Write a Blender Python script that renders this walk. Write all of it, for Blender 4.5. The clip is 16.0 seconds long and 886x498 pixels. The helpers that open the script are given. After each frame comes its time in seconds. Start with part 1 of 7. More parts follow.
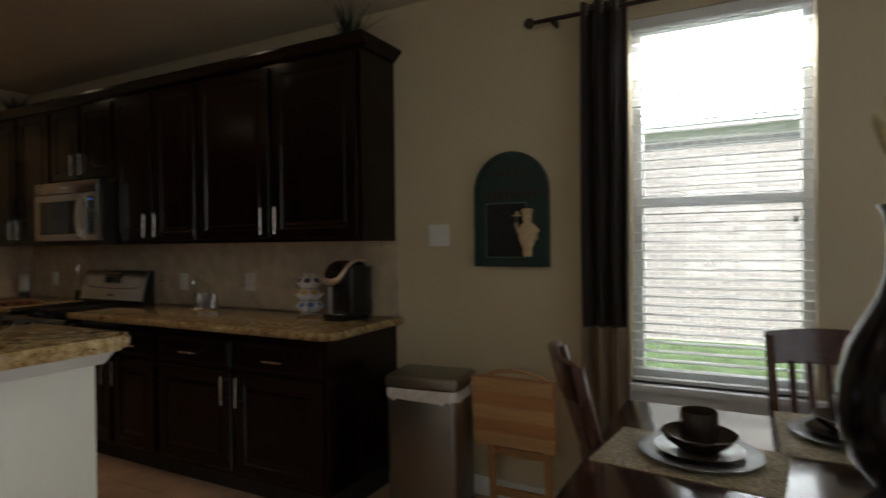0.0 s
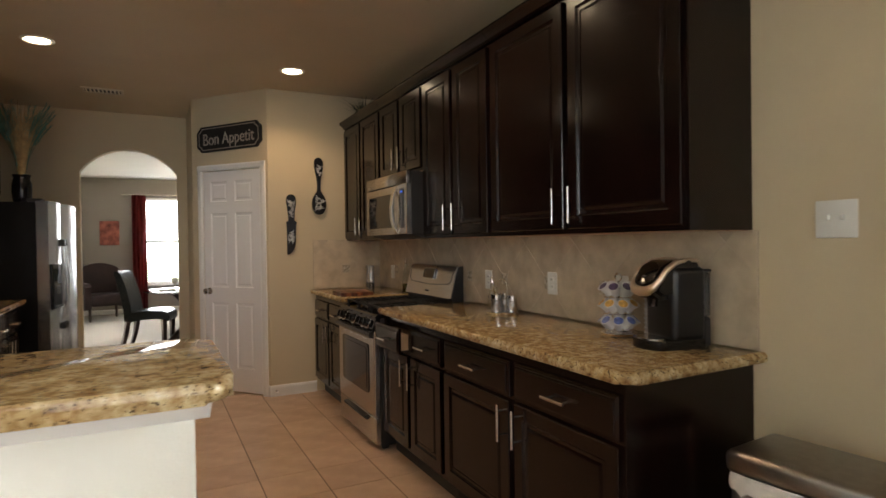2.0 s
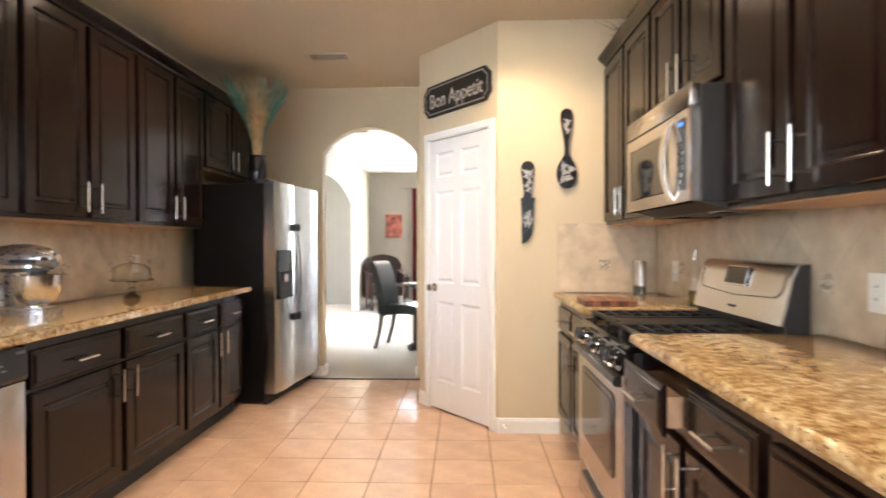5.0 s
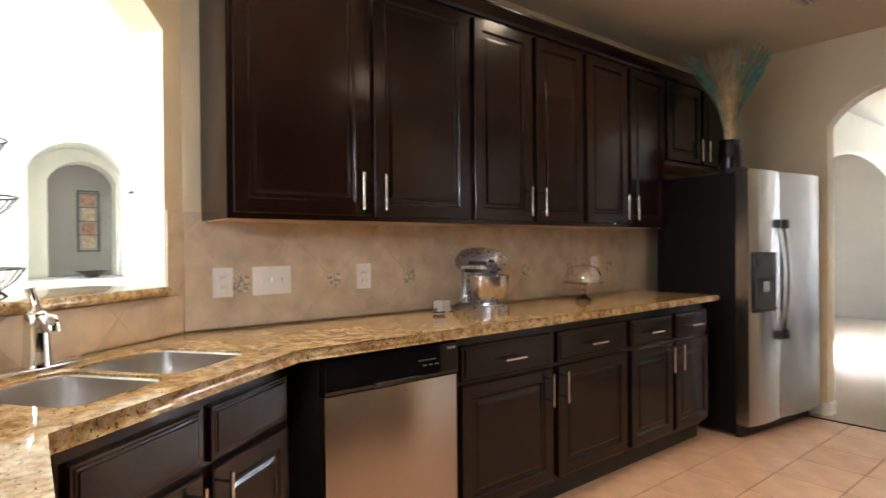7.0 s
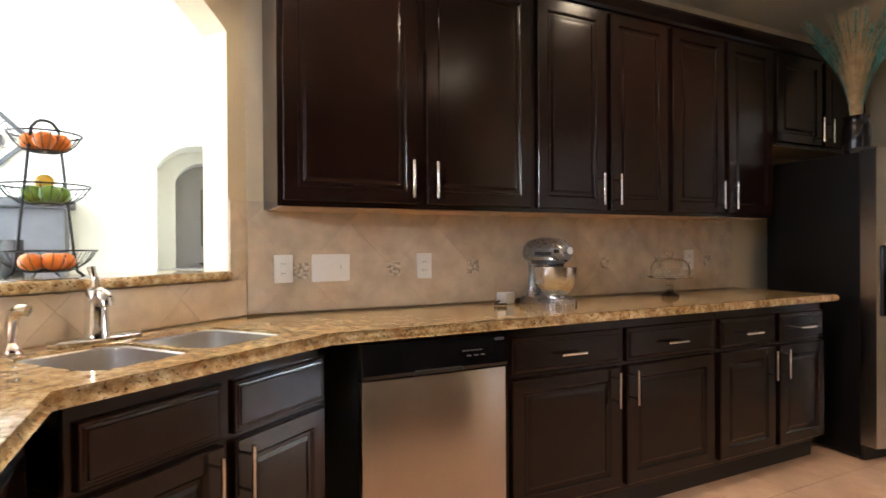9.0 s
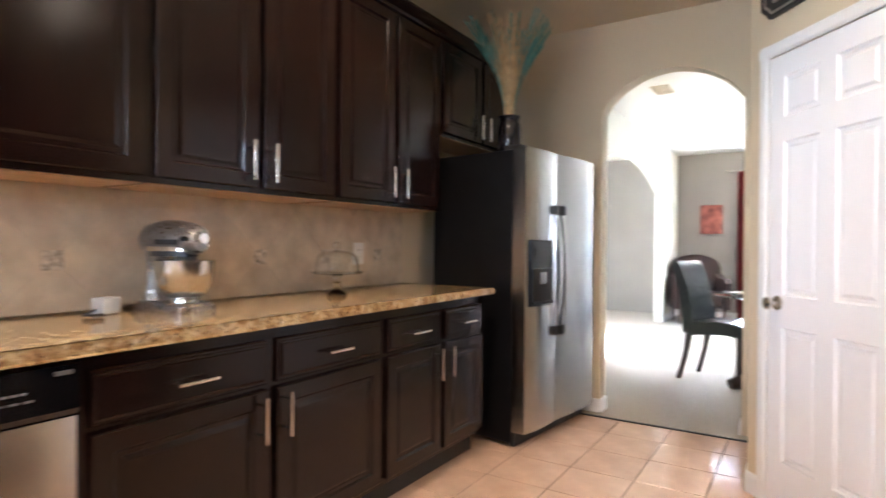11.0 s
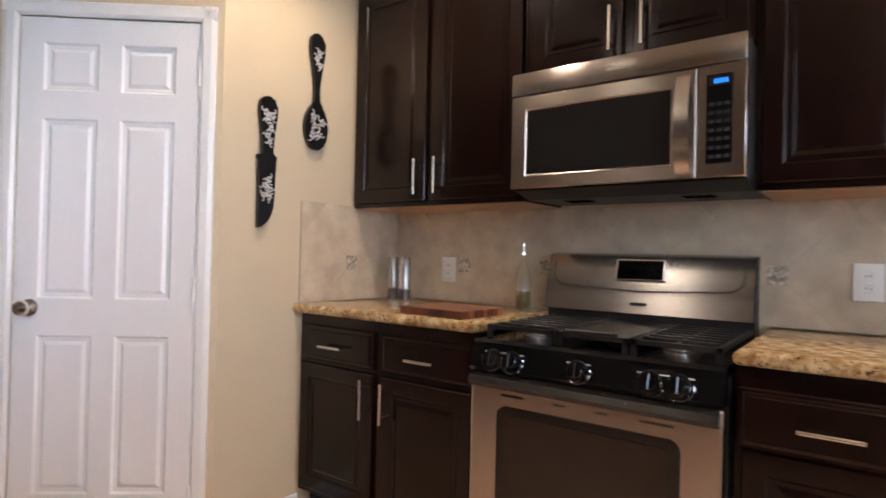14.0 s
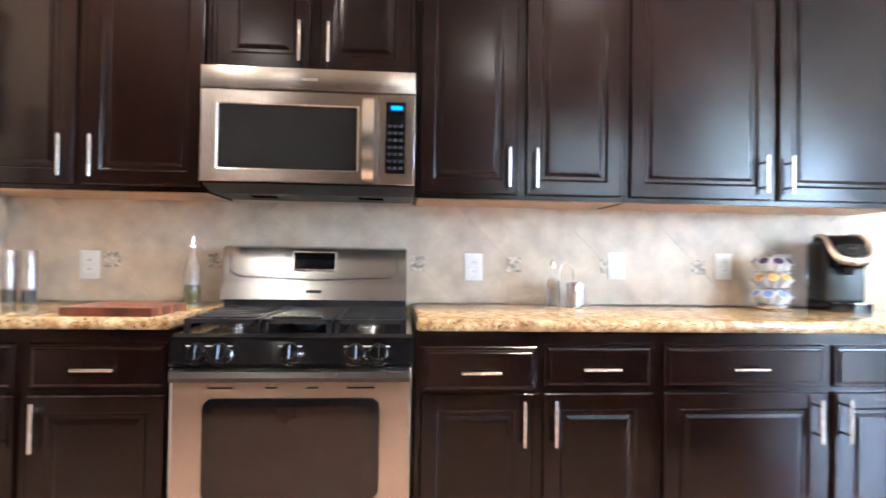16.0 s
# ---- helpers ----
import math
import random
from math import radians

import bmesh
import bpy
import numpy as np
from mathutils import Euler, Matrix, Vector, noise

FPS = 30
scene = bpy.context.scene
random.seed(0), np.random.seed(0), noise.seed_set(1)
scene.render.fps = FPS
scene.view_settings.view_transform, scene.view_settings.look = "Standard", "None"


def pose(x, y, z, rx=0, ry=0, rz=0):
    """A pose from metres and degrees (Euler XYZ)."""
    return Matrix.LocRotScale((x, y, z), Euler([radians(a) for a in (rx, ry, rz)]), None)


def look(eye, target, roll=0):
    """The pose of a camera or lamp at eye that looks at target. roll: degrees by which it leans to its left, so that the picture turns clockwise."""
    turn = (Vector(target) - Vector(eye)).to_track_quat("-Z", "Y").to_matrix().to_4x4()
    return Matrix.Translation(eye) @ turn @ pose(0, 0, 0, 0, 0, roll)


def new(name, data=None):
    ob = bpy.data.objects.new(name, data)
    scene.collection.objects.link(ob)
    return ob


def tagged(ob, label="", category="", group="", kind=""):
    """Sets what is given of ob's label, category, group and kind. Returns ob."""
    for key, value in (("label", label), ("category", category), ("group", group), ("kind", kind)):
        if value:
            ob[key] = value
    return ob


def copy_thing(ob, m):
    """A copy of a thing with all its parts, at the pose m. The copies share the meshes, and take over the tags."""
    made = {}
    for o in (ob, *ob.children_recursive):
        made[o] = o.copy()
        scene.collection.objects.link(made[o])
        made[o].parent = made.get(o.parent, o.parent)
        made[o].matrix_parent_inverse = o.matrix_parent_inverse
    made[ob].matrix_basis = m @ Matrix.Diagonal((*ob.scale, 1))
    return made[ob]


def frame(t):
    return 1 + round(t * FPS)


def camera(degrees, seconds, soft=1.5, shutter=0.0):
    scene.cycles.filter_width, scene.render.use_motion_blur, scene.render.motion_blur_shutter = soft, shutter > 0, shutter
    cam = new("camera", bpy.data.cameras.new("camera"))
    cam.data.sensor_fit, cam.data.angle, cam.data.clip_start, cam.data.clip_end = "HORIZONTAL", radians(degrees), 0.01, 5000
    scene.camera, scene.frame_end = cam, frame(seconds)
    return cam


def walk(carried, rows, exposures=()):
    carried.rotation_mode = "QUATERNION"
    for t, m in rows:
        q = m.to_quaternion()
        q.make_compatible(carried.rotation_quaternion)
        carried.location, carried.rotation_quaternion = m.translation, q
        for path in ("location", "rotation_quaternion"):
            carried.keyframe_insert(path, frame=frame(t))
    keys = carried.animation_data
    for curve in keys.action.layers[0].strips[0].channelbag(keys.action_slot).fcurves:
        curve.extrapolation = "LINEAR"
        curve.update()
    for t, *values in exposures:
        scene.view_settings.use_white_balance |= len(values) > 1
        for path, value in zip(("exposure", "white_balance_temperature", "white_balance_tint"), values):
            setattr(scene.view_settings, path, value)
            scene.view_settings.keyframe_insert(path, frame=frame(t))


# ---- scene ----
cam = camera(75.7, 16.0, shutter=0.4)
PATH = [
    (0, (-2.82, -5.644, 1.326), (-1.051, -4.711, 1.309), -0.6),
    (0.5, (-2.713, -5.597, 1.34), (-1.193, -4.297, 1.319), -0.7),
    (1, (-2.514, -5.461, 1.339), (-1.246, -3.914, 1.321), -0.6),
    (1.5, (-2.255, -5.342, 1.327), (-1.176, -3.658, 1.31), -0.6),
    (2, (-1.967, -5.195, 1.316), (-1.058, -3.413, 1.294), -0.8),
    (2.5, (-1.756, -4.942, 1.289), (-0.957, -3.108, 1.264), -0.7),
    (3, (-1.541, -4.663, 1.272), (-0.859, -2.783, 1.248), -0.6),
    (3.2, (-1.444, -4.582, 1.283), (-0.838, -2.676, 1.256), -0.8),
    (5.3, (-1.264, -3.683, 1.222), (-1.584, -1.708, 1.205), -0.3),
    (5.5, (-1.255, -3.616, 1.232), (-1.774, -1.684, 1.215), -0.5),
    (6, (-1.224, -3.451, 1.251), (-2.194, -1.702, 1.227), -0.4),
    (6.5, (-1.201, -3.32, 1.242), (-2.51, -1.807, 1.226), -0.5),
    (7, (-1.135, -3.219, 1.24), (-2.692, -1.963, 1.228), -0.5),
    (7.5, (-1.068, -3.135, 1.221), (-2.766, -2.079, 1.213), -0.6),
    (8, (-1.032, -3.077, 1.204), (-2.839, -2.219, 1.195), -0.6),
    (8.2, (-1.016, -3.052, 1.202), (-2.839, -2.23, 1.19), -0.5),
    (10.5, (-1.19, -2.6, 1.158), (-2.583, -1.166, 1.147), 0.2),
    (11, (-1.388, -2.422, 1.146), (-2.462, -0.735, 1.132), 0.4),
    (11.5, (-1.498, -2.279, 1.125), (-2.026, -0.35, 1.116), 0.9),
    (12, (-1.653, -2.24, 1.117), (-1.503, -0.246, 1.115), 1.2),
    (12.5, (-1.78, -2.216, 1.115), (-1.199, -0.302, 1.125), 1.3),
    (13, (-1.93, -2.161, 1.124), (-0.938, -0.425, 1.136), 1.2),
    (13.5, (-2.115, -2.059, 1.113), (-0.76, -0.588, 1.14), 1.4),
    (14, (-2.299, -2.006, 1.128), (-0.692, -0.815, 1.151), 1.3),
    (14.5, (-2.441, -2.003, 1.131), (-0.67, -1.073, 1.166), 1.4),
    (15, (-2.527, -1.975, 1.124), (-0.641, -1.311, 1.162), 1.2),
    (15.5, (-2.547, -1.855, 1.10), (-0.573, -1.531, 1.148), 0.9),
    (16, (-2.583, -1.668, 1.11), (-0.591, -1.828, 1.142), 0.85),
]
walk(cam, [(t, look(eye, target, roll)) for t, eye, target, roll in PATH],
     [(0.0, 0.65, 6450, 12), (0.6, 0.85, 6600, 12), (1.0, 1.4, 6650, 12), (1.5, 1.98, 6650, 13), (2.5, 2.72, 6550, 14), (3.2, 3.25, 6550, 14), (5.3, 4.36, 5850, 13), (6.5, 4.06, 5900, 14), (8.0, 3.48, 6200, 15), (10.5, 4.32, 5450, 15), (12.5, 3.6, 5450, 17), (13.5, 3.54, 5450, 18), (14.5, 4.0, 5200, 16), (15.5, 4.74, 4900, 14), (16.0, 5.06, 4750, 12)])


# ---- world, sun, lights ----
F = -0.03      # floor level
CEIL = 2.70
CT = 0.905     # worktop level
world = bpy.data.worlds.new("sky")
scene.world = world
world.use_nodes = True
wn = world.node_tree.nodes
sky = wn.new("ShaderNodeTexSky")
sky.sky_type = "NISHITA"
sky.sun_disc = False
sky.sun_elevation = radians(42)
sky.sun_rotation = radians(-80)
world.node_tree.links.new(sky.outputs[0], wn["Background"].inputs[0])
wn["Background"].inputs[1].default_value = 0.15


def lamp(name, kind, m, power, color=(1, 1, 1), **props):
    data = bpy.data.lights.new(name, kind)
    data.energy, data.color = power, color
    if "size" in props:
        data.shape, data.size, data.size_y = "RECTANGLE", props["size"][0], props["size"][1]
    if "radius" in props:
        data.shadow_soft_size = props["radius"]
    if "spot" in props:
        data.spot_size, data.spot_blend = radians(props["spot"]), 0.6
    if "angle" in props:
        data.angle = radians(props["angle"])
    ob = new(name, data)
    ob.matrix_world = m
    return ob


lamp("sun", "SUN", look((-6, 1.5, 6.0), (0, 0, 0)), 5.0, (1.0, 0.94, 0.85), angle=0.5)
SKYC = (0.86, 0.94, 1.0)
# daylight standing in the window openings; the last lamp is added fill
lamp("daylight_area", "AREA", look((0.145, -5.55, 2.10), (-2, -5.55, 0.7)), 8.5, SKYC, size=(0.70, 0.36))
lamp("daylight_area", "AREA", look((-1.45, 7.9, 1.45), (-1.5, 4, 1.0)), 6, SKYC, size=(1.4, 1.7))
lamp("daylight_area", "AREA", look((-5.35, 4.9, 1.5), (-2, 4.7, 0.9)), 5.5, SKYC, size=(1.5, 2.0))
for wx in (-6.3, -5.1, -3.9):
    lamp("daylight_area", "AREA", look((wx, -8.35, 1.7), (wx - 0.3, -3, 1.3)), 15, SKYC, size=(1.0, 2.2))
# added fill light: the breakfast room's south wall has no window
lamp("daylight_area", "AREA", look((-1.7, -7.35, 1.4), (-1.7, -3, 1.1)), 5.8, SKYC, size=(1.7, 1.9))
CANS = [(-0.95, -0.60), (-2.62, -0.60), (-0.97, -2.60), (-2.62, -2.40)]
for cx, cy in CANS:
    lamp("can_light", "SPOT", look((cx, cy, CEIL - 0.03), (cx, cy, 0)), 4.4, (1.0, 0.71, 0.42), radius=0.06, spot=140)
lamp("dining_dome_light", "POINT", pose(-1.2, 6.9, CEIL - 0.2), 1.3, (1.0, 0.8, 0.5), radius=0.12)


# ---- materials ----
def material(name, color, rough=0.5, metal=0.0, vary=0.12, scale=6.0, bump=0.0, bump_scale=60.0, coat=0.0, second=None,
             stretch=None, random=0.0, spec=0.5, emit=0.0, alpha_trans=0.0, sheen=0.0):
    m = bpy.data.materials.new(name)
    m.use_nodes = True
    nt = m.node_tree
    n, l = nt.nodes, nt.links
    b = n["Principled BSDF"]
    coords = n.new("ShaderNodeTexCoord")
    mapping = n.new("ShaderNodeMapping")
    l.new(coords.outputs["Object"], mapping.inputs[0])
    if stretch:
        mapping.inputs["Scale"].default_value = stretch
    big = n.new("ShaderNodeTexNoise")
    big.inputs["Scale"].default_value, big.inputs["Detail"].default_value = scale, 6
    l.new(mapping.outputs[0], big.inputs["Vector"])
    ramp = n.new("ShaderNodeValToRGB")
    dark = [c * (1 - vary) for c in color[:3]]
    light = [min(1, c * (1 + vary)) for c in (second or color)[:3]]
    ramp.color_ramp.elements[0].position, ramp.color_ramp.elements[1].position = 0.32, 0.68
    ramp.color_ramp.elements[0].color, ramp.color_ramp.elements[1].color = (*dark, 1), (*light, 1)
    l.new(big.outputs[0], ramp.inputs[0])
    out = ramp.outputs[0]
    if random:
        info = n.new("ShaderNodeObjectInfo")
        hsv = n.new("ShaderNodeHueSaturation")
        span = n.new("ShaderNodeMapRange")
        span.inputs[3].default_value, span.inputs[4].default_value = 1 - random, 1 + random
        l.new(info.outputs["Random"], span.inputs[0])
        l.new(span.outputs[0], hsv.inputs["Value"])
        l.new(out, hsv.inputs["Color"])
        out = hsv.outputs[0]
    l.new(out, b.inputs["Base Color"])
    b.inputs["Roughness"].default_value, b.inputs["Metallic"].default_value = rough, metal
    b.inputs["Specular IOR Level"].default_value = spec
    b.inputs["Coat Weight"].default_value, b.inputs["Coat Roughness"].default_value = coat, 0.12
    b.inputs["Transmission Weight"].default_value = alpha_trans
    b.inputs["Sheen Weight"].default_value = sheen
    fine = n.new("ShaderNodeTexNoise")
    fine.inputs["Scale"].default_value, fine.inputs["Detail"].default_value = bump_scale, 4
    l.new(mapping.outputs[0], fine.inputs["Vector"])
    if rough > 0.04 and alpha_trans == 0:
        rr = n.new("ShaderNodeMapRange")
        rr.inputs[3].default_value, rr.inputs[4].default_value = rough * 0.82, min(1, rough * 1.2)
        l.new(fine.outputs[0], rr.inputs[0])
        l.new(rr.outputs[0], b.inputs["Roughness"])
    if bump:
        bp = n.new("ShaderNodeBump")
        bp.inputs["Strength"].default_value, bp.inputs["Distance"].default_value = bump, 0.002
        l.new(fine.outputs[0], bp.inputs["Height"])
        l.new(bp.outputs[0], b.inputs["Normal"])
    if emit:
        b.inputs["Emission Color"].default_value, b.inputs["Emission Strength"].default_value = (*color, 1), emit
    return m


def granite_material():
    m = bpy.data.materials.new("granite")
    m.use_nodes = True
    n, l = m.node_tree.nodes, m.node_tree.links
    b = n["Principled BSDF"]
    co = n.new("ShaderNodeTexCoord")

    def field(scale, detail, stops, kind="ShaderNodeTexNoise"):
        tex = n.new(kind)
        tex.inputs["Scale"].default_value = scale
        if kind == "ShaderNodeTexNoise":
            tex.inputs["Detail"].default_value, tex.inputs["Roughness"].default_value = detail, 0.7
        l.new(co.outputs["Object"], tex.inputs["Vector"])
        r = n.new("ShaderNodeValToRGB")
        while len(r.color_ramp.elements) < len(stops):
            r.color_ramp.elements.new(0.5)
        for e, (p, c) in zip(r.color_ramp.elements, stops):
            e.position, e.color = p, (*c, 1)
        l.new(tex.outputs[0], r.inputs[0])
        return r.outputs[0]

    base = field(30, 10, [(0.32, (0.20, 0.105, 0.05)), (0.44, (0.40, 0.275, 0.135)), (0.54, (0.57, 0.45, 0.26)), (0.66, (0.74, 0.67, 0.49))])
    specks = field(105, 3, [(0.375, (0.0, 0.0, 0.0)), (0.415, (1, 1, 1))])
    cloud = field(9, 5, [(0.36, (0.74, 0.62, 0.48)), (0.62, (1.0, 0.97, 0.90))])
    mix = n.new("ShaderNodeMix")
    mix.data_type = "RGBA"
    mix.inputs["A"].default_value = (0.045, 0.025, 0.014, 1)
    l.new(specks, mix.inputs["Factor"])
    l.new(base, mix.inputs["B"])
    mul = n.new("ShaderNodeMix")
    mul.data_type, mul.blend_type = "RGBA", "MULTIPLY"
    mul.inputs["Factor"].default_value = 1
    l.new(mix.outputs["Result"], mul.inputs["A"])
    l.new(cloud, mul.inputs["B"])
    l.new(mul.outputs["Result"], b.inputs["Base Color"])
    b.inputs["Roughness"].default_value = 0.06
    return m


WALL = material("beige_wall_paint", (0.62, 0.515, 0.35), 0.75, vary=0.03, scale=2, bump=0.25, bump_scale=170)
CEILM = material("tan_ceiling_paint", (0.64, 0.55, 0.405), 0.85, vary=0.03, scale=2, bump=0.35, bump_scale=120)
WHITECEIL = material("white_ceiling_paint", (0.80, 0.79, 0.75), 0.85, vary=0.02, scale=2, bump=0.35, bump_scale=120)
TAUPE = material("taupe_wall_paint", (0.30, 0.275, 0.25), 0.8, vary=0.04, scale=2, bump=0.25, bump_scale=170)
# wall paint made paler: the strong daylight on these walls is in the colour
DAYWALL = material("daylit_wall_paint", (0.74, 0.71, 0.62), 0.7, vary=0.03, scale=2, bump=0.25, bump_scale=170)
TRIM = material("white_trim_paint", (0.80, 0.79, 0.77), 0.35, vary=0.02, scale=3, bump=0.05)
DOORW = material("white_door_paint", (0.80, 0.79, 0.79), 0.38, vary=0.02, scale=3, bump=0.12, bump_scale=90, stretch=(1, 1, 0.1))
ESPRESSO = material("espresso_wood", (0.0092, 0.0036, 0.0027), 0.19, vary=0.35, scale=5, bump=0.03, bump_scale=70, spec=0.33, stretch=(6, 6, 0.7))
MAPLE = material("maple_underside", (0.52, 0.33, 0.19), 0.5, vary=0.12, scale=6, stretch=(1, 6, 1))
GRANITE = granite_material()
TILE = material("floor_tile", (0.66, 0.46, 0.335), 0.14, vary=0.09, scale=7, bump=0.035, bump_scale=30, random=0.06)
GROUT = material("floor_grout", (0.20, 0.14, 0.10), 0.9, vary=0.15, scale=30, bump=0.3)
TRAV = material("travertine_tile", (0.52, 0.418, 0.295), 0.42, vary=0.11, scale=9, bump=0.2, bump_scale=45, random=0.045, second=(0.58, 0.48, 0.35))
TGROUT = material("backsplash_grout", (0.50, 0.41, 0.31), 0.9, vary=0.06, scale=30)
MOSAIC = material("mosaic_stone", (0.30, 0.25, 0.18), 0.6, vary=0.35, scale=70, second=(0.55, 0.48, 0.38), bump=0.4, bump_scale=110)
def brushed(name, color, rough, stretch=(1, 1, 12)):
    """Brushed metal: the sheen is drawn out upright, across fine level scratches."""
    m = material(name, color, rough, 1.0, vary=0.03, scale=14, bump_scale=90, stretch=stretch)
    n, l = m.node_tree.nodes, m.node_tree.links
    b = n["Principled BSDF"]
    up = n.new("ShaderNodeCombineXYZ")
    up.inputs[2].default_value = 1.0
    l.new(up.outputs[0], b.inputs["Tangent"])
    for k in list(b.inputs["Roughness"].links):
        l.remove(k)
    b.inputs["Roughness"].default_value = rough
    b.inputs["Anisotropic"].default_value = 0.75
    return m


STEEL = brushed("brushed_steel", (0.56, 0.555, 0.555), 0.27)
STEELH = brushed("brushed_steel_across", (0.50, 0.455, 0.415), 0.26)
POLISHED = material("polished_steel", (0.68, 0.67, 0.66), 0.21, 1.0, vary=0.02)
SINKSTEEL = material("satin_sink_steel", (0.52, 0.50, 0.48), 0.33, 1.0, vary=0.02, scale=2.5)
# stainless darkened in colour for the dark surroundings the can reflects
CANSTEEL = material("steel_darkened_reflection", (0.30, 0.28, 0.265), 0.32, 1.0, vary=0.08, scale=30, bump=0.05, bump_scale=110, stretch=(1, 1, 25))
NICKEL = material("satin_nickel", (0.72, 0.69, 0.64), 0.24, 1.0, vary=0.02)
CHROME = material("chrome", (0.82, 0.82, 0.82), 0.07, 1.0, vary=0.01)
BLACK = material("black_gloss", (0.006, 0.006, 0.007), 0.07, vary=0.1)
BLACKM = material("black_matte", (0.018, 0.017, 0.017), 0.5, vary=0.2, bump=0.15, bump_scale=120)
IRON = material("cast_iron", (0.007, 0.007, 0.008), 0.45, vary=0.2, bump=0.3, bump_scale=150)
DARKGLASS = material("dark_oven_glass", (0.016, 0.015, 0.014), 0.06, vary=0.05)
FRIDGESIDE = material("black_fridge_side", (0.007, 0.007, 0.008), 0.42, vary=0.15, bump=0.2, bump_scale=220, spec=0.18)
PLASTIC = material("white_plastic", (0.78, 0.77, 0.74), 0.35, vary=0.02)
CARPET = material("beige_carpet", (0.32, 0.27, 0.20), 0.97, vary=0.12, scale=40, bump=1.0, bump_scale=260, sheen=0.2)
GLASS = material("clear_glass", (0.97, 0.99, 0.98), 0.02, vary=0.0, alpha_trans=1.0)
CLEAR = material("thin_clear_glass", (0.97, 0.98, 0.97), 0.02, vary=0.0, alpha_trans=1.0)
CLEAR.node_tree.nodes["Principled BSDF"].inputs["IOR"].default_value = 1.14
CLEAR.node_tree.nodes["Principled BSDF"].inputs["Coat Weight"].default_value = 0.9
CLEAR.node_tree.nodes["Principled BSDF"].inputs["Coat Roughness"].default_value = 0.04
LEATHER = material("dark_leather", (0.022, 0.028, 0.027), 0.27, vary=0.2, bump=0.25, bump_scale=140)
DARKWOOD = material("dark_walnut", (0.035, 0.016, 0.010), 0.33, vary=0.35, scale=6, stretch=(5, 5, 0.7), coat=0.3)
REDFAB = material("red_curtain_fabric", (0.20, 0.012, 0.014), 0.85, vary=0.2, scale=14, bump=0.3, bump_scale=260)
BLINDW = material("white_blind", (0.80, 0.80, 0.78), 0.5, vary=0.02)
LAWN = material("lawn", (0.10, 0.16, 0.06), 0.95, vary=0.35, scale=5, bump=0.8, bump_scale=90)
BRICK = material("brick", (0.37, 0.35, 0.345), 0.85, vary=0.25, scale=12, bump=0.5, random=0.22)
MORTAR = material("mortar", (0.72, 0.71, 0.69), 0.95, vary=0.1, scale=30, bump=0.4)
GLOW = material("lamp_glow", (1.0, 0.80, 0.52), 0.5, vary=0.0, emit=5.0)


# ---- mesh helpers ----
def part(name, bm, mat, parent=None, label="", smooth=False, m=None):
    me = bpy.data.meshes.new(name)
    bmesh.ops.recalc_face_normals(bm, faces=bm.faces[:])
    bm.to_mesh(me)
    bm.free()
    me.materials.append(mat)
    if smooth:
        me.shade_smooth()
        me.set_sharp_from_angle(angle=radians(38))
    ob = new(name, me)
    if parent:
        ob.parent = parent
    if m is not None:
        ob.matrix_basis = m
    if label:
        tagged(ob, label)
    return ob


def thing(name, label, category, m, group="", kind=""):
    ob = new(name)
    ob.empty_display_size = 0.1
    ob.matrix_basis = m
    return tagged(ob, label, category, group, kind)


def box(bm, x0, y0, z0, x1, y1, z1, bev=0.0, seg=1):
    g = bmesh.ops.create_cube(bm, size=1, matrix=Matrix.Translation(((x0 + x1) / 2, (y0 + y1) / 2, (z0 + z1) / 2)) @ Matrix.Diagonal((abs(x1 - x0), abs(y1 - y0), abs(z1 - z0), 1)))
    if bev:
        edges = list({e for v in g["verts"] for e in v.link_edges})
        bmesh.ops.bevel(bm, geom=edges, offset=bev, segments=seg, affect="EDGES", profile=0.5)
    return bm


def B(*a, **k):
    return box(bmesh.new(), *a, **k)


def tube(bm, p0, p1, r, seg=10, r1=None):
    p0, p1 = Vector(p0), Vector(p1)
    d = p1 - p0
    m = Matrix.Translation((p0 + p1) / 2) @ d.to_track_quat("Z", "Y").to_matrix().to_4x4()
    bmesh.ops.create_cone(bm, cap_ends=True, segments=seg, radius1=r, radius2=r if r1 is None else r1, depth=d.length, matrix=m)
    return bm


def path_tube(bm, pts, r, seg=8):
    """A round bar along a line of points."""
    pts = [Vector(p) for p in pts]
    rings = []
    for i, p in enumerate(pts):
        d = (pts[min(i + 1, len(pts) - 1)] - pts[max(i - 1, 0)]).normalized()
        q = d.to_track_quat("Z", "Y")
        rr = r[i] if isinstance(r, (list, tuple)) else r
        rings.append([bm.verts.new(p + q @ Vector((rr * math.cos(2 * math.pi * k / seg), rr * math.sin(2 * math.pi * k / seg), 0))) for k in range(seg)])
    for a, b in zip(rings, rings[1:]):
        for k in range(seg):
            bm.faces.new((a[k], a[(k + 1) % seg], b[(k + 1) % seg], b[k]))
    bm.faces.new(rings[0][::-1])
    bm.faces.new(rings[-1])
    return bm


def lathe(bm, profile, seg=28, at=(0, 0, 0), close=True):
    """A turned shape from (radius, height) pairs."""
    rings = []
    for r, z in profile:
        rings.append([bm.verts.new((at[0] + r * math.cos(2 * math.pi * k / seg), at[1] + r * math.sin(2 * math.pi * k / seg), at[2] + z)) for k in range(seg)])
    for a, b in zip(rings, rings[1:]):
        for k in range(seg):
            bm.faces.new((a[k], a[(k + 1) % seg], b[(k + 1) % seg], b[k]))
    if close:
        bm.faces.new(rings[0][::-1])
        bm.faces.new(rings[-1])
    return bm


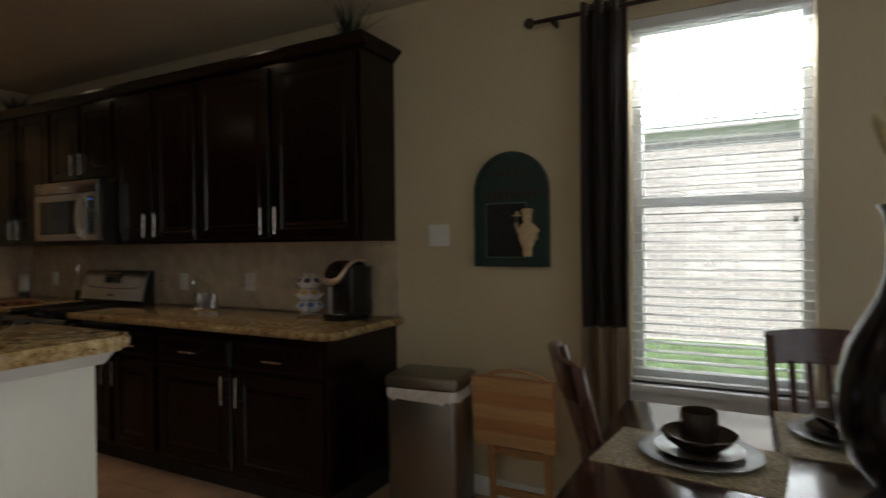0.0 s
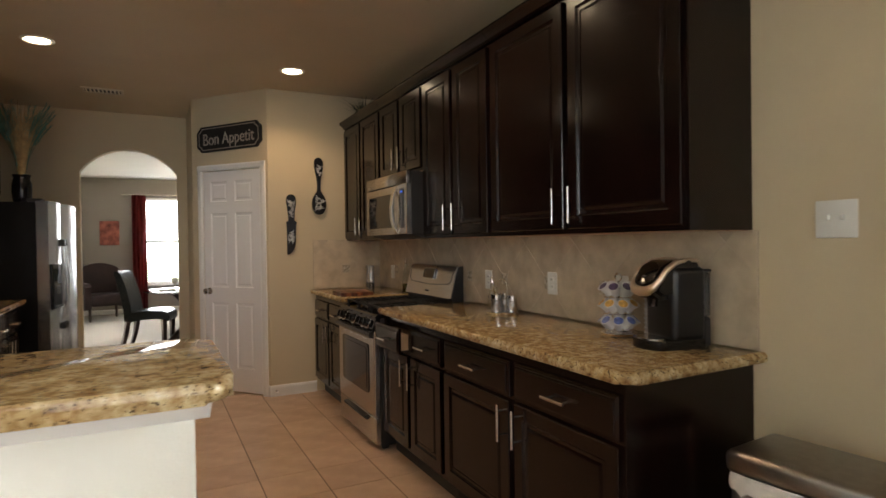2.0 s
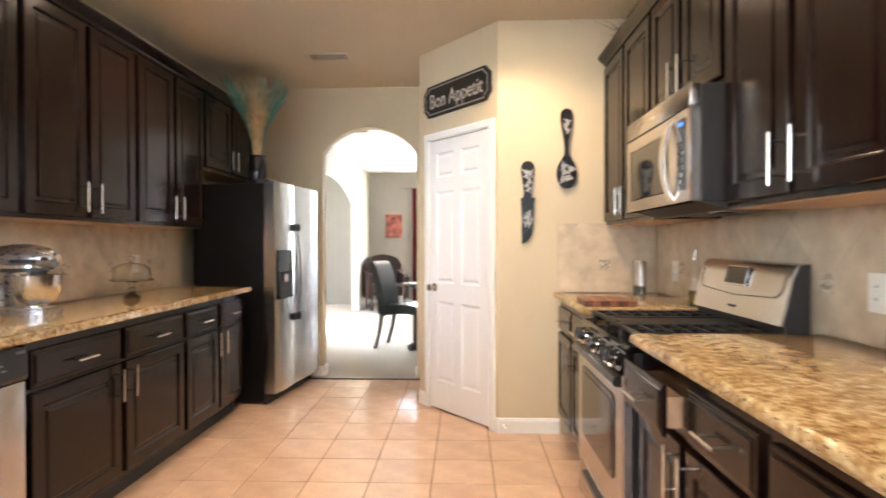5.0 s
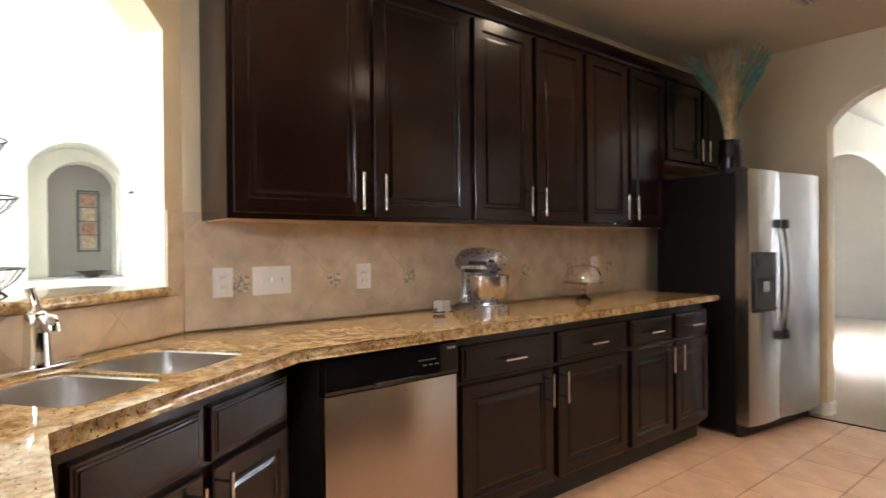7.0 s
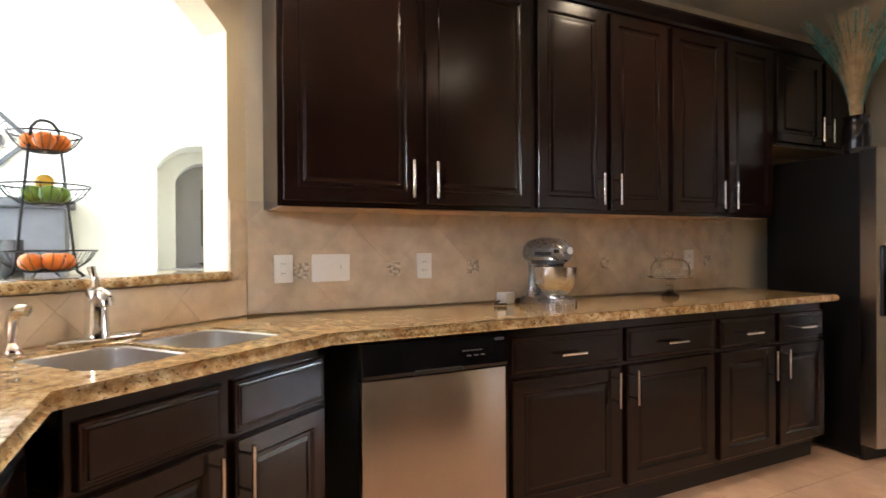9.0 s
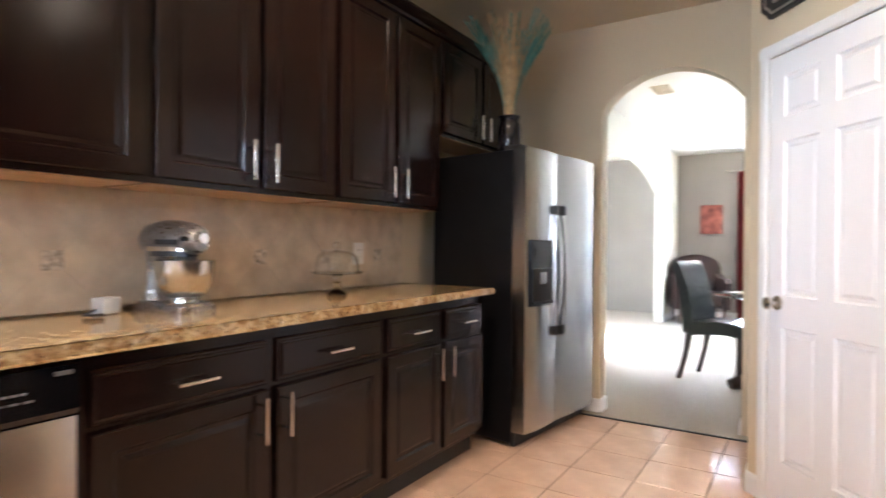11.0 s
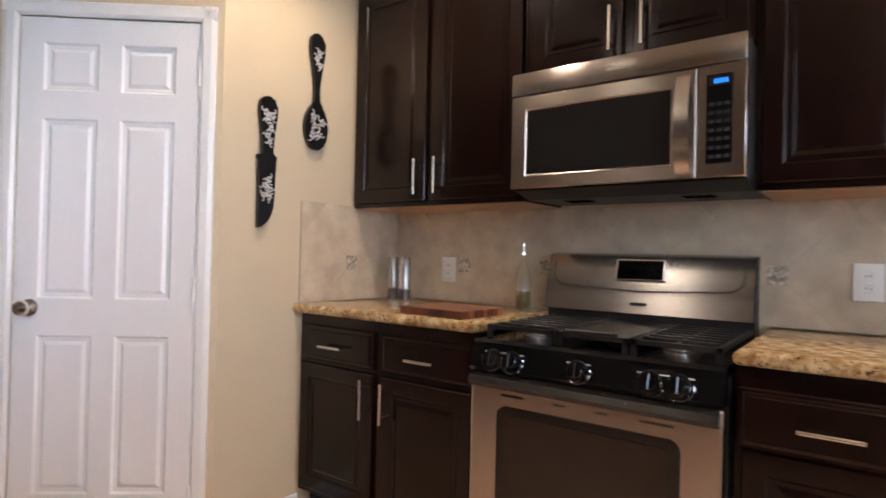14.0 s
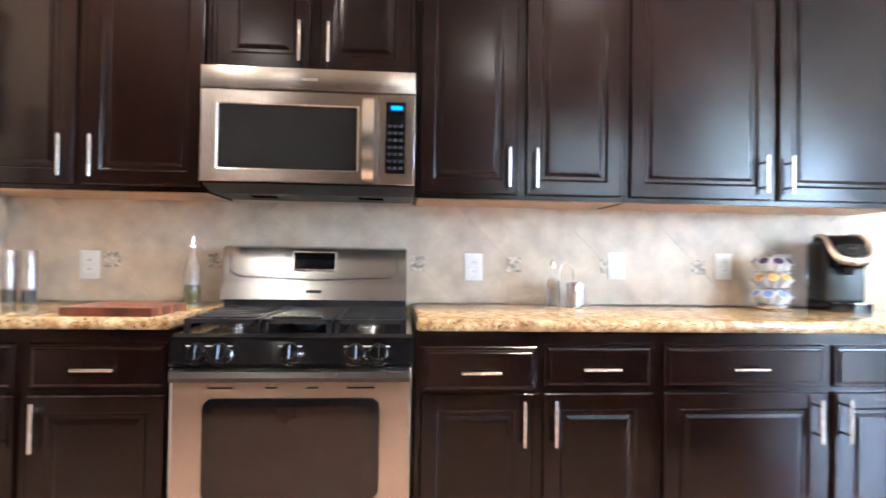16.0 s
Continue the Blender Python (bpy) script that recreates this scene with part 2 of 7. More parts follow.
def prism(bm, outline, z0, z1, axis="z"):
    """A flat outline given thickness. axis z: outline in x, y; y: outline in x, z; x: outline in y, z."""
    def at(p, h):
        return {"z": (p[0], p[1], h), "y": (p[0], h, p[1]), "x": (h, p[0], p[1])}[axis]
    low, high = [bm.verts.new(at(p, z0)) for p in outline], [bm.verts.new(at(p, z1)) for p in outline]
    bm.faces.new(low[::-1])
    bm.faces.new(high)
    for k in range(len(outline)):
        j = (k + 1) % len(outline)
        bm.faces.new((low[k], low[j], high[j], high[k]))
    return bm


def panel_front(w, h, t, panels, rings, edge=0.004):
    """A door leaf, its back at y=0 and its front at y=-t, with sunk and raised panels."""
    bm = bmesh.new()
    xs = sorted({edge, w - edge, *[p[0] for p in panels], *[p[2] for p in panels]})
    zs = sorted({edge, h - edge, *[p[1] for p in panels], *[p[3] for p in panels]})

    def quad(a, b, c, d):
        bm.faces.new([bm.verts.new(v) for v in (a, b, c, d)])

    def loop(x0, z0, x1, z1, y):
        return [(x0, y, z0), (x1, y, z0), (x1, y, z1), (x0, y, z1)]

    def band(a, b):
        for k in range(4):
            j = (k + 1) % 4
            quad(a[k], a[j], b[j], b[k])

    for x0, x1 in zip(xs, xs[1:]):
        for z0, z1 in zip(zs, zs[1:]):
            if any(abs(p[0] - x0) < 1e-6 and abs(p[1] - z0) < 1e-6 for p in panels):
                last = loop(x0, z0, x1, z1, -t)
                for inset, depth in rings:
                    now = loop(x0 + inset, z0 + inset, x1 - inset, z1 - inset, -t + depth)
                    band(last, now)
                    last = now
                quad(*last)
            else:
                quad(*loop(x0, z0, x1, z1, -t))
    outer, mid, back = loop(edge, edge, w - edge, h - edge, -t), loop(0, 0, w, h, -t + edge), loop(0, 0, w, h, 0)
    band(outer, mid)
    band(mid, back)
    quad(*back[::-1])
    bmesh.ops.remove_doubles(bm, verts=bm.verts[:], dist=1e-5)
    return bm


CABRING = [(0.004, 0.003), (0.010, 0.009), (0.022, 0.009), (0.034, 0.004), (0.040, 0.0035)]
DOORRING = [(0.008, 0.008), (0.022, 0.010), (0.036, 0.004), (0.040, 0.004)]


def pull(parent, x, z, length, upright, y=-0.02):
    """A straight bar pull on two posts."""
    bm = bmesh.new()
    h = length / 2
    ends = [(x, y - 0.033, z - h), (x, y - 0.033, z + h)] if upright else [(x - h, y - 0.033, z), (x + h, y - 0.033, z)]
    tube(bm, *ends, 0.006, 10)
    for k in (-0.66, 0.66):
        p = (x, z + k * h) if upright else (x + k * h, z)
        tube(bm, (p[0], y + 0.001, p[1]), (p[0], y - 0.033, p[1]), 0.0045, 8)
    return part("handle", bm, NICKEL, parent, "satin nickel bar pull", smooth=True)


def cab_door(parent, x0, x1, z0, z1, name="door", hx=None, hz=None, upright=True, length=0.155, y=0.0):
    """A cabinet door or drawer front with its pull, as parts of a cabinet."""
    w, h = x1 - x0, z1 - z0
    rim = 0.055 if name == "door" else 0.010
    rings = CABRING if name == "door" else [(0.003, -0.002), (0.009, -0.003), (0.012, -0.006)]
    ob = part(name, panel_front(w, h, 0.02 if name == "door" else 0.015, [(rim, rim, w - rim, h - rim)], rings), ESPRESSO, parent, m=pose(x0, y, z0))
    if hx is not None:
        pull(ob, hx - x0, hz - z0, length, upright)
    return ob


def base_cabinet(m, widths, depth=0.60, drawers=True, group="base cabinets", label="", open_drawer=None, handles=True, blank=False):
    """A run of doors under drawers, on a recessed toe kick. Local x along the front, y to the back."""
    w = sum(widths)
    cab = thing("base_cabinet", label or "espresso-stained wooden base cabinet with drawers over raised-panel doors", "cabinet", m, group)
    bm = B(0, 0, 0.09, w, depth, 0.66 if blank else CT - 0.042)
    if blank:
        box(bm, 0, 0, 0.661, w, 0.02, CT - 0.042)
    part("body", bm, ESPRESSO, cab)
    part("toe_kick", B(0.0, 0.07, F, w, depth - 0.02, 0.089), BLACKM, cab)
    x = 0
    for i, wd in enumerate(widths):
        a, b = x + 0.02, x + wd - 0.02
        hx = b - 0.034 if i % 2 == 0 else a + 0.034
        y = 0.0
        if drawers:
            y = -0.055 if open_drawer == i else 0.0
            d = cab_door(cab, a, b, 0.668, 0.818, "drawer_front", (a + b) / 2 if handles and not blank else None, 0.737, False, 0.13, y)
            if y:
                part("drawer_box", B(0.02, 0.0, 0.02, b - a - 0.02, 0.054, 0.11), MAPLE, d, "pale maple drawer box")
        cab_door(cab, a, b, 0.115, 0.65 if drawers else 0.815, "door", hx if handles else None, 0.555)
        x += wd
    return cab


def wall_cabinet(m, widths, z0, z1, depth=0.31, hz=1.47, group="wall cabinets", crown=(0, 0), label=""):
    w = sum(widths)
    cab = thing("wall_cabinet", label or "espresso-stained wooden wall cabinet with raised-panel doors and crown moulding", "cabinet", m, group)
    part("body", B(0, 0, z0, w, depth, z1), ESPRESSO, cab)
    part("underside", B(0.015, 0.015, z0 - 0.003, w - 0.015, depth - 0.005, z0 + 0.002), MAPLE, cab, "unstained maple underside")
    # crown moulding: stepped cove along the front
    bm = bmesh.new()
    prof = [(0.0, 0.0), (-0.012, 0.0), (-0.018, 0.015), (-0.040, 0.035), (-0.055, 0.050), (-0.055, 0.062), (0.0, 0.062)]
    prism(bm, [(y, z1 - 0.002 + z) for y, z in prof], -0.05 * crown[0], w + 0.05 * crown[1], "x")
    for side, on in ((0, crown[0]), (1, crown[1])):
        if on:
            s = -1 if side == 0 else 1
            x = 0 if side == 0 else w
            prism(bm, [(x - s * y * 1.0, z1 - 0.002 + z) for y, z in prof], 0.001, depth, "y")
    part("crown_moulding", bm, ESPRESSO, cab)
    x = 0
    for i, wd in enumerate(widths):
        a, b = x + 0.019, x + wd - 0.019
        hx = b - 0.036 if i % 2 == 0 else a + 0.036
        cab_door(cab, a, b, z0 + 0.02, z1 - 0.02, "door", hx, hz)
        x += wd
    return cab


# ---- structure ----
def structure(name, bm, mat, label="", category="wall"):
    return tagged(part(name, bm, mat), label, category, kind="structure")


def arch_outline(x0, x1, spring, apex, z0, seg=20):
    """Points of an arched opening from its right foot over the top to its left foot."""
    rise, half = apex - spring, (x1 - x0) / 2
    r = (half * half + rise * rise) / (2 * rise)
    cz, a = apex - r, math.asin(min(1, half / r))
    pts = [(x1, z0)]
    pts += [((x0 + x1) / 2 + r * math.sin(a - 2 * a * k / seg), cz + r * math.cos(a - 2 * a * k / seg)) for k in range(seg + 1)]
    return pts + [(x0, z0)]


# kitchen and breakfast shell
WIN = (-5.915, -5.165, 0.66, 2.385)   # breakfast window: y0, y1, z0, z1
bm = bmesh.new()
box(bm, 0, -7.5, F, 0.15, WIN[0], CEIL)
box(bm, 0, WIN[1], F, 0.15, 1.69, CEIL)
box(bm, 0, WIN[0], F, 0.15, WIN[1], WIN[2])
box(bm, 0, WIN[0], WIN[3], 0.15, WIN[1], CEIL)
structure("wall_east", bm, WALL, "beige painted kitchen wall with a tall window")
DX, DY = -0.636, 0.771   # along the pantry door wall
P0 = Vector((-1.045, 0.0, 0))
P1 = P0 + Vector((DX, DY, 0)) * 0.90
structure("wall_pantry_side", prism(bmesh.new(), [(0, 0), (0, 0.12), (-1.0, 0.12), (-1.045, 0)], F, CEIL), WALL, "beige painted wall beside the pantry door")
pn = Vector((0.771, 0.636, 0))   # pantry door wall: into the pantry
bm = bmesh.new()
T = Matrix.Translation(P0) @ Matrix(((DX, pn.x, 0, 0), (DY, pn.y, 0, 0), (0, 0, 1, 0), (0, 0, 0, 1)))
DL0, DL1, DH = 0.085, 0.765, 2.008   # door opening along the wall
prism(bm, [(0, F), (DL0, F), (DL0, DH), (DL1, DH), (DL1, F), (0.90, F), (0.90, CEIL), (0, CEIL)], 0.0, 0.11, "y")
bm.transform(T)
structure("wall_pantry_diagonal", bm, WALL, "beige painted diagonal wall around the pantry door")
AY = 1.56
structure("wall_pantry_hall", B(P1.x, P1.y, F, P1.x + 0.11, AY, CEIL), WALL, "beige painted wall beside the archway")
AX0, AX1, ASP, AAP = -2.605, -1.715, 2.085, 2.33
arch = arch_outline(AX0, AX1, ASP, AAP, F)
structure("wall_arch", prism(bmesh.new(), [(-3.7, F), (-3.7, CEIL), (0.3, CEIL), (0.3, F)] + arch, AY, AY + 0.13, "y"), WALL, "beige painted wall with an arched opening")
LX = -3.55
structure("wall_west", B(LX - 0.14, -2.60, F, LX, AY, CEIL), WALL, "beige painted wall behind the fridge run")
# diagonal wall with the pass-through over the sink bar
QA, QB = Vector((LX, -2.60, 0)), Vector((-2.70, -3.733, 0))
qd = (QB - QA).normalized()
qn = Vector((-qd.y, qd.x, 0))
if qn.x > 0:
    qn = -qn                       # away from the kitchen
QL = (QB - QA).length
TQ = Matrix.Translation(QA) @ Matrix(((qd.x, qn.x, 0, 0), (qd.y, qn.y, 0, 0), (0, 0, 1, 0), (0, 0, 0, 1)))
BARZ = 1.095
BARB = 1.055
bm = bmesh.new()
op = arch_outline(0.10, QL - 0.05, 2.07, 2.30, BARB)
prism(bm, [(-0.1, F), (-0.1, CEIL), (QL + 0.12, CEIL), (QL + 0.12, F), (QL - 0.05, F)] + op[:1] + op[1:-1] + [(0.10, BARB), (QL - 0.051, BARB - 0.001), (QL - 0.051, F)], 0.0, 0.14, "y")
bm.transform(TQ)
structure("wall_pass_through", bm, WALL, "beige wall with an arched pass-through above the sink")
YB0, YB1 = -4.10, -3.735            # half wall under the bar
structure("wall_bar_half", B(-2.385, YB0, F, -1.905, -3.96, BARB), DAYWALL, "daylight-pale half wall under the raised bar")
structure("wall_bar_column", B(-2.95, YB0, F, -2.386, -3.74, CEIL), DAYWALL, "daylight-pale wall at the end of the bar")
structure("wall_south", B(-3.4, -7.62, F, 0.15, -7.5, CEIL), WALL, "beige painted breakfast room wall")
structure("wall_breakfast_side", B(-3.4, -7.5, F, -3.28, -5.9, CEIL), DAYWALL, "daylight-pale breakfast room wall")
structure("ceiling", B(-3.75, -7.6, CEIL, 0.15, AY + 0.1, CEIL + 0.1), CEILM, "tan painted textured kitchen ceiling", "ceiling")
# living room
structure("wall_living_north", B(-7.6, -1.5, F, LX - 0.15, -1.38, 3.6), DAYWALL, "daylight-pale north living room wall")
NY0, NY1, NZ0 = -2.93, -2.19, 0.97
nich = arch_outline(NY0, NY1, 1.95, 2.17, NZ0)
bm = prism(bmesh.new(), [(-8.6, F), (-8.6, 3.6), (-1.4, 3.6), (-1.4, F), (NY1, F)] + nich + [(NY1 - 0.001, NZ0 - 0.001), (NY1 - 0.001, F)], -7.14, -7.0, "x")
structure("wall_living_west", bm, DAYWALL, "daylight-pale living room wall with an arched niche")
structure("wall_niche_back", B(-7.78, NY0 - 0.3, NZ0 - 0.3, -7.70, NY1 + 0.3, 2.5), TAUPE, "taupe painted back of the niche")
structure("wall_niche_sides", prism(bmesh.new(), [(NY0 - 0.1, NZ0 - 0.1), (NY0 - 0.1, 2.3), (NY1 + 0.1, 2.3), (NY1 + 0.1, NZ0 - 0.1), (NY1, NZ0 - 0.1)] + [(y, z) for y, z in nich] + [(NY1 - 0.001, NZ0 - 0.001), (NY1 - 0.001, NZ0 - 0.1)], -7.42, -7.141, "x"), DAYWALL, "daylight-pale niche reveal")
IY0, IY1 = NY0 + 0.17, NY1 - 0.02
inner = arch_outline(IY0, IY1, 1.87, 2.06, NZ0)
structure("wall_niche_inner", prism(bmesh.new(), [(NY0 - 0.1, NZ0 - 0.1), (NY0 - 0.1, 2.3), (NY1 + 0.1, 2.3), (NY1 + 0.1, NZ0 - 0.1), (IY1, NZ0 - 0.1)] + inner + [(IY1 - 0.001, NZ0 - 0.001), (IY1 - 0.001, NZ0 - 0.1)], -7.70, -7.421, "x"), DAYWALL, "daylight-pale inner arch of the niche")
bm = bmesh.new()
box(bm, -7.6, -8.62, F, -3.28, -8.5, 0.5)
box(bm, -7.6, -8.62, 2.9, -3.28, -8.5, 3.6)
for a, b in ((-7.6, -6.85), (-5.75, -5.65), (-4.55, -4.45), (-3.35, -3.28)):
    box(bm, a, -8.62, 0.5, b, -8.5, 2.9)
structure("wall_living_south", bm, DAYWALL, "daylight-pale living room wall with tall windows")
structure("wall_living_east", B(-3.4, -8.5, F, -3.28, -7.62, 3.6), DAYWALL, "daylight-pale east living room wall")
structure("ceiling_living", B(-7.6, -8.6, 3.6, -3.3, -1.3, 3.7), WHITECEIL, "white living room ceiling", "ceiling")
structure("wall_living_header", B(-3.40, -5.9, CEIL + 0.1, -3.28, -1.4, 3.6), DAYWALL, "daylight-pale wall above the kitchen ceiling")
structure("floor_living", B(-7.6, -8.5, F - 0.1, -3.3, -1.4, F), CARPET, "beige living room carpet", "floor")
# dining room
structure("floor_dining", B(-5.6, AY - 0.10, F - 0.1, 0.6, 8.1, F + 0.006), CARPET, "beige dining room carpet", "floor")
DW = (-2.12, -0.78, 0.54, 2.32)
bm = bmesh.new()
box(bm, -5.6, 8.0, F, DW[0], 8.14, CEIL)
box(bm, DW[1], 8.0, F, 0.6, 8.14, CEIL)
box(bm, DW[0], 8.0, F, DW[1], 8.14, DW[2])
box(bm, DW[0], 8.0, DW[3], DW[1], 8.14, CEIL)
structure("wall_dining_north", bm, TAUPE, "taupe dining room wall with a window")
structure("wall_dining_east", B(0.45, AY + 0.13, F, 0.6, 8.0, CEIL), TAUPE, "taupe dining room wall")
darch = arch_outline(3.3, 6.85, 1.95, 2.3, F)
structure("wall_dining_west", prism(bmesh.new(), [(AY + 0.13, F), (AY + 0.13, CEIL), (8.0, CEIL), (8.0, F)] + darch, -3.38, -3.25, "x"), DAYWALL, "pale dining room wall with a wide arched opening")
structure("ceiling_dining", B(-5.6, AY + 0.1, CEIL, 0.6, 8.1, CEIL + 0.1), WHITECEIL, "white dining room ceiling", "ceiling")
bm = bmesh.new()
FW = (4.1, 5.7, 0.35, 2.45)
box(bm, -5.6, AY, F, -5.46, FW[0], CEIL)
box(bm, -5.6, FW[1], F, -5.46, 8.0, CEIL)
box(bm, -5.6, FW[0], F, -5.46, FW[1], FW[2])
box(bm, -5.6, FW[0], FW[3], -5.46, FW[1], CEIL)
structure("wall_foyer_west", bm, DAYWALL, "daylight-pale foyer wall with a tall window")
structure("wall_foyer_south", B(-5.6, AY + 0.0, F, -3.7, AY + 0.13, CEIL), DAYWALL, "daylight-pale south foyer wall")
# outdoors
BACKDROP = material("hazy_sky_glow", (0.93, 0.97, 1.0), 1.0, vary=0.0, emit=2.6)
structure("backdrop_east", B(60, -70, F - 0.2, 60.2, 70, 60), BACKDROP, "bright hazy sky beyond the houses", "backdrop")
structure("backdrop_north", B(-60, 60, F - 0.2, 60, 60.2, 60), BACKDROP, "bright hazy sky beyond the garden", "backdrop")
structure("ground", B(-300, -300, F - 0.35, 300, 300, F - 0.25), LAWN, "green lawn", "ground")


# ---- kitchen, window run ----
def right(x, y):
    return pose(x, y, 0, 0, 0, -90)


def left(x, y):
    return pose(x, y, 0, 0, 0, 90)


RY = [0.0, -0.475, -0.945, -1.73, -2.16, -2.585, -3.22, -3.85]
base_cabinet(right(-0.635, -0.004), [0.47, 0.468], depth=0.63)
base_cabinet(right(-0.635, -1.735), [0.425, 0.425], depth=0.63, open_drawer=0, label="espresso-stained base cabinet with one drawer pulled slightly open")
base_cabinet(right(-0.635, -2.588), [0.632, 0.628], depth=0.63)
wall_cabinet(right(-0.335, -0.004), [0.47, 0.468], 1.347, 2.385, depth=0.33, crown=(0, 0))
wall_cabinet(right(-0.335, -0.946), [0.391, 0.391], 1.81, 2.385, depth=0.33, hz=1.93, label="short espresso wall cabinet above the microwave")
wall_cabinet(right(-0.335, -1.732), [0.425, 0.425], 1.347, 2.385, depth=0.33)
wall_cabinet(right(-0.335, -2.586), [0.632, 0.63], 1.347, 2.385, depth=0.33, crown=(0, 1))

# ---- kitchen, fridge run ----
base_cabinet(left(-2.945, -1.695), [0.61, 0.615], depth=0.60)
base_cabinet(left(-2.945, -0.466), [0.47, 0.44], depth=0.60)
UF = LX + 0.315
wall_cabinet(left(UF, -2.53), [0.60, 0.578], 1.347, 2.385, depth=0.312, crown=(1, 0))
wall_cabinet(left(UF, -1.35), [0.45, 0.438], 1.347, 2.385, depth=0.312)
wall_cabinet(left(UF, -0.46), [0.45, 0.443], 1.347, 2.385, depth=0.312)
wall_cabinet(left(UF, 0.436), [0.50, 0.50], 1.80, 2.385, depth=0.312, hz=1.92, crown=(0, 1), label="short espresso wall cabinet above the fridge")
# sink base on the diagonal, and the short end of the peninsula
SA, SB = Vector((-2.955, -2.43, 0)), Vector((-2.455, -3.12, 0))
sd = (SA - SB).normalized()
SW = (SA - SB).length
ang = math.degrees(math.atan2(sd.y, sd.x))
sink_base = base_cabinet(Matrix.Translation((SB.x, SB.y, 0)) @ pose(0, 0, 0, 0, 0, ang), [SW / 2, SW / 2], depth=0.55, label="espresso-stained angled sink base cabinet with false drawer fronts", blank=True)
base_cabinet(pose(-1.985, -3.19, 0, 0, 0, 180), [0.42], depth=0.52, label="narrow espresso-stained base cabinet at the end of the peninsula")


def rounded_slab(name, outline, z0, z1, rad=0.0185, holes=(), label="", category="worktop", sharp=()):
    """A stone slab with eased edges; corners of the outline may be cut by (index, radius)."""
    bm = prism(bmesh.new(), outline, z0, z1)
    edges = [e for e in bm.edges if abs(e.verts[0].co.z - e.verts[1].co.z) < 1e-6]
    bmesh.ops.bevel(bm, geom=edges, offset=rad, segments=4, affect="EDGES", profile=0.5)
    me = bpy.data.meshes.new(name)
    bmesh.ops.recalc_face_normals(bm, faces=bm.faces[:])
    bm.to_mesh(me)
    bm.free()
    ob = new(name, me)
    for hole in holes:
        cutter = new("cutter", bpy.data.meshes.new("cutter"))
        cb = prism(bmesh.new(), hole, z0 - 0.1, z1 + 0.1)
        bmesh.ops.recalc_face_normals(cb, faces=cb.faces[:])
        cb.to_mesh(cutter.data)
        cb.free()
        mod = ob.modifiers.new("cut", "BOOLEAN")
        mod.operation, mod.object, mod.solver = "DIFFERENCE", cutter, "EXACT"
        bpy.context.view_layer.update()
        cut = bpy.data.meshes.new_from_object(ob.evaluated_get(bpy.context.evaluated_depsgraph_get()))
        ob.modifiers.clear()
        ob.data = cut
        bpy.data.objects.remove(cutter)
    ob.data.materials.clear()
    ob.data.materials.append(GRANITE)
    ob.data.shade_smooth()
    ob.data.set_sharp_from_angle(angle=radians(35))
    return tagged(ob, label, category)


def round_corner(c, a, b, r, seg=6):
    """Points of a rounded corner at c between the ways to a and b."""
    c, a, b = Vector(c), Vector(a), Vector(b)
    u, v = (a - c).normalized(), (b - c).normalized()
    half = math.acos(max(-1, min(1, u.dot(v)))) / 2
    d = r / math.tan(half)
    o = c + (u + v).normalized() * (r / math.sin(half))
    p, q = c + u * d - o, c + v * d - o
    a0 = math.atan2(p.y, p.x)
    da = (math.atan2(q.y, q.x) - a0 + math.pi) % (2 * math.pi) - math.pi
    return [(o.x + r * math.cos(a0 + da * k / seg), o.y + r * math.sin(a0 + da * k / seg)) for k in range(seg + 1)]


CF = -0.682    # worktop front edge, window run
rounded_slab("countertop", [(0.011, 0.011), (CF, 0.011), (CF, RY[2] + 0.003), (0.011, RY[2] + 0.003)], CT - 0.041, CT, label="speckled gold granite worktop between wall and range")
rounded_slab("countertop", [(0.011, RY[3] - 0.006), (CF, RY[3] - 0.006)] + round_corner((CF, -3.90), (CF, -3), (0, -3.90), 0.05) + [(0.011, -3.90)], CT - 0.041, CT, label="speckled gold granite worktop with a rounded end")
# fridge run, diagonal and peninsula in one slab
cl = [(LX - 0.011, 0.50), (-2.89, 0.50), (-2.89, -2.43), (-2.40, -3.15)] + round_corner((-1.95, -3.15), (-2.36, -3.15), (-1.95, -3.7), 0.05) + [(-1.95, -3.74), (-2.702, -3.74), (LX - 0.011, -2.595)]


def on_diag(u, v, z=0.0):
    """A place by the sink: u along the bar wall from the corner, v out from it into the room."""
    p = QA + qd * u - qn * v
    return Vector((p.x, p.y, z))


def rrect(u0, v0, u1, v1, r, seg=5):
    pts = []
    for cu, cv, a in ((u1 - r, v1 - r, 0), (u0 + r, v1 - r, 90), (u0 + r, v0 + r, 180), (u1 - r, v0 + r, 270)):
        pts += [(cu + r * math.cos(radians(a + 90 * k / seg)), cv + r * math.sin(radians(a + 90 * k / seg))) for k in range(seg + 1)]
    return pts


SU0, SU1, SV0, SV1 = 0.325, 0.985, 0.155, 0.515
smid = (SU0 + SU1) / 2 + 0.02
holes = [[tuple(on_diag(u, v).to_2d()) for u, v in rrect(a, SV0, b, SV1, 0.06)] for a, b in ((SU0, smid - 0.012), (smid + 0.012, SU1))]
rounded_slab("countertop", cl, CT - 0.041, CT, holes=holes, label="speckled gold granite worktop angled round the sink")
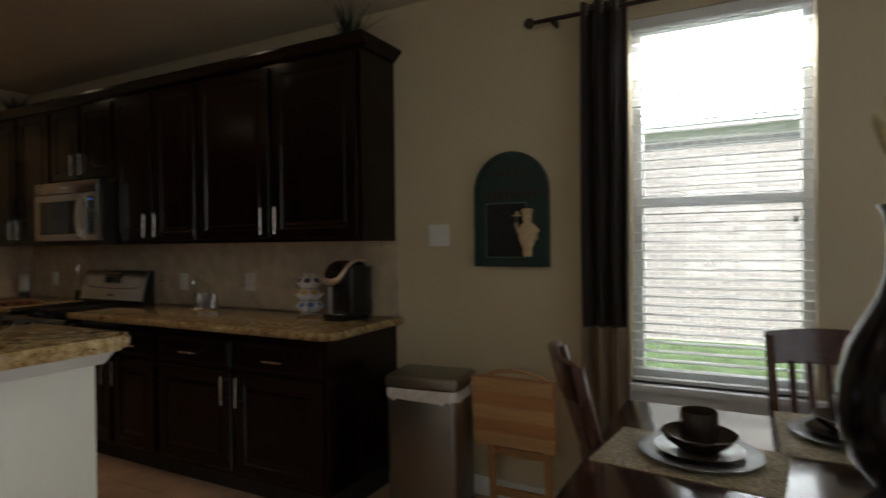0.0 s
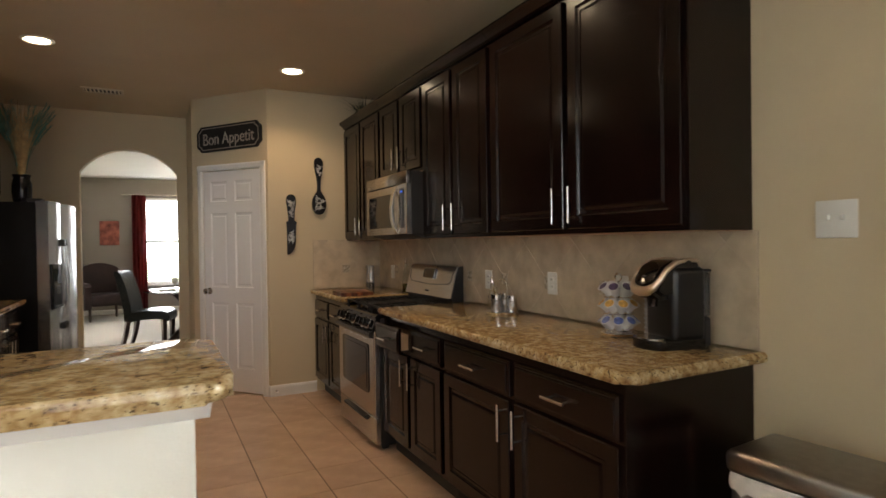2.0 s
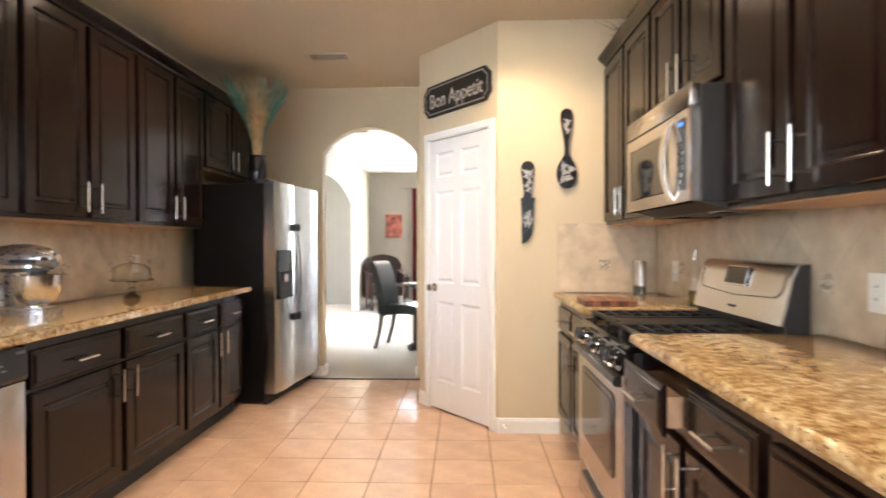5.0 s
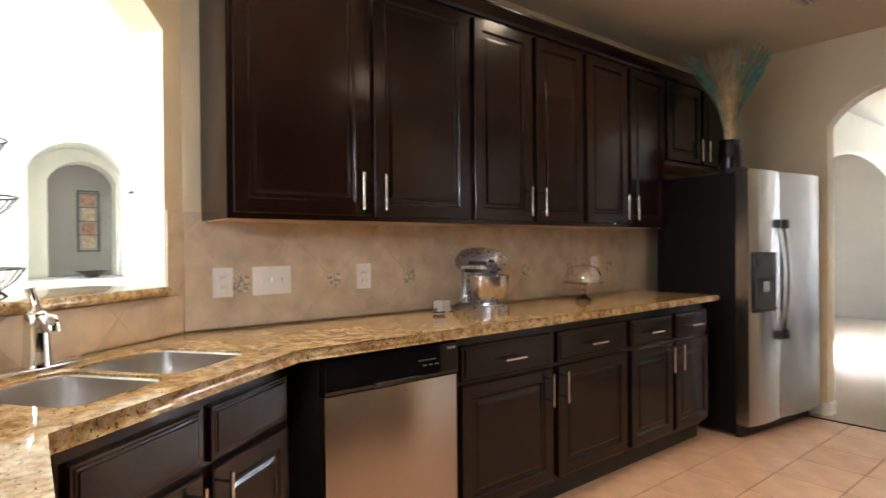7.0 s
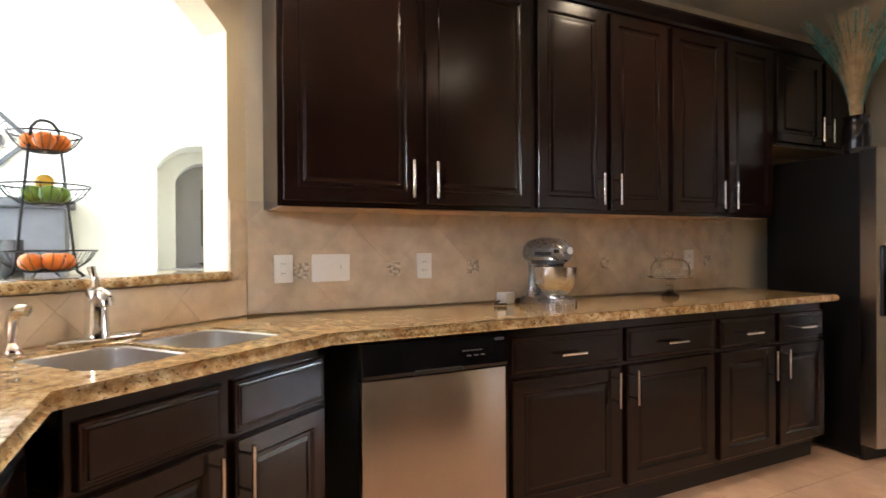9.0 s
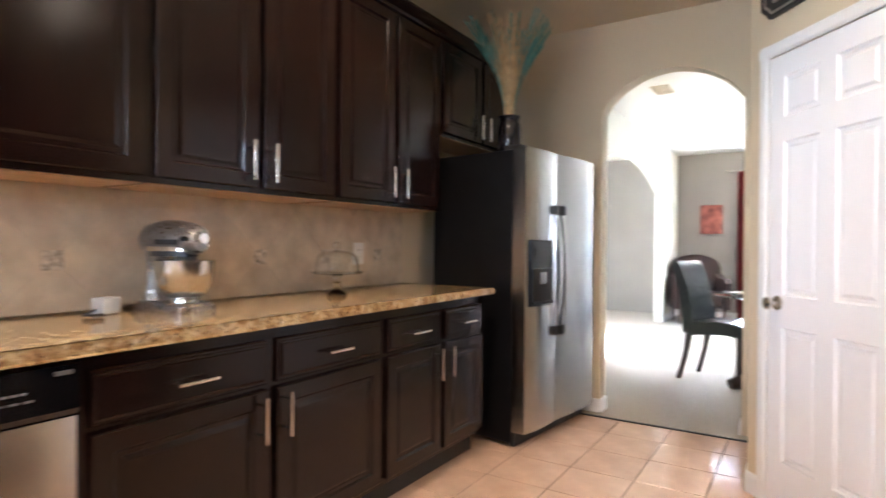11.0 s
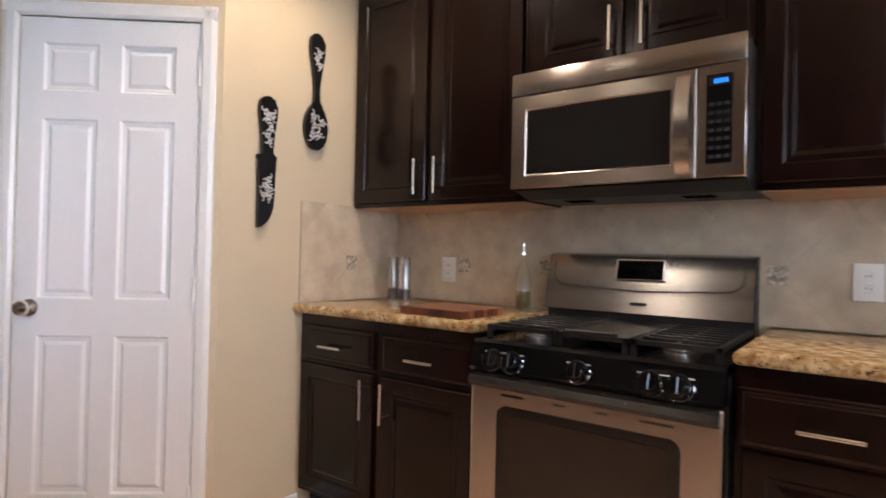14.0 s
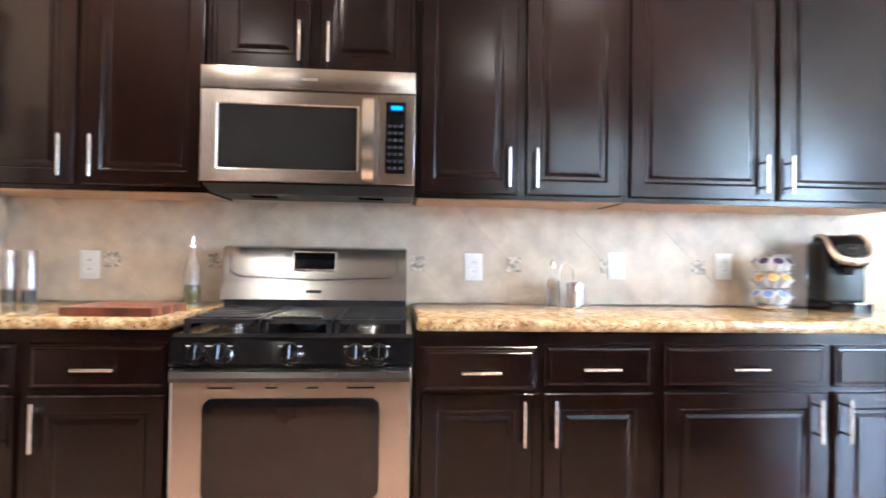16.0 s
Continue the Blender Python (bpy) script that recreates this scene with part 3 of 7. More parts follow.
# raised bar top
rounded_slab("bar_top", [tuple((QA + qd * 0.102 - qn * 0.03).to_2d()), tuple((QA + qd * (QL - 0.055) - qn * 0.03).to_2d()), tuple((QA + qd * (QL - 0.055) + qn * 0.34).to_2d()), tuple((QA + qd * 0.102 + qn * 0.34).to_2d())], BARB + 0.002, BARZ, label="speckled gold granite bar top in the pass-through")
rounded_slab("bar_top", [(-2.384, -3.70)] + round_corner((-1.845, -3.70), (-2.4, -3.70), (-1.845, -4.3), 0.05) + round_corner((-1.845, -4.20), (-1.845, -3.7), (-2.4, -4.20), 0.05) + round_corner((-2.42, -4.20), (-1.845, -4.20), (-2.42, -4.0), 0.05) + [(-2.42, -4.104), (-2.384, -4.104)], BARB + 0.002, BARZ, rad=0.018, label="speckled gold granite bar top with rounded corners")
structure("trim_bar", prism(bmesh.new(), [(YB0, BARB - 0.045), (YB0 - 0.05, BARB - 0.005), (YB0 - 0.05, BARB), (YB0 + 0.02, BARB), (YB0 + 0.02, BARB - 0.045)], -2.384, -1.88, "x"), TRIM, "white moulding under the bar top", "trim")
structure("wall_bar_back", B(-2.69, -3.958, F, -1.905, -3.735, BARB), DAYWALL, "daylight-pale half wall behind the peninsula")


# ---- appliances ----
PALEKEY = material("dim_key_print", (0.16, 0.16, 0.165), 0.5, vary=0.1)
HANDLEGREY = material("dark_grey_enamel", (0.055, 0.052, 0.05), 0.25, 0.6, vary=0.08)
def dishwasher():
    d = thing("dishwasher", "stainless dishwasher with a black control strip under the worktop", "dishwasher", left(-2.948, -2.31))
    w = 0.605
    part("body", B(0.005, 0.02, F + 0.08, w - 0.005, 0.55, 0.85), BLACKM, d)
    part("toe_panel", B(0.0, 0.06, F, w, 0.5, F + 0.079), BLACKM, d)
    part("door", B(0.004, -0.024, 0.075, w - 0.004, 0.018, 0.715, bev=0.006, seg=2), STEELH, d, "brushed steel door", smooth=True)
    bm = prism(bmesh.new(), [(0.018, 0.72), (-0.026, 0.72), (-0.034, 0.735), (-0.030, 0.845), (0.018, 0.85)], 0.004, w - 0.004, "x")
    cp = part("control_panel", bm, BLACK, d, "black control strip")
    part("grip", B(0.20, -0.042, 0.722, 0.40, -0.030, 0.738, bev=0.004), BLACKM, cp)
    for k in range(5):
        part("button", B(0.40 + k * 0.018, -0.0345, 0.79, 0.412 + k * 0.018, -0.030, 0.795), PALEKEY, cp)
    for k in range(3):
        part("button", B(0.42 + k * 0.03, -0.0345, 0.77, 0.438 + k * 0.03, -0.030, 0.775), PALEKEY, cp)
    part("maker_mark", B(0.545, -0.0345, 0.822, 0.585, -0.030, 0.832), PALEKEY, cp)


dishwasher()


def fridge():
    w, h = 0.905, 1.735
    f = thing("refrigerator", "side-by-side fridge with stainless doors and black sides", "fridge", pose(-2.81, 0.587, 0, 0, 0, 83))
    part("body", B(0, 0.02, F + 0.02, w, 0.62, h - 0.03, bev=0.004), FRIDGESIDE, f)
    part("grille", B(0.01, 0.0, F + 0.005, w - 0.01, 0.03, F + 0.085), BLACKM, f)
    split = 0.372
    for nm, a, b in (("freezer_door", 0.002, split - 0.003), ("fridge_door", split + 0.003, w - 0.002)):
        bm = bmesh.new()
        pts = [(a, 0.018), (a, -0.060)] + [(a + (b - a) * k / 12, -0.068 - 0.016 * math.sin(math.pi * k / 12)) for k in range(13)] + [(b, -0.060), (b, 0.018)]
        prism(bm, pts, F + 0.09, h - 0.02)
        dr = part(nm, bm, STEEL, f, "brushed stainless door", smooth=True)
        hx = split - 0.038 if nm == "freezer_door" else split + 0.038
        arc = [(-0.078 - 0.046 * math.sin(math.pi * k / 18) ** 0.7, 0.60 + 0.79 * k / 18) for k in range(19)]
        bm = prism(bmesh.new(), arc + [(y + 0.016, z) for y, z in arc[::-1]], hx - 0.017, hx + 0.017, "x")
        hd = part("handle", bm, POLISHED, dr, "bowed steel handle", smooth=True)
        for hz in (0.595, 1.335):
            part("handle_mount", B(hx - 0.018, -0.108, hz, hx + 0.018, -0.07, hz + 0.06, bev=0.006, seg=2), HANDLEGREY, hd, "dark handle end")
        part("hinge_cover", B(a + 0.02 if nm == "freezer_door" else b - 0.10, -0.02, h - 0.025, a + 0.10 if nm == "freezer_door" else b - 0.02, 0.09, h), BLACKM, f)
        if nm == "freezer_door":
            dp = part("dispenser", B(0.035, -0.088, 0.79, 0.30, -0.05, 1.18, bev=0.006), BLACK, dr, "black water and ice dispenser")
            part("recess", B(0.06, -0.0905, 0.815, 0.275, -0.0885, 1.01), BLACKM, dp)
            part("paddle", B(0.125, -0.097, 0.92, 0.20, -0.0905, 0.99, bev=0.003), STEEL, dp)
            part("display", B(0.075, -0.0905, 1.08, 0.26, -0.0885, 1.13), DARKGLASS, dp)
            part("tray", B(0.065, -0.105, 0.803, 0.27, -0.089, 0.818), BLACKM, dp)
        else:
            part("maker_mark", B(b - 0.19, -0.0835, 1.645, b - 0.13, -0.07, 1.655), CHROME, dr)


fridge()


def microwave():
    m = thing("microwave", "stainless over-the-range microwave with a black glass window", "microwave", right(-0.425, -0.949))
    w, z0, z1 = 0.778, 1.375, 1.80
    wd, dh = 0.642, z1 - z0 - 0.088
    part("body", B(0, 0.0, z0, w, 0.418, z1 - 0.002, bev=0.003), BLACKM, m)
    part("vent_panel", B(0.0, -0.042, z1 - 0.082, w, 0.0, z1, bev=0.005, seg=2), STEELH, m, "brushed steel vent panel", smooth=True)
    dr = part("door", panel_front(wd, dh, 0.042, [(0.058, 0.046, wd - 0.072, dh - 0.048)], [(0.004, 0.003), (0.008, 0.007)]), STEELH, m, "brushed steel door", m=pose(0, 0, z0 + 0.002))
    part("window", B(0.066, -0.0395, 0.054, wd - 0.080, -0.035, dh - 0.056, bev=0.001), DARKGLASS, dr, "black glass window")
    arc = [(-0.042 - 0.042 * math.sin(math.pi * k / 20) ** 0.6, 0.012 + 0.31 * k / 20) for k in range(21)]
    bm = prism(bmesh.new(), arc + [(y + 0.010, z) for y, z in arc[::-1]], wd - 0.058, wd - 0.016, "x")
    part("handle", bm, NICKEL, dr, "bowed steel handle", smooth=True)
    cp = part("control_panel", B(wd + 0.001, -0.042, z0 + 0.002, w, 0.0, z1 - 0.084, bev=0.004), STEELH, m, "steel control panel", smooth=True)
    k0, k1 = wd + 0.027, w - 0.036
    part("keypad", B(k0, -0.0445, z0 + 0.045, k1, -0.0415, z1 - 0.115, bev=0.001), BLACK, cp, "black keypad")
    part("display", B(k0 + 0.008, -0.0465, z1 - 0.150, k1 - 0.004, -0.0445, z1 - 0.122), DARKGLASS, cp, "dark clock window")
    for c in range(4):
        part("digit", B(k0 + 0.022 + c * 0.010, -0.0475, z1 - 0.143, k0 + 0.029 + c * 0.010, -0.0465, z1 - 0.130), BLUEGLOW, cp, "glowing blue clock digit")
    for r in range(7):
        for c in range(3):
            part("key", B(k0 + 0.008 + c * 0.021, -0.0458, z0 + 0.060 + r * 0.026, k0 + 0.022 + c * 0.021, -0.0445, z0 + 0.070 + r * 0.026), KEYGREY, cp)
    bm = prism(bmesh.new(), [(0.0, z0), (0.40, z0), (0.40, z0 - 0.022), (0.10, z0 - 0.026)], 0.0, w, "x")
    under = part("underside", bm, BLACKM, m, "dark vented underside")
    for a in (0.14, 0.56):
        part("filter", B(a, 0.12, z0 - 0.032, a + 0.10, 0.20, z0 - 0.022), STEEL, under)
    part("maker_mark", B(w / 2 - 0.03, -0.0435, z1 - 0.047, w / 2 + 0.03, -0.0415, z1 - 0.037), CHROME, m)


BLUEGLOW = material("blue_display", (0.03, 0.18, 1.0), 0.4, vary=0, emit=0.16)
KEYGREY = material("grey_key", (0.02, 0.02, 0.023), 0.4, vary=0.05)
microwave()


def gas_range():
    g = thing("gas_range", "stainless gas range with black cooktop and five front knobs", "range", right(-0.66, -0.952))
    w = 0.772
    part("body", B(0, 0.0, 0.0, w, 0.62, 0.828), BLACKM, g)
    # oven door
    od = part("oven_door", B(0.002, -0.045, 0.0, w - 0.002, 0.0, 0.56, bev=0.008, seg=2), STEELH, g, "brushed steel oven door", m=pose(0, 0, 0.19))
    wf = part("window_surround", prism(bmesh.new(), [(x, -z) for x, z in rrect(0.105, 0.135, w - 0.105, 0.460, 0.032)], -0.05, -0.044), BLACK, od, "glossy black window surround", m=pose(0, 0, 0, -90, 0, 0))
    part("oven_window", prism(bmesh.new(), [(x, -z) for x, z in rrect(0.135, 0.16, w - 0.135, 0.435, 0.02)], -0.0525, -0.0495), OVENGLASS, wf, "dark brown oven window")
    bm = prism(bmesh.new(), [(0.0, 0.522), (-0.05, 0.514), (-0.070, 0.517), (-0.078, 0.532), (-0.070, 0.550), (-0.045, 0.558), (0.0, 0.558)], 0.01, w - 0.01, "x")
    part("oven_handle", bm, HANDLEGREY, od, "dark grey moulded handle", smooth=True)
    dwr = part("drawer", B(0, -0.04, 0.01, w, 0.0, 0.185, bev=0.005), STEELH, g, "brushed steel storage drawer")
    part("drawer_grip", prism(bmesh.new(), [(-0.04, 0.135), (-0.062, 0.150), (-0.062, 0.165), (-0.04, 0.170)], 0.16, w - 0.16, "x"), BLACKM, dwr)
    # control panel, leaning back
    cp = part("control_panel", prism(bmesh.new(), [(0.0, 0.752), (-0.045, 0.752), (-0.054, 0.765), (-0.030, 0.832), (0.0, 0.836)], 0, w, "x"), BLACK, g, "glossy black control panel")
    for kx in (0.085, 0.155, 0.375, 0.585, 0.66):
        bm = lathe(bmesh.new(), [(0.034, 0.0), (0.034, 0.004), (0.029, 0.006), (0.026, 0.020), (0.021, 0.026), (0.0, 0.027)][:5], 22)
        kb = part("knob", bm, BLACK, cp, "black knob", smooth=True, m=pose(kx, -0.044, 0.795) @ pose(0, 0, 0, 74, 0, 0))
        part("knob_grip", B(-0.006, -0.024, 0.02, 0.006, 0.024, 0.036, bev=0.003), BLACK, kb)
        bm = path_tube(bmesh.new(), [(0.038 * math.cos(a), 0.038 * math.sin(a), 0.004) for a in [math.pi * 0.92 + math.pi * 1.16 * k / 16 for k in range(17)]], 0.0042, 6)
        part("knob_ring", bm, CHROME, kb, "silver dial ring", smooth=True)
        for dx, dz in ((-0.03, 0.022), (0.03, 0.022), (0.0, -0.031)):
            part("dial_mark", B(kx + dx - 0.007, -0.0452, 0.795 + dz - 0.0018, kx + dx + 0.007, -0.030, 0.795 + dz + 0.0018), PLASTIC, cp, m=pose(0, 0.0125 + 0.37 * (dz - 0.022) - 0.004, 0))
    top = part("cooktop", prism(bmesh.new(), [(-0.030, 0.829), (-0.030, 0.845), (-0.018, 0.855), (0.60, 0.855), (0.60, 0.829)], 0, w, "x"), BLACK, g, "glossy black cooktop")
    for bxx, byy, rr in ((0.15, 0.14, 0.05), (0.15, 0.42, 0.04), (0.62, 0.14, 0.055), (0.62, 0.42, 0.04), (0.385, 0.28, 0.05)):
        bm = lathe(bmesh.new(), [(rr, 0), (rr, 0.008), (rr * 0.8, 0.012), (rr * 0.8, 0.02), (rr * 0.6, 0.024)], 20)
        bn = part("burner", bm, STEEL, top, "steel burner ring", smooth=True, m=pose(bxx, byy, 0.855))
        part("burner_cap", lathe(bmesh.new(), [(rr * 0.62, 0.0), (rr * 0.62, 0.006), (rr * 0.4, 0.009)], 18), IRON, bn, smooth=True, m=pose(0, 0, 0.024))
    for gx0, gx1 in ((0.02, 0.262), (0.272, 0.50), (0.51, 0.752)):
        bm = bmesh.new()
        zt = 0.898
        for yy in (0.02, 0.54):
            box(bm, gx0, yy, zt - 0.014, gx1, yy + 0.014, zt)
        for xx in (gx0, gx1 - 0.014):
            box(bm, xx, 0.02, zt - 0.014, xx + 0.014, 0.554, zt)
        if gx0 != 0.272:
            for k in range(1, 8):
                yy = 0.02 + 0.52 * k / 8
                box(bm, gx0 + 0.014, yy, zt - 0.016, gx1 - 0.014, yy + 0.009, zt + 0.004, bev=0.002)
            box(bm, (gx0 + gx1) / 2 - 0.005, 0.034, zt - 0.012, (gx0 + gx1) / 2 + 0.005, 0.54, zt - 0.001)
        else:
            box(bm, gx0 + 0.014, 0.034, zt - 0.012, gx1 - 0.014, 0.54, zt - 0.003)
            for yy in (0.02, 0.545):
                box(bm, gx0 + 0.03, yy, zt, gx1 - 0.03, yy + 0.009, zt + 0.012, bev=0.003)
        for xx in (gx0, gx1 - 0.016):
            for yy in (0.02, 0.54):
                box(bm, xx, yy, 0.855, xx + 0.016, yy + 0.016, zt - 0.012)
        part("grate" if gx0 != 0.272 else "griddle", bm, IRON, g, "black cast iron grate" if gx0 != 0.272 else "black griddle plate")
    # backguard, bowed top
    prof = [(0.655, 0.925), (0.552, 0.925), (0.566, 0.985), (0.570, 1.0), (0.572, 1.015), (0.590, 1.09), (0.608, 1.135), (0.625, 1.15), (0.655, 1.152)]
    vs = part("vent_strip", B(0.004, 0.568, 0.856, w - 0.004, 0.655, 0.925), BLACKM, g, "black vent strip", m=pose(-0.010, -0.028, 0))
    for k in range(14):
        part("vent_slot", B(0.05 + 0.049 * k, 0.5665, 0.895, 0.085 + 0.049 * k, 0.569, 0.902), IRON, vs)
    for a, b in ((0.12, 0.20), (0.30, 0.34), (0.43, 0.47), (0.56, 0.65)):
        part("vent_slot", B(a, -0.0475, 0.492, b, -0.0445, 0.498), CHROME, od, "bright vent slot")
    bg = part("backguard", prism(bmesh.new(), prof, 0.0, w, "x"), GUARDSTEEL, g, "curved stainless backguard", smooth=True, m=pose(-0.018, -0.03, 0))
    part("trim_line", path_tube(bmesh.new(), [(0.03, 0.594, 1.11), (0.035, 0.578, 1.045), (0.07, 0.572, 1.022), (w / 2, 0.569, 1.008), (w - 0.07, 0.572, 1.022), (w - 0.035, 0.578, 1.045), (w - 0.03, 0.594, 1.11)], 0.0022, 6), KEYGREY, bg)
    bm = prism(bmesh.new(), [(0.580, 1.055), (0.588, 1.095), (0.600, 1.125), (0.61, 1.125), (0.61, 1.055)], w / 2 - 0.09, w / 2 + 0.085, "x")
    bm.transform(Matrix.Translation((0, -0.006, 0)))
    ck = part("clock_panel", bm, BLACK, bg, "black clock panel")
    edge = [(w / 2 - 0.092, 0.571, 1.053), (w / 2 + 0.087, 0.571, 1.053), (w / 2 + 0.087, 0.591, 1.127), (w / 2 - 0.092, 0.591, 1.127), (w / 2 - 0.092, 0.571, 1.053)]
    for p, q in zip(edge, edge[1:]):
        part("clock_frame", tube(bmesh.new(), p, q, 0.003, 6), CHROME, ck, "thin silver frame", smooth=True)
    part("maker_mark", B(w / 2 - 0.03, 0.558, 0.955, w / 2 + 0.03, 0.575, 0.966), KEYGREY, bg)
    for a in (-0.0035, w + 0.0005):
        part("side_cap", prism(bmesh.new(), [(0.657, 0.90), (0.560, 0.925), (0.580, 1.0), (0.60, 1.09), (0.622, 1.145), (0.657, 1.149)], a, a + 0.003, "x"), BLACKM, bg)
    for fx in (0.03, w - 0.06):
        part("foot", B(fx, 0.02, F, fx + 0.03, 0.06, 0.012), BLACKM, g)


OVENGLASS = material("brown_oven_glass", (0.020, 0.011, 0.008), 0.08, vary=0.1)
# the range's steel made paler and bluer: the backguard's bright reflection, in colour
GUARDSTEEL = brushed("brushed_steel_lit", (0.66, 0.67, 0.69), 0.27)
gas_range()


# ---- pantry door ----
def wall_frame(p0, d, n):
    """Local x along d, y along n, z up, from p0."""
    return Matrix(((d[0], n[0], 0, p0[0]), (d[1], n[1], 0, p0[1]), (0, 0, 1, 0), (0, 0, 0, 1)))


def door_casing(name, m, x0, x1, top, w=0.058):
    bm = bmesh.new()
    prof = [(0, 0), (0, -0.010), (0.012, -0.017), (0.040, -0.017), (w, -0.011), (w, 0)]
    prism(bm, [(x0 - a, b) for a, b in prof], F, top + w, "z")
    prism(bm, [(x1 + a, b) for a, b in prof], F, top + w, "z")
    bm2 = prism(bmesh.new(), [(b, top + a) for a, b in prof], x0 - w, x1 + w, "x")
    tmp = bpy.data.meshes.new("tmp")
    bm2.to_mesh(tmp)
    bm2.free()
    bm.from_mesh(tmp)
    bm.transform(m)
    return structure(name, bm, TRIM, "white painted door casing", "trim")


door_casing("trim_pantry_door", T, DL0, DL1, DH)
pd = tagged(thing("door_1", "closed white six-panel pantry door", "door", T @ pose(DL0 + 0.004, 0.03, F + 0.012)), kind="structure")
LW, LH = DL1 - DL0 - 0.008, DH - F - 0.016
cw = (LW - 0.09 * 2 - 0.085) / 2
cols = [(0.09, 0.09 + cw), (0.09 + cw + 0.085, LW - 0.09)]
rows = [(0.21, 0.81), (0.95, 1.635), (1.74, 1.925)]
part("door_leaf", panel_front(LW, LH, 0.035, [(a, c, b, d) for a, b in cols for c, d in rows], DOORRING), DOORW, pd, m=pose(0, 0.0, 0))
bm = lathe(bmesh.new(), [(0.032, 0.0), (0.032, 0.005), (0.013, 0.009), (0.012, 0.028), (0.022, 0.034), (0.029, 0.046), (0.026, 0.058), (0.012, 0.064)], 24)
part("door_knob", bm, NICKEL, pd, "satin nickel round knob", smooth=True, m=pose(LW - 0.065, -0.035, 0.915) @ pose(0, 0, 0, 90, 0, 0))
for hz in (0.2, 1.0, 1.82):
    part("hinge", tube(bmesh.new(), (-0.002, -0.040, hz - 0.045), (-0.002, -0.040, hz + 0.045), 0.007, 8), TRIM, pd, smooth=True)


def skirt(p, d, n, length):
    bm = prism(bmesh.new(), [(0, F), (-0.014, F), (-0.014, F + 0.078), (-0.008, F + 0.095), (0, F + 0.098)], 0, length, "x")
    bm.transform(wall_frame(p, d, n))
    return structure("baseboard", bm, TRIM, "white painted skirting board", "baseboard")


skirt((-1.045, 0), (1, 0), (0, 1), 0.405)
skirt((P0.x, P0.y), (DX, DY), (pn.x, pn.y), DL0 - 0.06)
skirt(tuple((P0 + Vector((DX, DY, 0)) * (DL1 + 0.06)).to_2d()), (DX, DY), (pn.x, pn.y), 0.90 - DL1 - 0.06)
skirt((P1.x, P1.y), (0, 1), (1, 0), AY - P1.y)
skirt((-2.80, AY), (1, 0), (0, 1), AX0 + 2.80)
skirt((AX0, AY), (0, 1), (-1, 0), 0.13)
skirt((AX1, AY), (0, 1), (1, 0), 0.13)
skirt((0, -3.86), (0, -1), (1, 0), 3.5)
skirt((-3.25, 6.85), (0, 1), (-1, 0), 1.15)
skirt((-3.25, 8.0), (1, 0), (0, 1), 3.7)
skirt((-3.25, AY + 0.13), (0, 1), (-1, 0), 3.3 - AY - 0.13)
skirt((-7.0, -8.5), (0, 1), (-1, 0), 7.1)


ds = thing("door_stop", "small spring door stop on the skirting board", "door stop", pose(-1.005, -0.0145, 0.018, 90, 0, 0))
part("spring", path_tube(bmesh.new(), [(0.006 * math.cos(k * 0.9), 0.006 * math.sin(k * 0.9), 0.0011 * k) for k in range(50)], 0.0016, 5), NICKEL, ds, smooth=True)
part("tip", lathe(bmesh.new(), [(0.008, 0.054), (0.009, 0.058), (0.009, 0.068), (0.006, 0.072)], 14), PLASTIC, ds, "white rubber tip", smooth=True)
part("base", lathe(bmesh.new(), [(0.010, 0.0), (0.010, 0.003), (0.006, 0.004)], 14), NICKEL, ds, smooth=True)

# ---- ceiling fittings ----
def recessed_light(x, y):
    t = thing("recessed_light", "lit round recessed ceiling light with a white trim ring", "ceiling light", pose(x, y, CEIL), "recessed kitchen lights")
    part("trim_ring", lathe(bmesh.new(), [(0.098, 0.0), (0.098, -0.005), (0.085, -0.010), (0.072, -0.004), (0.070, 0.0)], 32, close=False), TRIM, t, smooth=True)
    part("bulb", lathe(bmesh.new(), [(0.069, -0.001), (0.06, -0.008), (0.03, -0.013), (0.004, -0.014)], 24), GLOW, t, "warm glowing lamp", smooth=True)


for cx, cy in CANS:
    recessed_light(cx, cy)


VENTM = material("tan_vent_paint", (0.58, 0.51, 0.40), 0.5, vary=0.05)


def ceiling_vent(x, y, rz):
    v = thing("ceiling_vent", "white louvred air vent in the ceiling", "vent", pose(x, y, CEIL, 0, 0, rz), "ceiling vents")
    bm = bmesh.new()
    for a in ((-0.16, -0.085, 0.16, -0.065), (-0.16, 0.065, 0.16, 0.085), (-0.16, -0.065, -0.14, 0.065), (0.14, -0.065, 0.16, 0.065)):
        box(bm, a[0], a[1], -0.012, a[2], a[3], 0.0)
    part("frame", bm, VENTM, v)
    # flat black sheet standing in for the shade inside the vent
    part("dark_backing", B(-0.14, -0.065, -0.002, 0.14, 0.065, 0.0), BLACKM, v)
    for k in range(9):
        part("slat", B(-0.003, -0.065, -0.008, 0.003, 0.065, 0.008), VENTM, v, m=pose(-0.125 + 0.031 * k, 0, -0.008, 0, 35, 0))


ceiling_vent(-2.33, 0.65, 0)
ceiling_vent(-2.6, 3.5, 90)


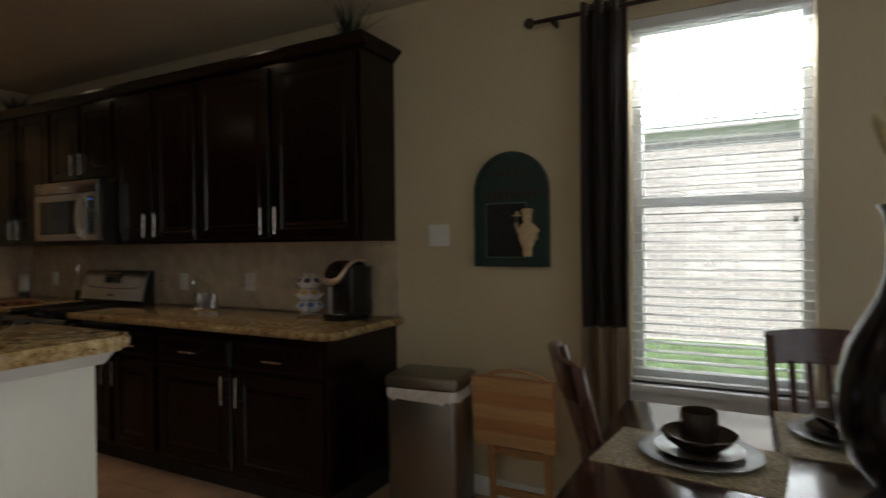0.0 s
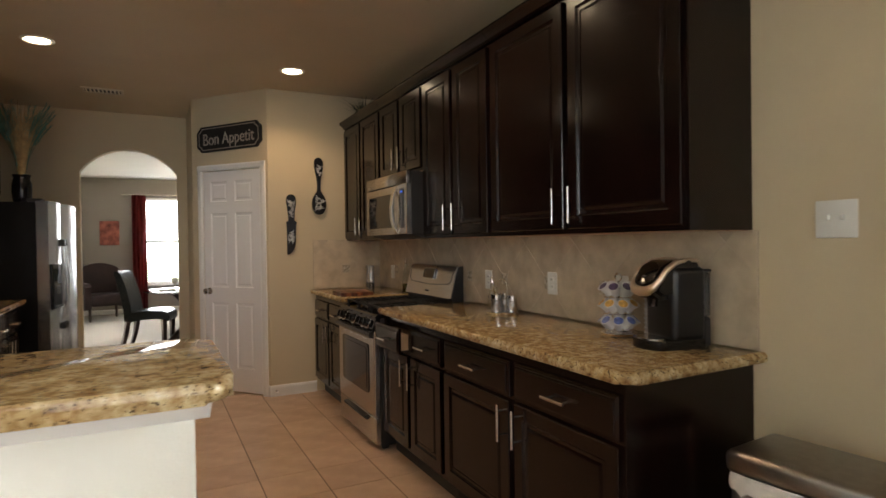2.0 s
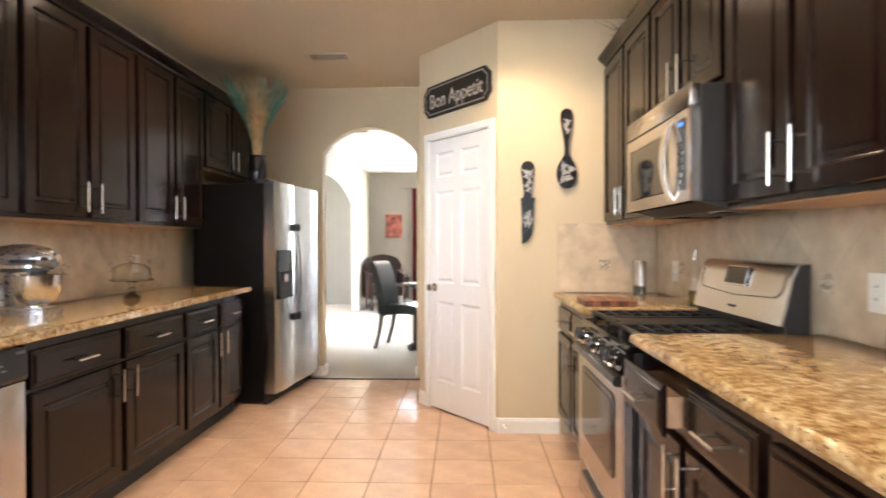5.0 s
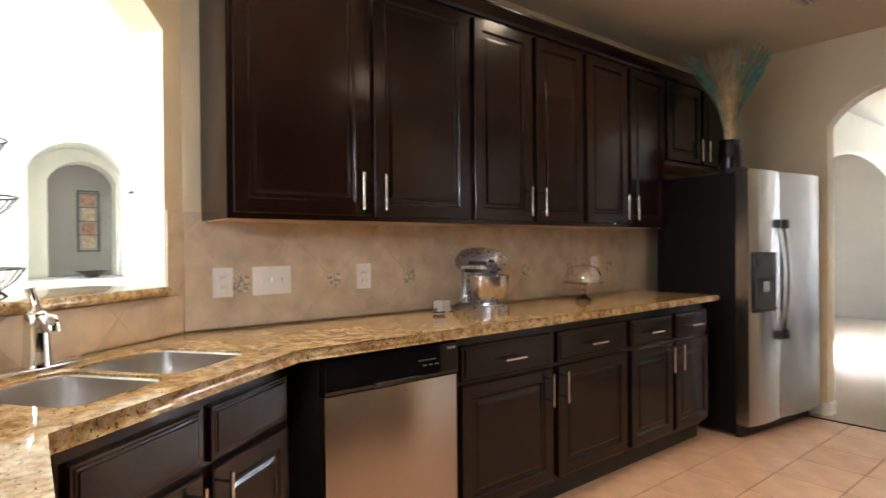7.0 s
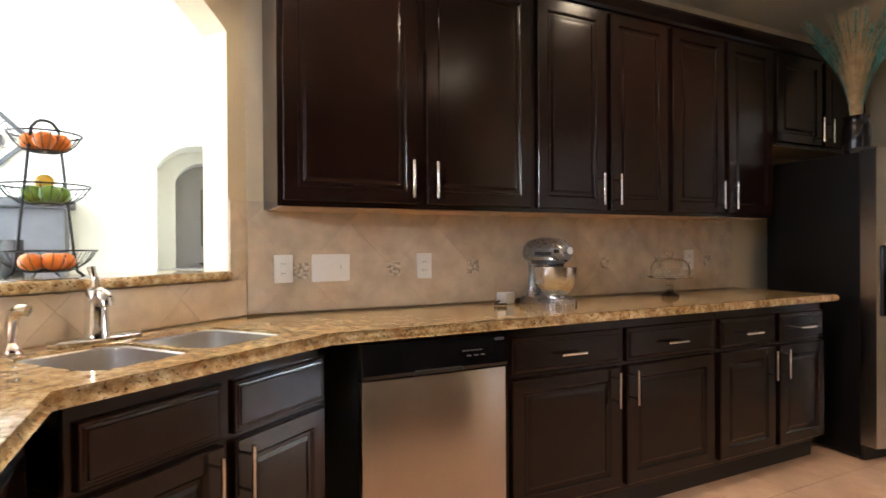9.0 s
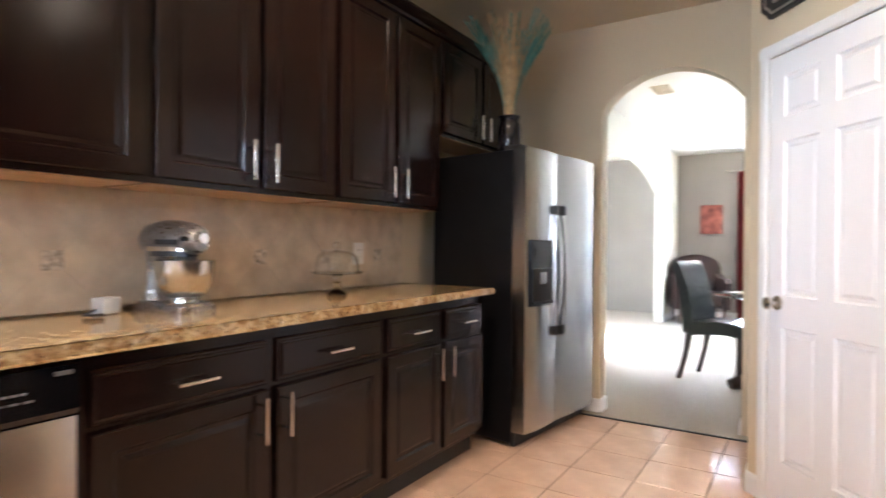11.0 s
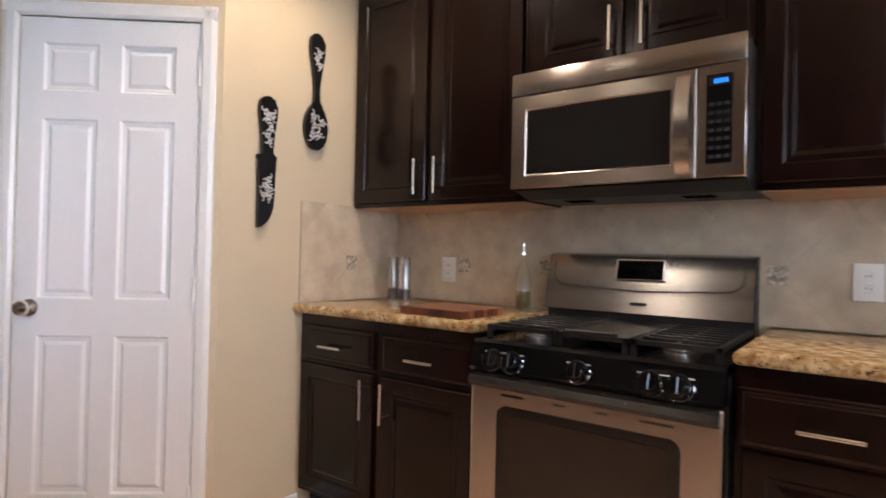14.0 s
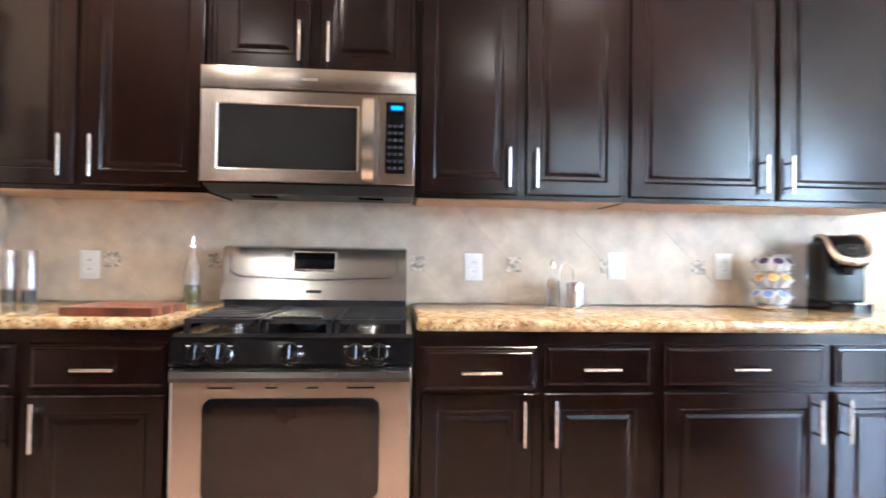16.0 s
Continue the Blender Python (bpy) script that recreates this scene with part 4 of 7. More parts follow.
# ---- wall fittings ----
def outlet(m, gangs=1, kind="socket", w=0.082, h=0.122):
    width = w + (gangs - 1) * 0.046
    o = thing("outlet_plate" if kind == "socket" else "switch_plate", "white plastic double power socket on the wall" if kind == "socket" else "white plastic wall plate with toggle switches", "socket" if kind == "socket" else "switch", m, "wall plates")
    part("plate", B(-width / 2, -0.007, -h / 2, width / 2, 0, h / 2, bev=0.003, seg=2), PLASTIC, o, smooth=True)
    for g in range(gangs):
        gx = (g - (gangs - 1) / 2) * 0.046
        if kind == "socket":
            for s in (-0.02, 0.02):
                face = part("socket", B(gx - 0.016, -0.0095, s - 0.014, gx + 0.016, -0.006, s + 0.014, bev=0.004), PLASTIC, o)
                for q in (-0.006, 0.006):
                    part("slot", B(gx + q - 0.001, -0.0102, s - 0.004, gx + q + 0.001, -0.0094, s + 0.005), BLACKM, face)
        else:
            part("toggle", B(gx - 0.005, -0.018, -0.004, gx + 0.005, -0.006, 0.014, bev=0.002), PLASTIC, o)
    return o


BSX = -0.009     # face of the backsplash
for y, z in ((-0.35, 1.06), (-2.015, 1.072), (-2.68, 1.085), (-3.20, 1.09)):
    outlet(right(BSX, y) @ pose(0, 0, z))
for y, g, k in ((-2.45, 1, "socket"), (-2.24, 3, "switch"), (-1.78, 1, "socket"), (0.06, 1, "socket")):
    outlet(left(LX + 0.009, y) @ pose(0, 0, 1.095), g, k)
outlet(right(0, -4.135) @ pose(0, 0, 1.375), 2, "switch")


def text_mesh(body, size, depth):
    cu = bpy.data.curves.new("lettering", "FONT")
    cu.body, cu.size, cu.extrude, cu.align_x, cu.align_y = body, size, depth, "CENTER", "CENTER"
    tmp = new("lettering", cu)
    bpy.context.view_layer.update()
    me = bpy.data.meshes.new_from_object(tmp.evaluated_get(bpy.context.evaluated_depsgraph_get()))
    bpy.data.objects.remove(tmp)
    return me


def lettering(body, size, mat, parent, m, squeeze=1.0):
    me = text_mesh(body, size, 0.002)
    me.materials.append(mat)
    ob = new("lettering", me)
    ob.parent = parent
    ob.matrix_basis = m @ pose(0, 0, 0, 90, 0, 0) @ Matrix.Diagonal((squeeze, 1, 1, 1))
    return ob


SIGNBLACK = material("sign_black_paint", (0.018, 0.016, 0.015), 0.5, vary=0.3, scale=12, bump=0.3)
SIGNGREY = material("sign_grey_letters", (0.42, 0.38, 0.33), 0.7, vary=0.15, scale=30)
SILVER = material("silver_flourish", (0.62, 0.60, 0.57), 0.4, vary=0.15, scale=60)


def octagon(w, h, c):
    return [(-w / 2 + c, -h / 2), (w / 2 - c, -h / 2), (w / 2 - c * 0.55, -h / 2 + c * 0.55), (w / 2, -h / 2 + c), (w / 2, h / 2 - c), (w / 2 - c * 0.55, h / 2 - c * 0.55),
            (w / 2 - c, h / 2), (-w / 2 + c, h / 2), (-w / 2 + c * 0.55, h / 2 - c * 0.55), (-w / 2, h / 2 - c), (-w / 2, -h / 2 + c), (-w / 2 + c * 0.55, -h / 2 + c * 0.55)]


def bon_appetit():
    s = thing("wall_sign", "black wooden sign lettered Bon Appetit above the pantry door", "sign", wall_frame((P0.x + DX * 0.43, P0.y + DY * 0.43), (-DX, -DY), (pn.x, pn.y)) @ pose(0, 0, 2.307, 0, -1.0, 0))
    # local x runs the reading way, y points into the wall
    part("board", prism(bmesh.new(), octagon(0.755, 0.235, 0.05), -0.022, -0.002, "y"), SIGNBLACK, s)
    bm = bmesh.new()
    o, i = octagon(0.71, 0.205, 0.045), octagon(0.69, 0.185, 0.042)
    vo, vi = [bm.verts.new((x, -0.0235, z)) for x, z in o], [bm.verts.new((x, -0.0235, z)) for x, z in i]
    for k in range(len(o)):
        j = (k + 1) % len(o)
        bm.faces.new((vo[k], vo[j], vi[j], vi[k]))
    bmesh.ops.solidify(bm, geom=bm.faces[:], thickness=0.003)
    part("border", bm, SIGNGREY, s)
    lettering("Bon Appetit", 0.155, SIGNGREY, s, pose(0, -0.024, -0.01), 0.80)


bon_appetit()


def curve_through(pts, steps=5):
    """A smooth line through a few points."""
    out = []
    for k in range(len(pts) - 1):
        p = [Vector(pts[max(0, min(len(pts) - 1, k + q))]) for q in (-1, 0, 1, 2)]
        for q in range(steps):
            t = q / steps
            out.append(tuple(0.5 * (2 * p[1] + (p[2] - p[0]) * t + (2 * p[0] - 5 * p[1] + 4 * p[2] - p[3]) * t * t + (3 * p[1] - p[0] - 3 * p[2] + p[3]) * t ** 3)))
    return out + [tuple(pts[-1])]


def blossom(cx, cz, s, y, rng):
    """A painted flower with curling stems and leaves, slightly raised."""
    bm = bmesh.new()
    a0 = rng.uniform(0, 6.28)
    for k in range(5):
        a = a0 + k * 1.2566
        px, pz = cx + 0.55 * s * math.cos(a), cz + 0.55 * s * math.sin(a)
        ring = [(px + s * (0.36 * math.cos(q) * math.cos(a) - 0.24 * math.sin(q) * math.sin(a)), pz + s * (0.36 * math.cos(q) * math.sin(a) + 0.24 * math.sin(q) * math.cos(a))) for q in [math.pi * j / 4 for j in range(8)]]
        prism(bm, ring, y - 0.0012, y + 0.001, "y")
    for k in range(3):
        a = a0 + k * 2.1 + 0.5
        turn = rng.choice((-1, 1)) * 0.42
        pts = [(cx + s * math.cos(a) + 0.62 * s * (1 - j / 14) * math.cos(a + turn * j), y, cz + s * math.sin(a) + 0.62 * s * (1 - j / 14) * math.sin(a + turn * j)) for j in range(10)]
        path_tube(bm, pts, [0.0008 + 0.0020 * (1 - abs(j - 3) / 8) for j in range(10)], 5)
    return bm


def cutlery(name, label, x, side, blossoms, seed):
    """A flat wooden cut-out with a rounded rim, given by its half outline or its whole outline."""
    s = thing(name, label, "wall decor", pose(x, -0.002, 0), "cutlery wall decor")
    bm = prism(bmesh.new(), side, -0.024, -0.004, "y")
    rim = [e for e in bm.edges if e.verts[0].co.y < -0.02 and e.verts[1].co.y < -0.02]
    bmesh.ops.bevel(bm, geom=rim, offset=0.005, segments=2, affect="EDGES")
    part("board", bm, CUTBLACK, s, "glossy black board", smooth=True)
    rng = random.Random(seed)
    for dx, z, r in blossoms:
        part("painted_flower", blossom(dx, z, r, -0.0245, rng), SILVER, s, "silver painted flower")


CUTBLACK = material("black_lacquer", (0.012, 0.011, 0.011), 0.24, vary=0.3, scale=12, bump=0.1)
half = curve_through([(0.0, 1.588), (0.030, 1.596), (0.056, 1.632), (0.066, 1.68), (0.060, 1.728), (0.040, 1.770), (0.020, 1.795), (0.0145, 1.83), (0.0155, 1.88), (0.024, 1.94), (0.036, 2.00), (0.0415, 2.045), (0.037, 2.085), (0.020, 2.106), (0.0, 2.111)], 3)
cutlery("wall_spoon", "large black decorative spoon with silver flowers on the wall", -0.596, half + [(-x, z) for x, z in half[-2:0:-1]],
        [(-0.020, 1.735, 0.020), (0.030, 1.715, 0.021), (-0.012, 1.695, 0.017), (-0.022, 1.650, 0.022), (0.012, 1.660, 0.020), (0.006, 2.025, 0.017), (-0.008, 1.995, 0.017), (0.010, 1.968, 0.016)], 3)
grip = curve_through([(0.026, 1.528), (0.028, 1.58), (0.036, 1.645), (0.044, 1.70), (0.040, 1.742), (0.022, 1.764), (0.0, 1.769)], 4)
tip = curve_through([(-0.040, 1.225), (-0.012, 1.236), (0.016, 1.268), (0.032, 1.312), (0.036, 1.36)], 4)
cutlery("wall_knife", "large black decorative knife with silver flowers on the wall", -0.850, tip + [(0.036, 1.505), (0.047, 1.508), (0.047, 1.524), (0.027, 1.527)] + grip + [(-x, z) for x, z in grip[-2::-1]] + [(-0.027, 1.527), (-0.047, 1.524), (-0.047, 1.508), (-0.040, 1.505)],
        [(-0.015, 1.70, 0.018), (0.016, 1.69, 0.019), (-0.004, 1.665, 0.017), (0.010, 1.635, 0.017), (-0.006, 1.605, 0.015), (0.006, 1.58, 0.014), (0.006, 1.425, 0.017), (-0.012, 1.40, 0.018), (0.012, 1.385, 0.017), (-0.016, 1.36, 0.016), (0.010, 1.352, 0.015)], 5)

# ---- sink ----
sk = thing("sink", "double-bowl stainless undermount kitchen sink", "sink", pose(0, 0, 0))
for a, b in ((SU0, smid - 0.012), (smid + 0.012, SU1)):
    bm = bmesh.new()
    rings = []
    for (du, zz) in ((0.0015, CT - 0.007), (0.006, CT - 0.012), (0.012, CT - 0.15), (0.035, CT - 0.185), (0.12, CT - 0.192)):
        rings.append([bm.verts.new(on_diag(u, v, zz)) for u, v in rrect(a + du, SV0 + du, b - du, SV1 - du, 0.06 if du < 0.1 else 0.04)])
    for r0, r1 in zip(rings, rings[1:]):
        for k in range(len(r0)):
            j = (k + 1) % len(r0)
            bm.faces.new((r0[k], r0[j], r1[j], r1[k]))
    bm.faces.new(rings[-1])
    part("bowl", bm, SINKSTEEL, sk, "brushed steel bowl", smooth=True)
    c = on_diag((a + b) / 2, (SV0 + SV1) / 2, CT - 0.191)
    part("drain", lathe(bmesh.new(), [(0.042, 0), (0.042, 0.003), (0.03, 0.003), (0.02, 0.001)], 20, at=c), CHROME, sk, smooth=True)

fu = 0.70
fm = Matrix.Translation(on_diag(fu, 0.09, CT)) @ wall_frame((0, 0), tuple(qd.to_2d()), tuple((-qn).to_2d()))
fc = thing("faucet", "chrome single-lever kitchen faucet on a long deck plate", "faucet", fm)
part("deck_plate", B(-0.135, -0.028, 0.0, 0.135, 0.028, 0.016, bev=0.007, seg=3), POLISHED, fc, smooth=True)
bm = lathe(bmesh.new(), [(0.038, 0.012), (0.036, 0.02), (0.033, 0.06), (0.031, 0.12), (0.032, 0.14), (0.027, 0.158), (0.012, 0.168)], 20)
part("column", bm, CHROME, fc, smooth=True)
part("spout", path_tube(bmesh.new(), [(0, 0, 0.10), (0.004, 0.02, 0.130), (0.012, 0.045, 0.142), (0.018, 0.066, 0.140), (0.020, 0.076, 0.130), (0.020, 0.079, 0.112)], [0.024, 0.023, 0.021, 0.021, 0.022, 0.020], 12), CHROME, fc, smooth=True)
part("lever", path_tube(bmesh.new(), [(0, 0, 0.16), (0.0, -0.004, 0.185), (0.004, -0.012, 0.21), (0.006, -0.016, 0.228)], [0.016, 0.012, 0.011, 0.013], 10), CHROME, fc, smooth=True)
sm = Matrix.Translation(on_diag(fu + 0.225, 0.075, CT)) @ wall_frame((0, 0), tuple(qd.to_2d()), tuple((-qn).to_2d()))
sp = thing("side_sprayer", "chrome pull-out side sprayer beside the faucet", "sprayer", sm)
part("base", lathe(bmesh.new(), [(0.026, 0), (0.026, 0.006), (0.018, 0.02), (0.014, 0.03)], 18), CHROME, sp, smooth=True)
part("wand", path_tube(bmesh.new(), [(0, 0, 0.02), (0, 0, 0.05), (0, 0.0, 0.085), (-0.003, 0.008, 0.108), (-0.010, 0.024, 0.120), (-0.020, 0.042, 0.117)], [0.011, 0.013, 0.016, 0.018, 0.017, 0.017], 12), CHROME, sp, smooth=True)

# ---- worktop things ----
DARKPLASTIC = material("satin_black_plastic", (0.007, 0.007, 0.008), 0.3, vary=0.15, bump=0.05, bump_scale=150)
# silver rim; the warm tint is a reflection put into its colour
RIMSILVER = material("silver_trim_warm_reflection", (0.78, 0.66, 0.56), 0.32, 1.0, vary=0.04)
WATER = material("smoked_clear_plastic", (0.55, 0.56, 0.57), 0.05, vary=0.0, alpha_trans=0.85)
PODW = material("pod_white", (0.72, 0.71, 0.72), 0.4, vary=0.03)
PODL = [material("pod_lid_plum", (0.10, 0.06, 0.14), 0.4, vary=0.3, scale=60), material("pod_lid_orange", (0.75, 0.42, 0.10), 0.4, vary=0.4, scale=60), material("pod_lid_blue", (0.16, 0.22, 0.55), 0.4, vary=0.4, scale=60)]


def coffee_maker():
    c = thing("coffee_maker", "black single-cup coffee maker with a silver head rim", "coffee maker", pose(-0.195, -3.63, CT, 0, 0, -102) @ Matrix.Diagonal((0.90, 0.78, 0.95, 1)))
    # local -y is the front
    part("drip_base", prism(bmesh.new(), [(-0.10, 0.12), (-0.10, -0.10)] + [(-0.10 * math.cos(math.pi * k / 12), -0.10 - 0.07 * math.sin(math.pi * k / 12)) for k in range(1, 12)] + [(0.10, -0.10), (0.10, 0.12)], 0.0, 0.038), BLACK, c)
    part("drip_tray", prism(bmesh.new(), [(0.075 * math.cos(2 * math.pi * k / 20), -0.10 + 0.055 * math.sin(2 * math.pi * k / 20)) for k in range(20)], 0.038, 0.042), CHROME, c)
    bm = B(-0.10, -0.055, 0.03, 0.10, 0.13, 0.325, bev=0.028, seg=4)
    part("body", bm, DARKPLASTIC, c, "satin black body", smooth=True)
    bm = prism(bmesh.new(), [(-0.10, 0.195), (-0.140, 0.215), (-0.148, 0.235), (-0.130, 0.285), (-0.095, 0.325), (-0.04, 0.348), (0.04, 0.352), (0.10, 0.345), (0.118, 0.325), (0.118, 0.24), (0.02, 0.20)], -0.088, 0.088, "x")
    bmesh.ops.bevel(bm, geom=[e for e in bm.edges if abs(abs(e.verts[0].co.x) - 0.088) < 1e-4 and abs(e.verts[0].co.x - e.verts[1].co.x) < 1e-4], offset=0.022, segments=3, affect="EDGES")
    part("head", bm, BLACK, c, "glossy black brew head", smooth=True)
    # the rim: one broad band, down one side of the lid, round the lip and up the other
    half = [(0.072, 0.112, 0.347), (0.078, 0.04, 0.351), (0.083, -0.03, 0.341), (0.086, -0.08, 0.315), (0.085, -0.115, 0.278), (0.074, -0.140, 0.248), (0.045, -0.152, 0.232), (0.0, -0.156, 0.227)]
    wide = [0.007, 0.010, 0.012, 0.013, 0.014, 0.017, 0.020, 0.021]
    path = half + [(-x, y, z) for x, y, z in reversed(half[:-1])]
    bm = path_tube(bmesh.new(), path, wide + list(reversed(wide[:-1])), 10)
    part("head_rim", bm, RIMSILVER, c, "silver rim tinted with a warm reflection", smooth=True)
    face = part("lid_panel", lathe(bmesh.new(), [(0.062, 0.0), (0.060, 0.006), (0.03, 0.010), (0.005, 0.011)], 28), BLACK, c, "glossy oval lid panel", smooth=True, m=pose(0, -0.112, 0.296, 50, 0, 0) @ Matrix.Diagonal((1, 0.95, 1, 1)))
    part("button", B(-0.015, -0.025, 0.0105, 0.015, -0.017, 0.0125), KEYGREY, face)
    part("spout", lathe(bmesh.new(), [(0.02, 0.165), (0.028, 0.21)], 14, at=(0, -0.09, 0)), BLACK, c, smooth=True)
    tank = part("water_tank", B(-0.085, 0.131, 0.12, 0.075, 0.180, 0.30, bev=0.012, seg=2), WATER, c, "smoky clear water tank", smooth=True)
    part("tank_base", B(-0.077, 0.131, 0.0, 0.077, 0.182, 0.119, bev=0.01), BLACKM, c)
    part("tank_lid", B(-0.077, 0.131, 0.30, 0.077, 0.183, 0.312, bev=0.004), BLACKM, tank)


coffee_maker()


def pod_carousel():
    c = thing("pod_carousel", "chrome carousel holding three tiers of coffee pods", "pod holder", pose(-0.165, -3.335, CT))
    part("base", lathe(bmesh.new(), [(0.075, 0.004), (0.078, 0.012), (0.06, 0.018), (0.012, 0.02)], 26), CHROME, c, smooth=True)
    part("post", tube(bmesh.new(), (0, 0, 0.0), (0, 0, 0.235), 0.005, 8), CHROME, c, smooth=True)
    part("finial", path_tube(bmesh.new(), [(0.018 * math.cos(a), 0, 0.25 + 0.018 * math.sin(a)) for a in [2 * math.pi * k / 16 for k in range(17)]], 0.003, 6), CHROME, c, smooth=True)
    cup = [(0.0165, -0.030), (0.0195, 0.014), (0.0245, 0.016), (0.0245, 0.019)]
    for tier in range(3):
        z = 0.045 + tier * 0.072
        part("ring", path_tube(bmesh.new(), [(0.062 * math.cos(a), 0.062 * math.sin(a), z - 0.022) for a in [2 * math.pi * k / 24 for k in range(25)]], 0.002, 6), CHROME, c, smooth=True)
        for k in range(8):
            m = pose(0, 0, z + 0.012, 0, 0, 45 * k + tier * 15) @ pose(0.060, 0, 0, 0, 44, 0)
            pod = part("pod", lathe(bmesh.new(), cup, 14), PODW, c, smooth=True, m=m)
            part("pod_lid", lathe(bmesh.new(), [(0.0200, 0.0192), (0.0200, 0.0200), (0.004, 0.0202)], 14), PODL[[2, 1, 0][tier]], pod)


pod_carousel()
cups = thing("cup_stack", "stack of white ribbed foam cups beside the coffee maker", "cups", pose(-0.085, -3.445, CT))
for k in range(12):
    part("cup", lathe(bmesh.new(), [(0.026, 0.0), (0.030, 0.016), (0.0325, 0.017), (0.0325, 0.0195)], 20, at=(0, 0, 0.0205 * k)), PODW, cups, smooth=True)


def cruet_set():
    c = thing("cruet_set", "chrome cruet caddy with steel jars and a glass bottle", "cruet set", pose(-0.16, -2.40, CT, 0, 0, 20) @ Matrix.Scale(1.22, 4))
    part("tray", lathe(bmesh.new(), [(0.075, 0.0), (0.078, 0.006), (0.07, 0.01)], 26), CHROME, c, smooth=True)
    part("loop_handle", path_tube(bmesh.new(), [(0, -0.03, 0.01), (0, -0.03, 0.12), (0, -0.024, 0.148), (0, 0, 0.162), (0, 0.024, 0.148), (0, 0.03, 0.12), (0, 0.03, 0.01)], 0.002, 8), CHROME, c, smooth=True)
    for x, y, r, h in ((-0.045, 0.0, 0.026, 0.075), (0.005, -0.055, 0.024, 0.07), (0.048, 0.018, 0.026, 0.075)):
        jar = part("jar", lathe(bmesh.new(), [(r * 0.94, 0.008), (r, 0.012), (r, h - 0.012), (r * 0.93, h - 0.010), (r * 0.93, h)], 22, at=(x, y, 0)), STEEL, c, "brushed steel jar", smooth=True)
        part("lid", lathe(bmesh.new(), [(r * 1.0, h), (r * 1.0, h + 0.014), (r * 0.9, h + 0.017), (r * 0.2, h + 0.018)], 22, at=(x, y, 0)), CHROME, jar, smooth=True)
    bt = part("glass_bottle", lathe(bmesh.new(), [(0.022, 0.011), (0.022, 0.08), (0.010, 0.11), (0.009, 0.14)], 18, at=(0.0, 0.058, 0)), GLASS, c, "clear glass bottle", smooth=True)
    part("stopper", lathe(bmesh.new(), [(0.010, 0.14), (0.010, 0.155), (0.004, 0.17)], 14, at=(0.0, 0.058, 0)), CHROME, bt, smooth=True)


cruet_set()


def mill(x, y):
    c = thing("salt_mill", "tall brushed-steel salt or pepper mill with a clear base", "mill", pose(x, y, CT), "steel mills")
    part("base", lathe(bmesh.new(), [(0.027, 0.0), (0.027, 0.055), (0.023, 0.058)], 20), WATER, c, "clear acrylic base", smooth=True)
    part("grinder", lathe(bmesh.new(), [(0.018, 0.004), (0.018, 0.05)], 14), KEYGREY, c, smooth=True)
    part("body", lathe(bmesh.new(), [(0.0275, 0.058), (0.0275, 0.205), (0.023, 0.212), (0.004, 0.213)], 22), STEEL, c, "brushed steel body", smooth=True)


mill(-0.165, -0.120)
mill(-0.165, -0.197)
BOARDA = material("acacia_board", (0.065, 0.018, 0.009), 0.35, vary=0.35, scale=7, stretch=(9, 1.2, 1), second=(0.15, 0.045, 0.02))
BOARDB = material("pale_board_strip", (0.26, 0.095, 0.038), 0.35, vary=0.25, scale=7, stretch=(9, 1.2, 1))
cb = thing("cutting_board", "striped two-tone wooden cutting board on the worktop", "cutting board", pose(-0.52, -0.735, CT, 0, 0, -4))
xs = [-0.13, -0.085, -0.05, 0.0, 0.03, 0.09, 0.13]
for k, (a, b) in enumerate(zip(xs, xs[1:])):
    part("strip", B(a, -0.15, 0.0, b - 0.0006, 0.15, 0.028, bev=0.002), BOARDB if k % 2 else BOARDA, cb)
OIL = material("olive_oil", (0.42, 0.36, 0.02), 0.05, vary=0.05, alpha_trans=0.6)
ob_ = thing("oil_bottle", "clear glass oil bottle part filled with olive oil", "bottle", pose(-0.075, -0.80, CT))
part("glass", lathe(bmesh.new(), [(0.034, 0.0), (0.034, 0.13), (0.026, 0.165), (0.013, 0.20), (0.012, 0.235), (0.009, 0.235), (0.010, 0.20), (0.023, 0.163), (0.0315, 0.13), (0.0315, 0.004)], 22), CLEAR, ob_, "clear glass", smooth=True)
part("oil", lathe(bmesh.new(), [(0.030, 0.004), (0.030, 0.075)], 18), OIL, ob_, "olive oil", smooth=True)
part("pourer", lathe(bmesh.new(), [(0.013, 0.235), (0.013, 0.245), (0.006, 0.25), (0.004, 0.285)], 14), CHROME, ob_, smooth=True)


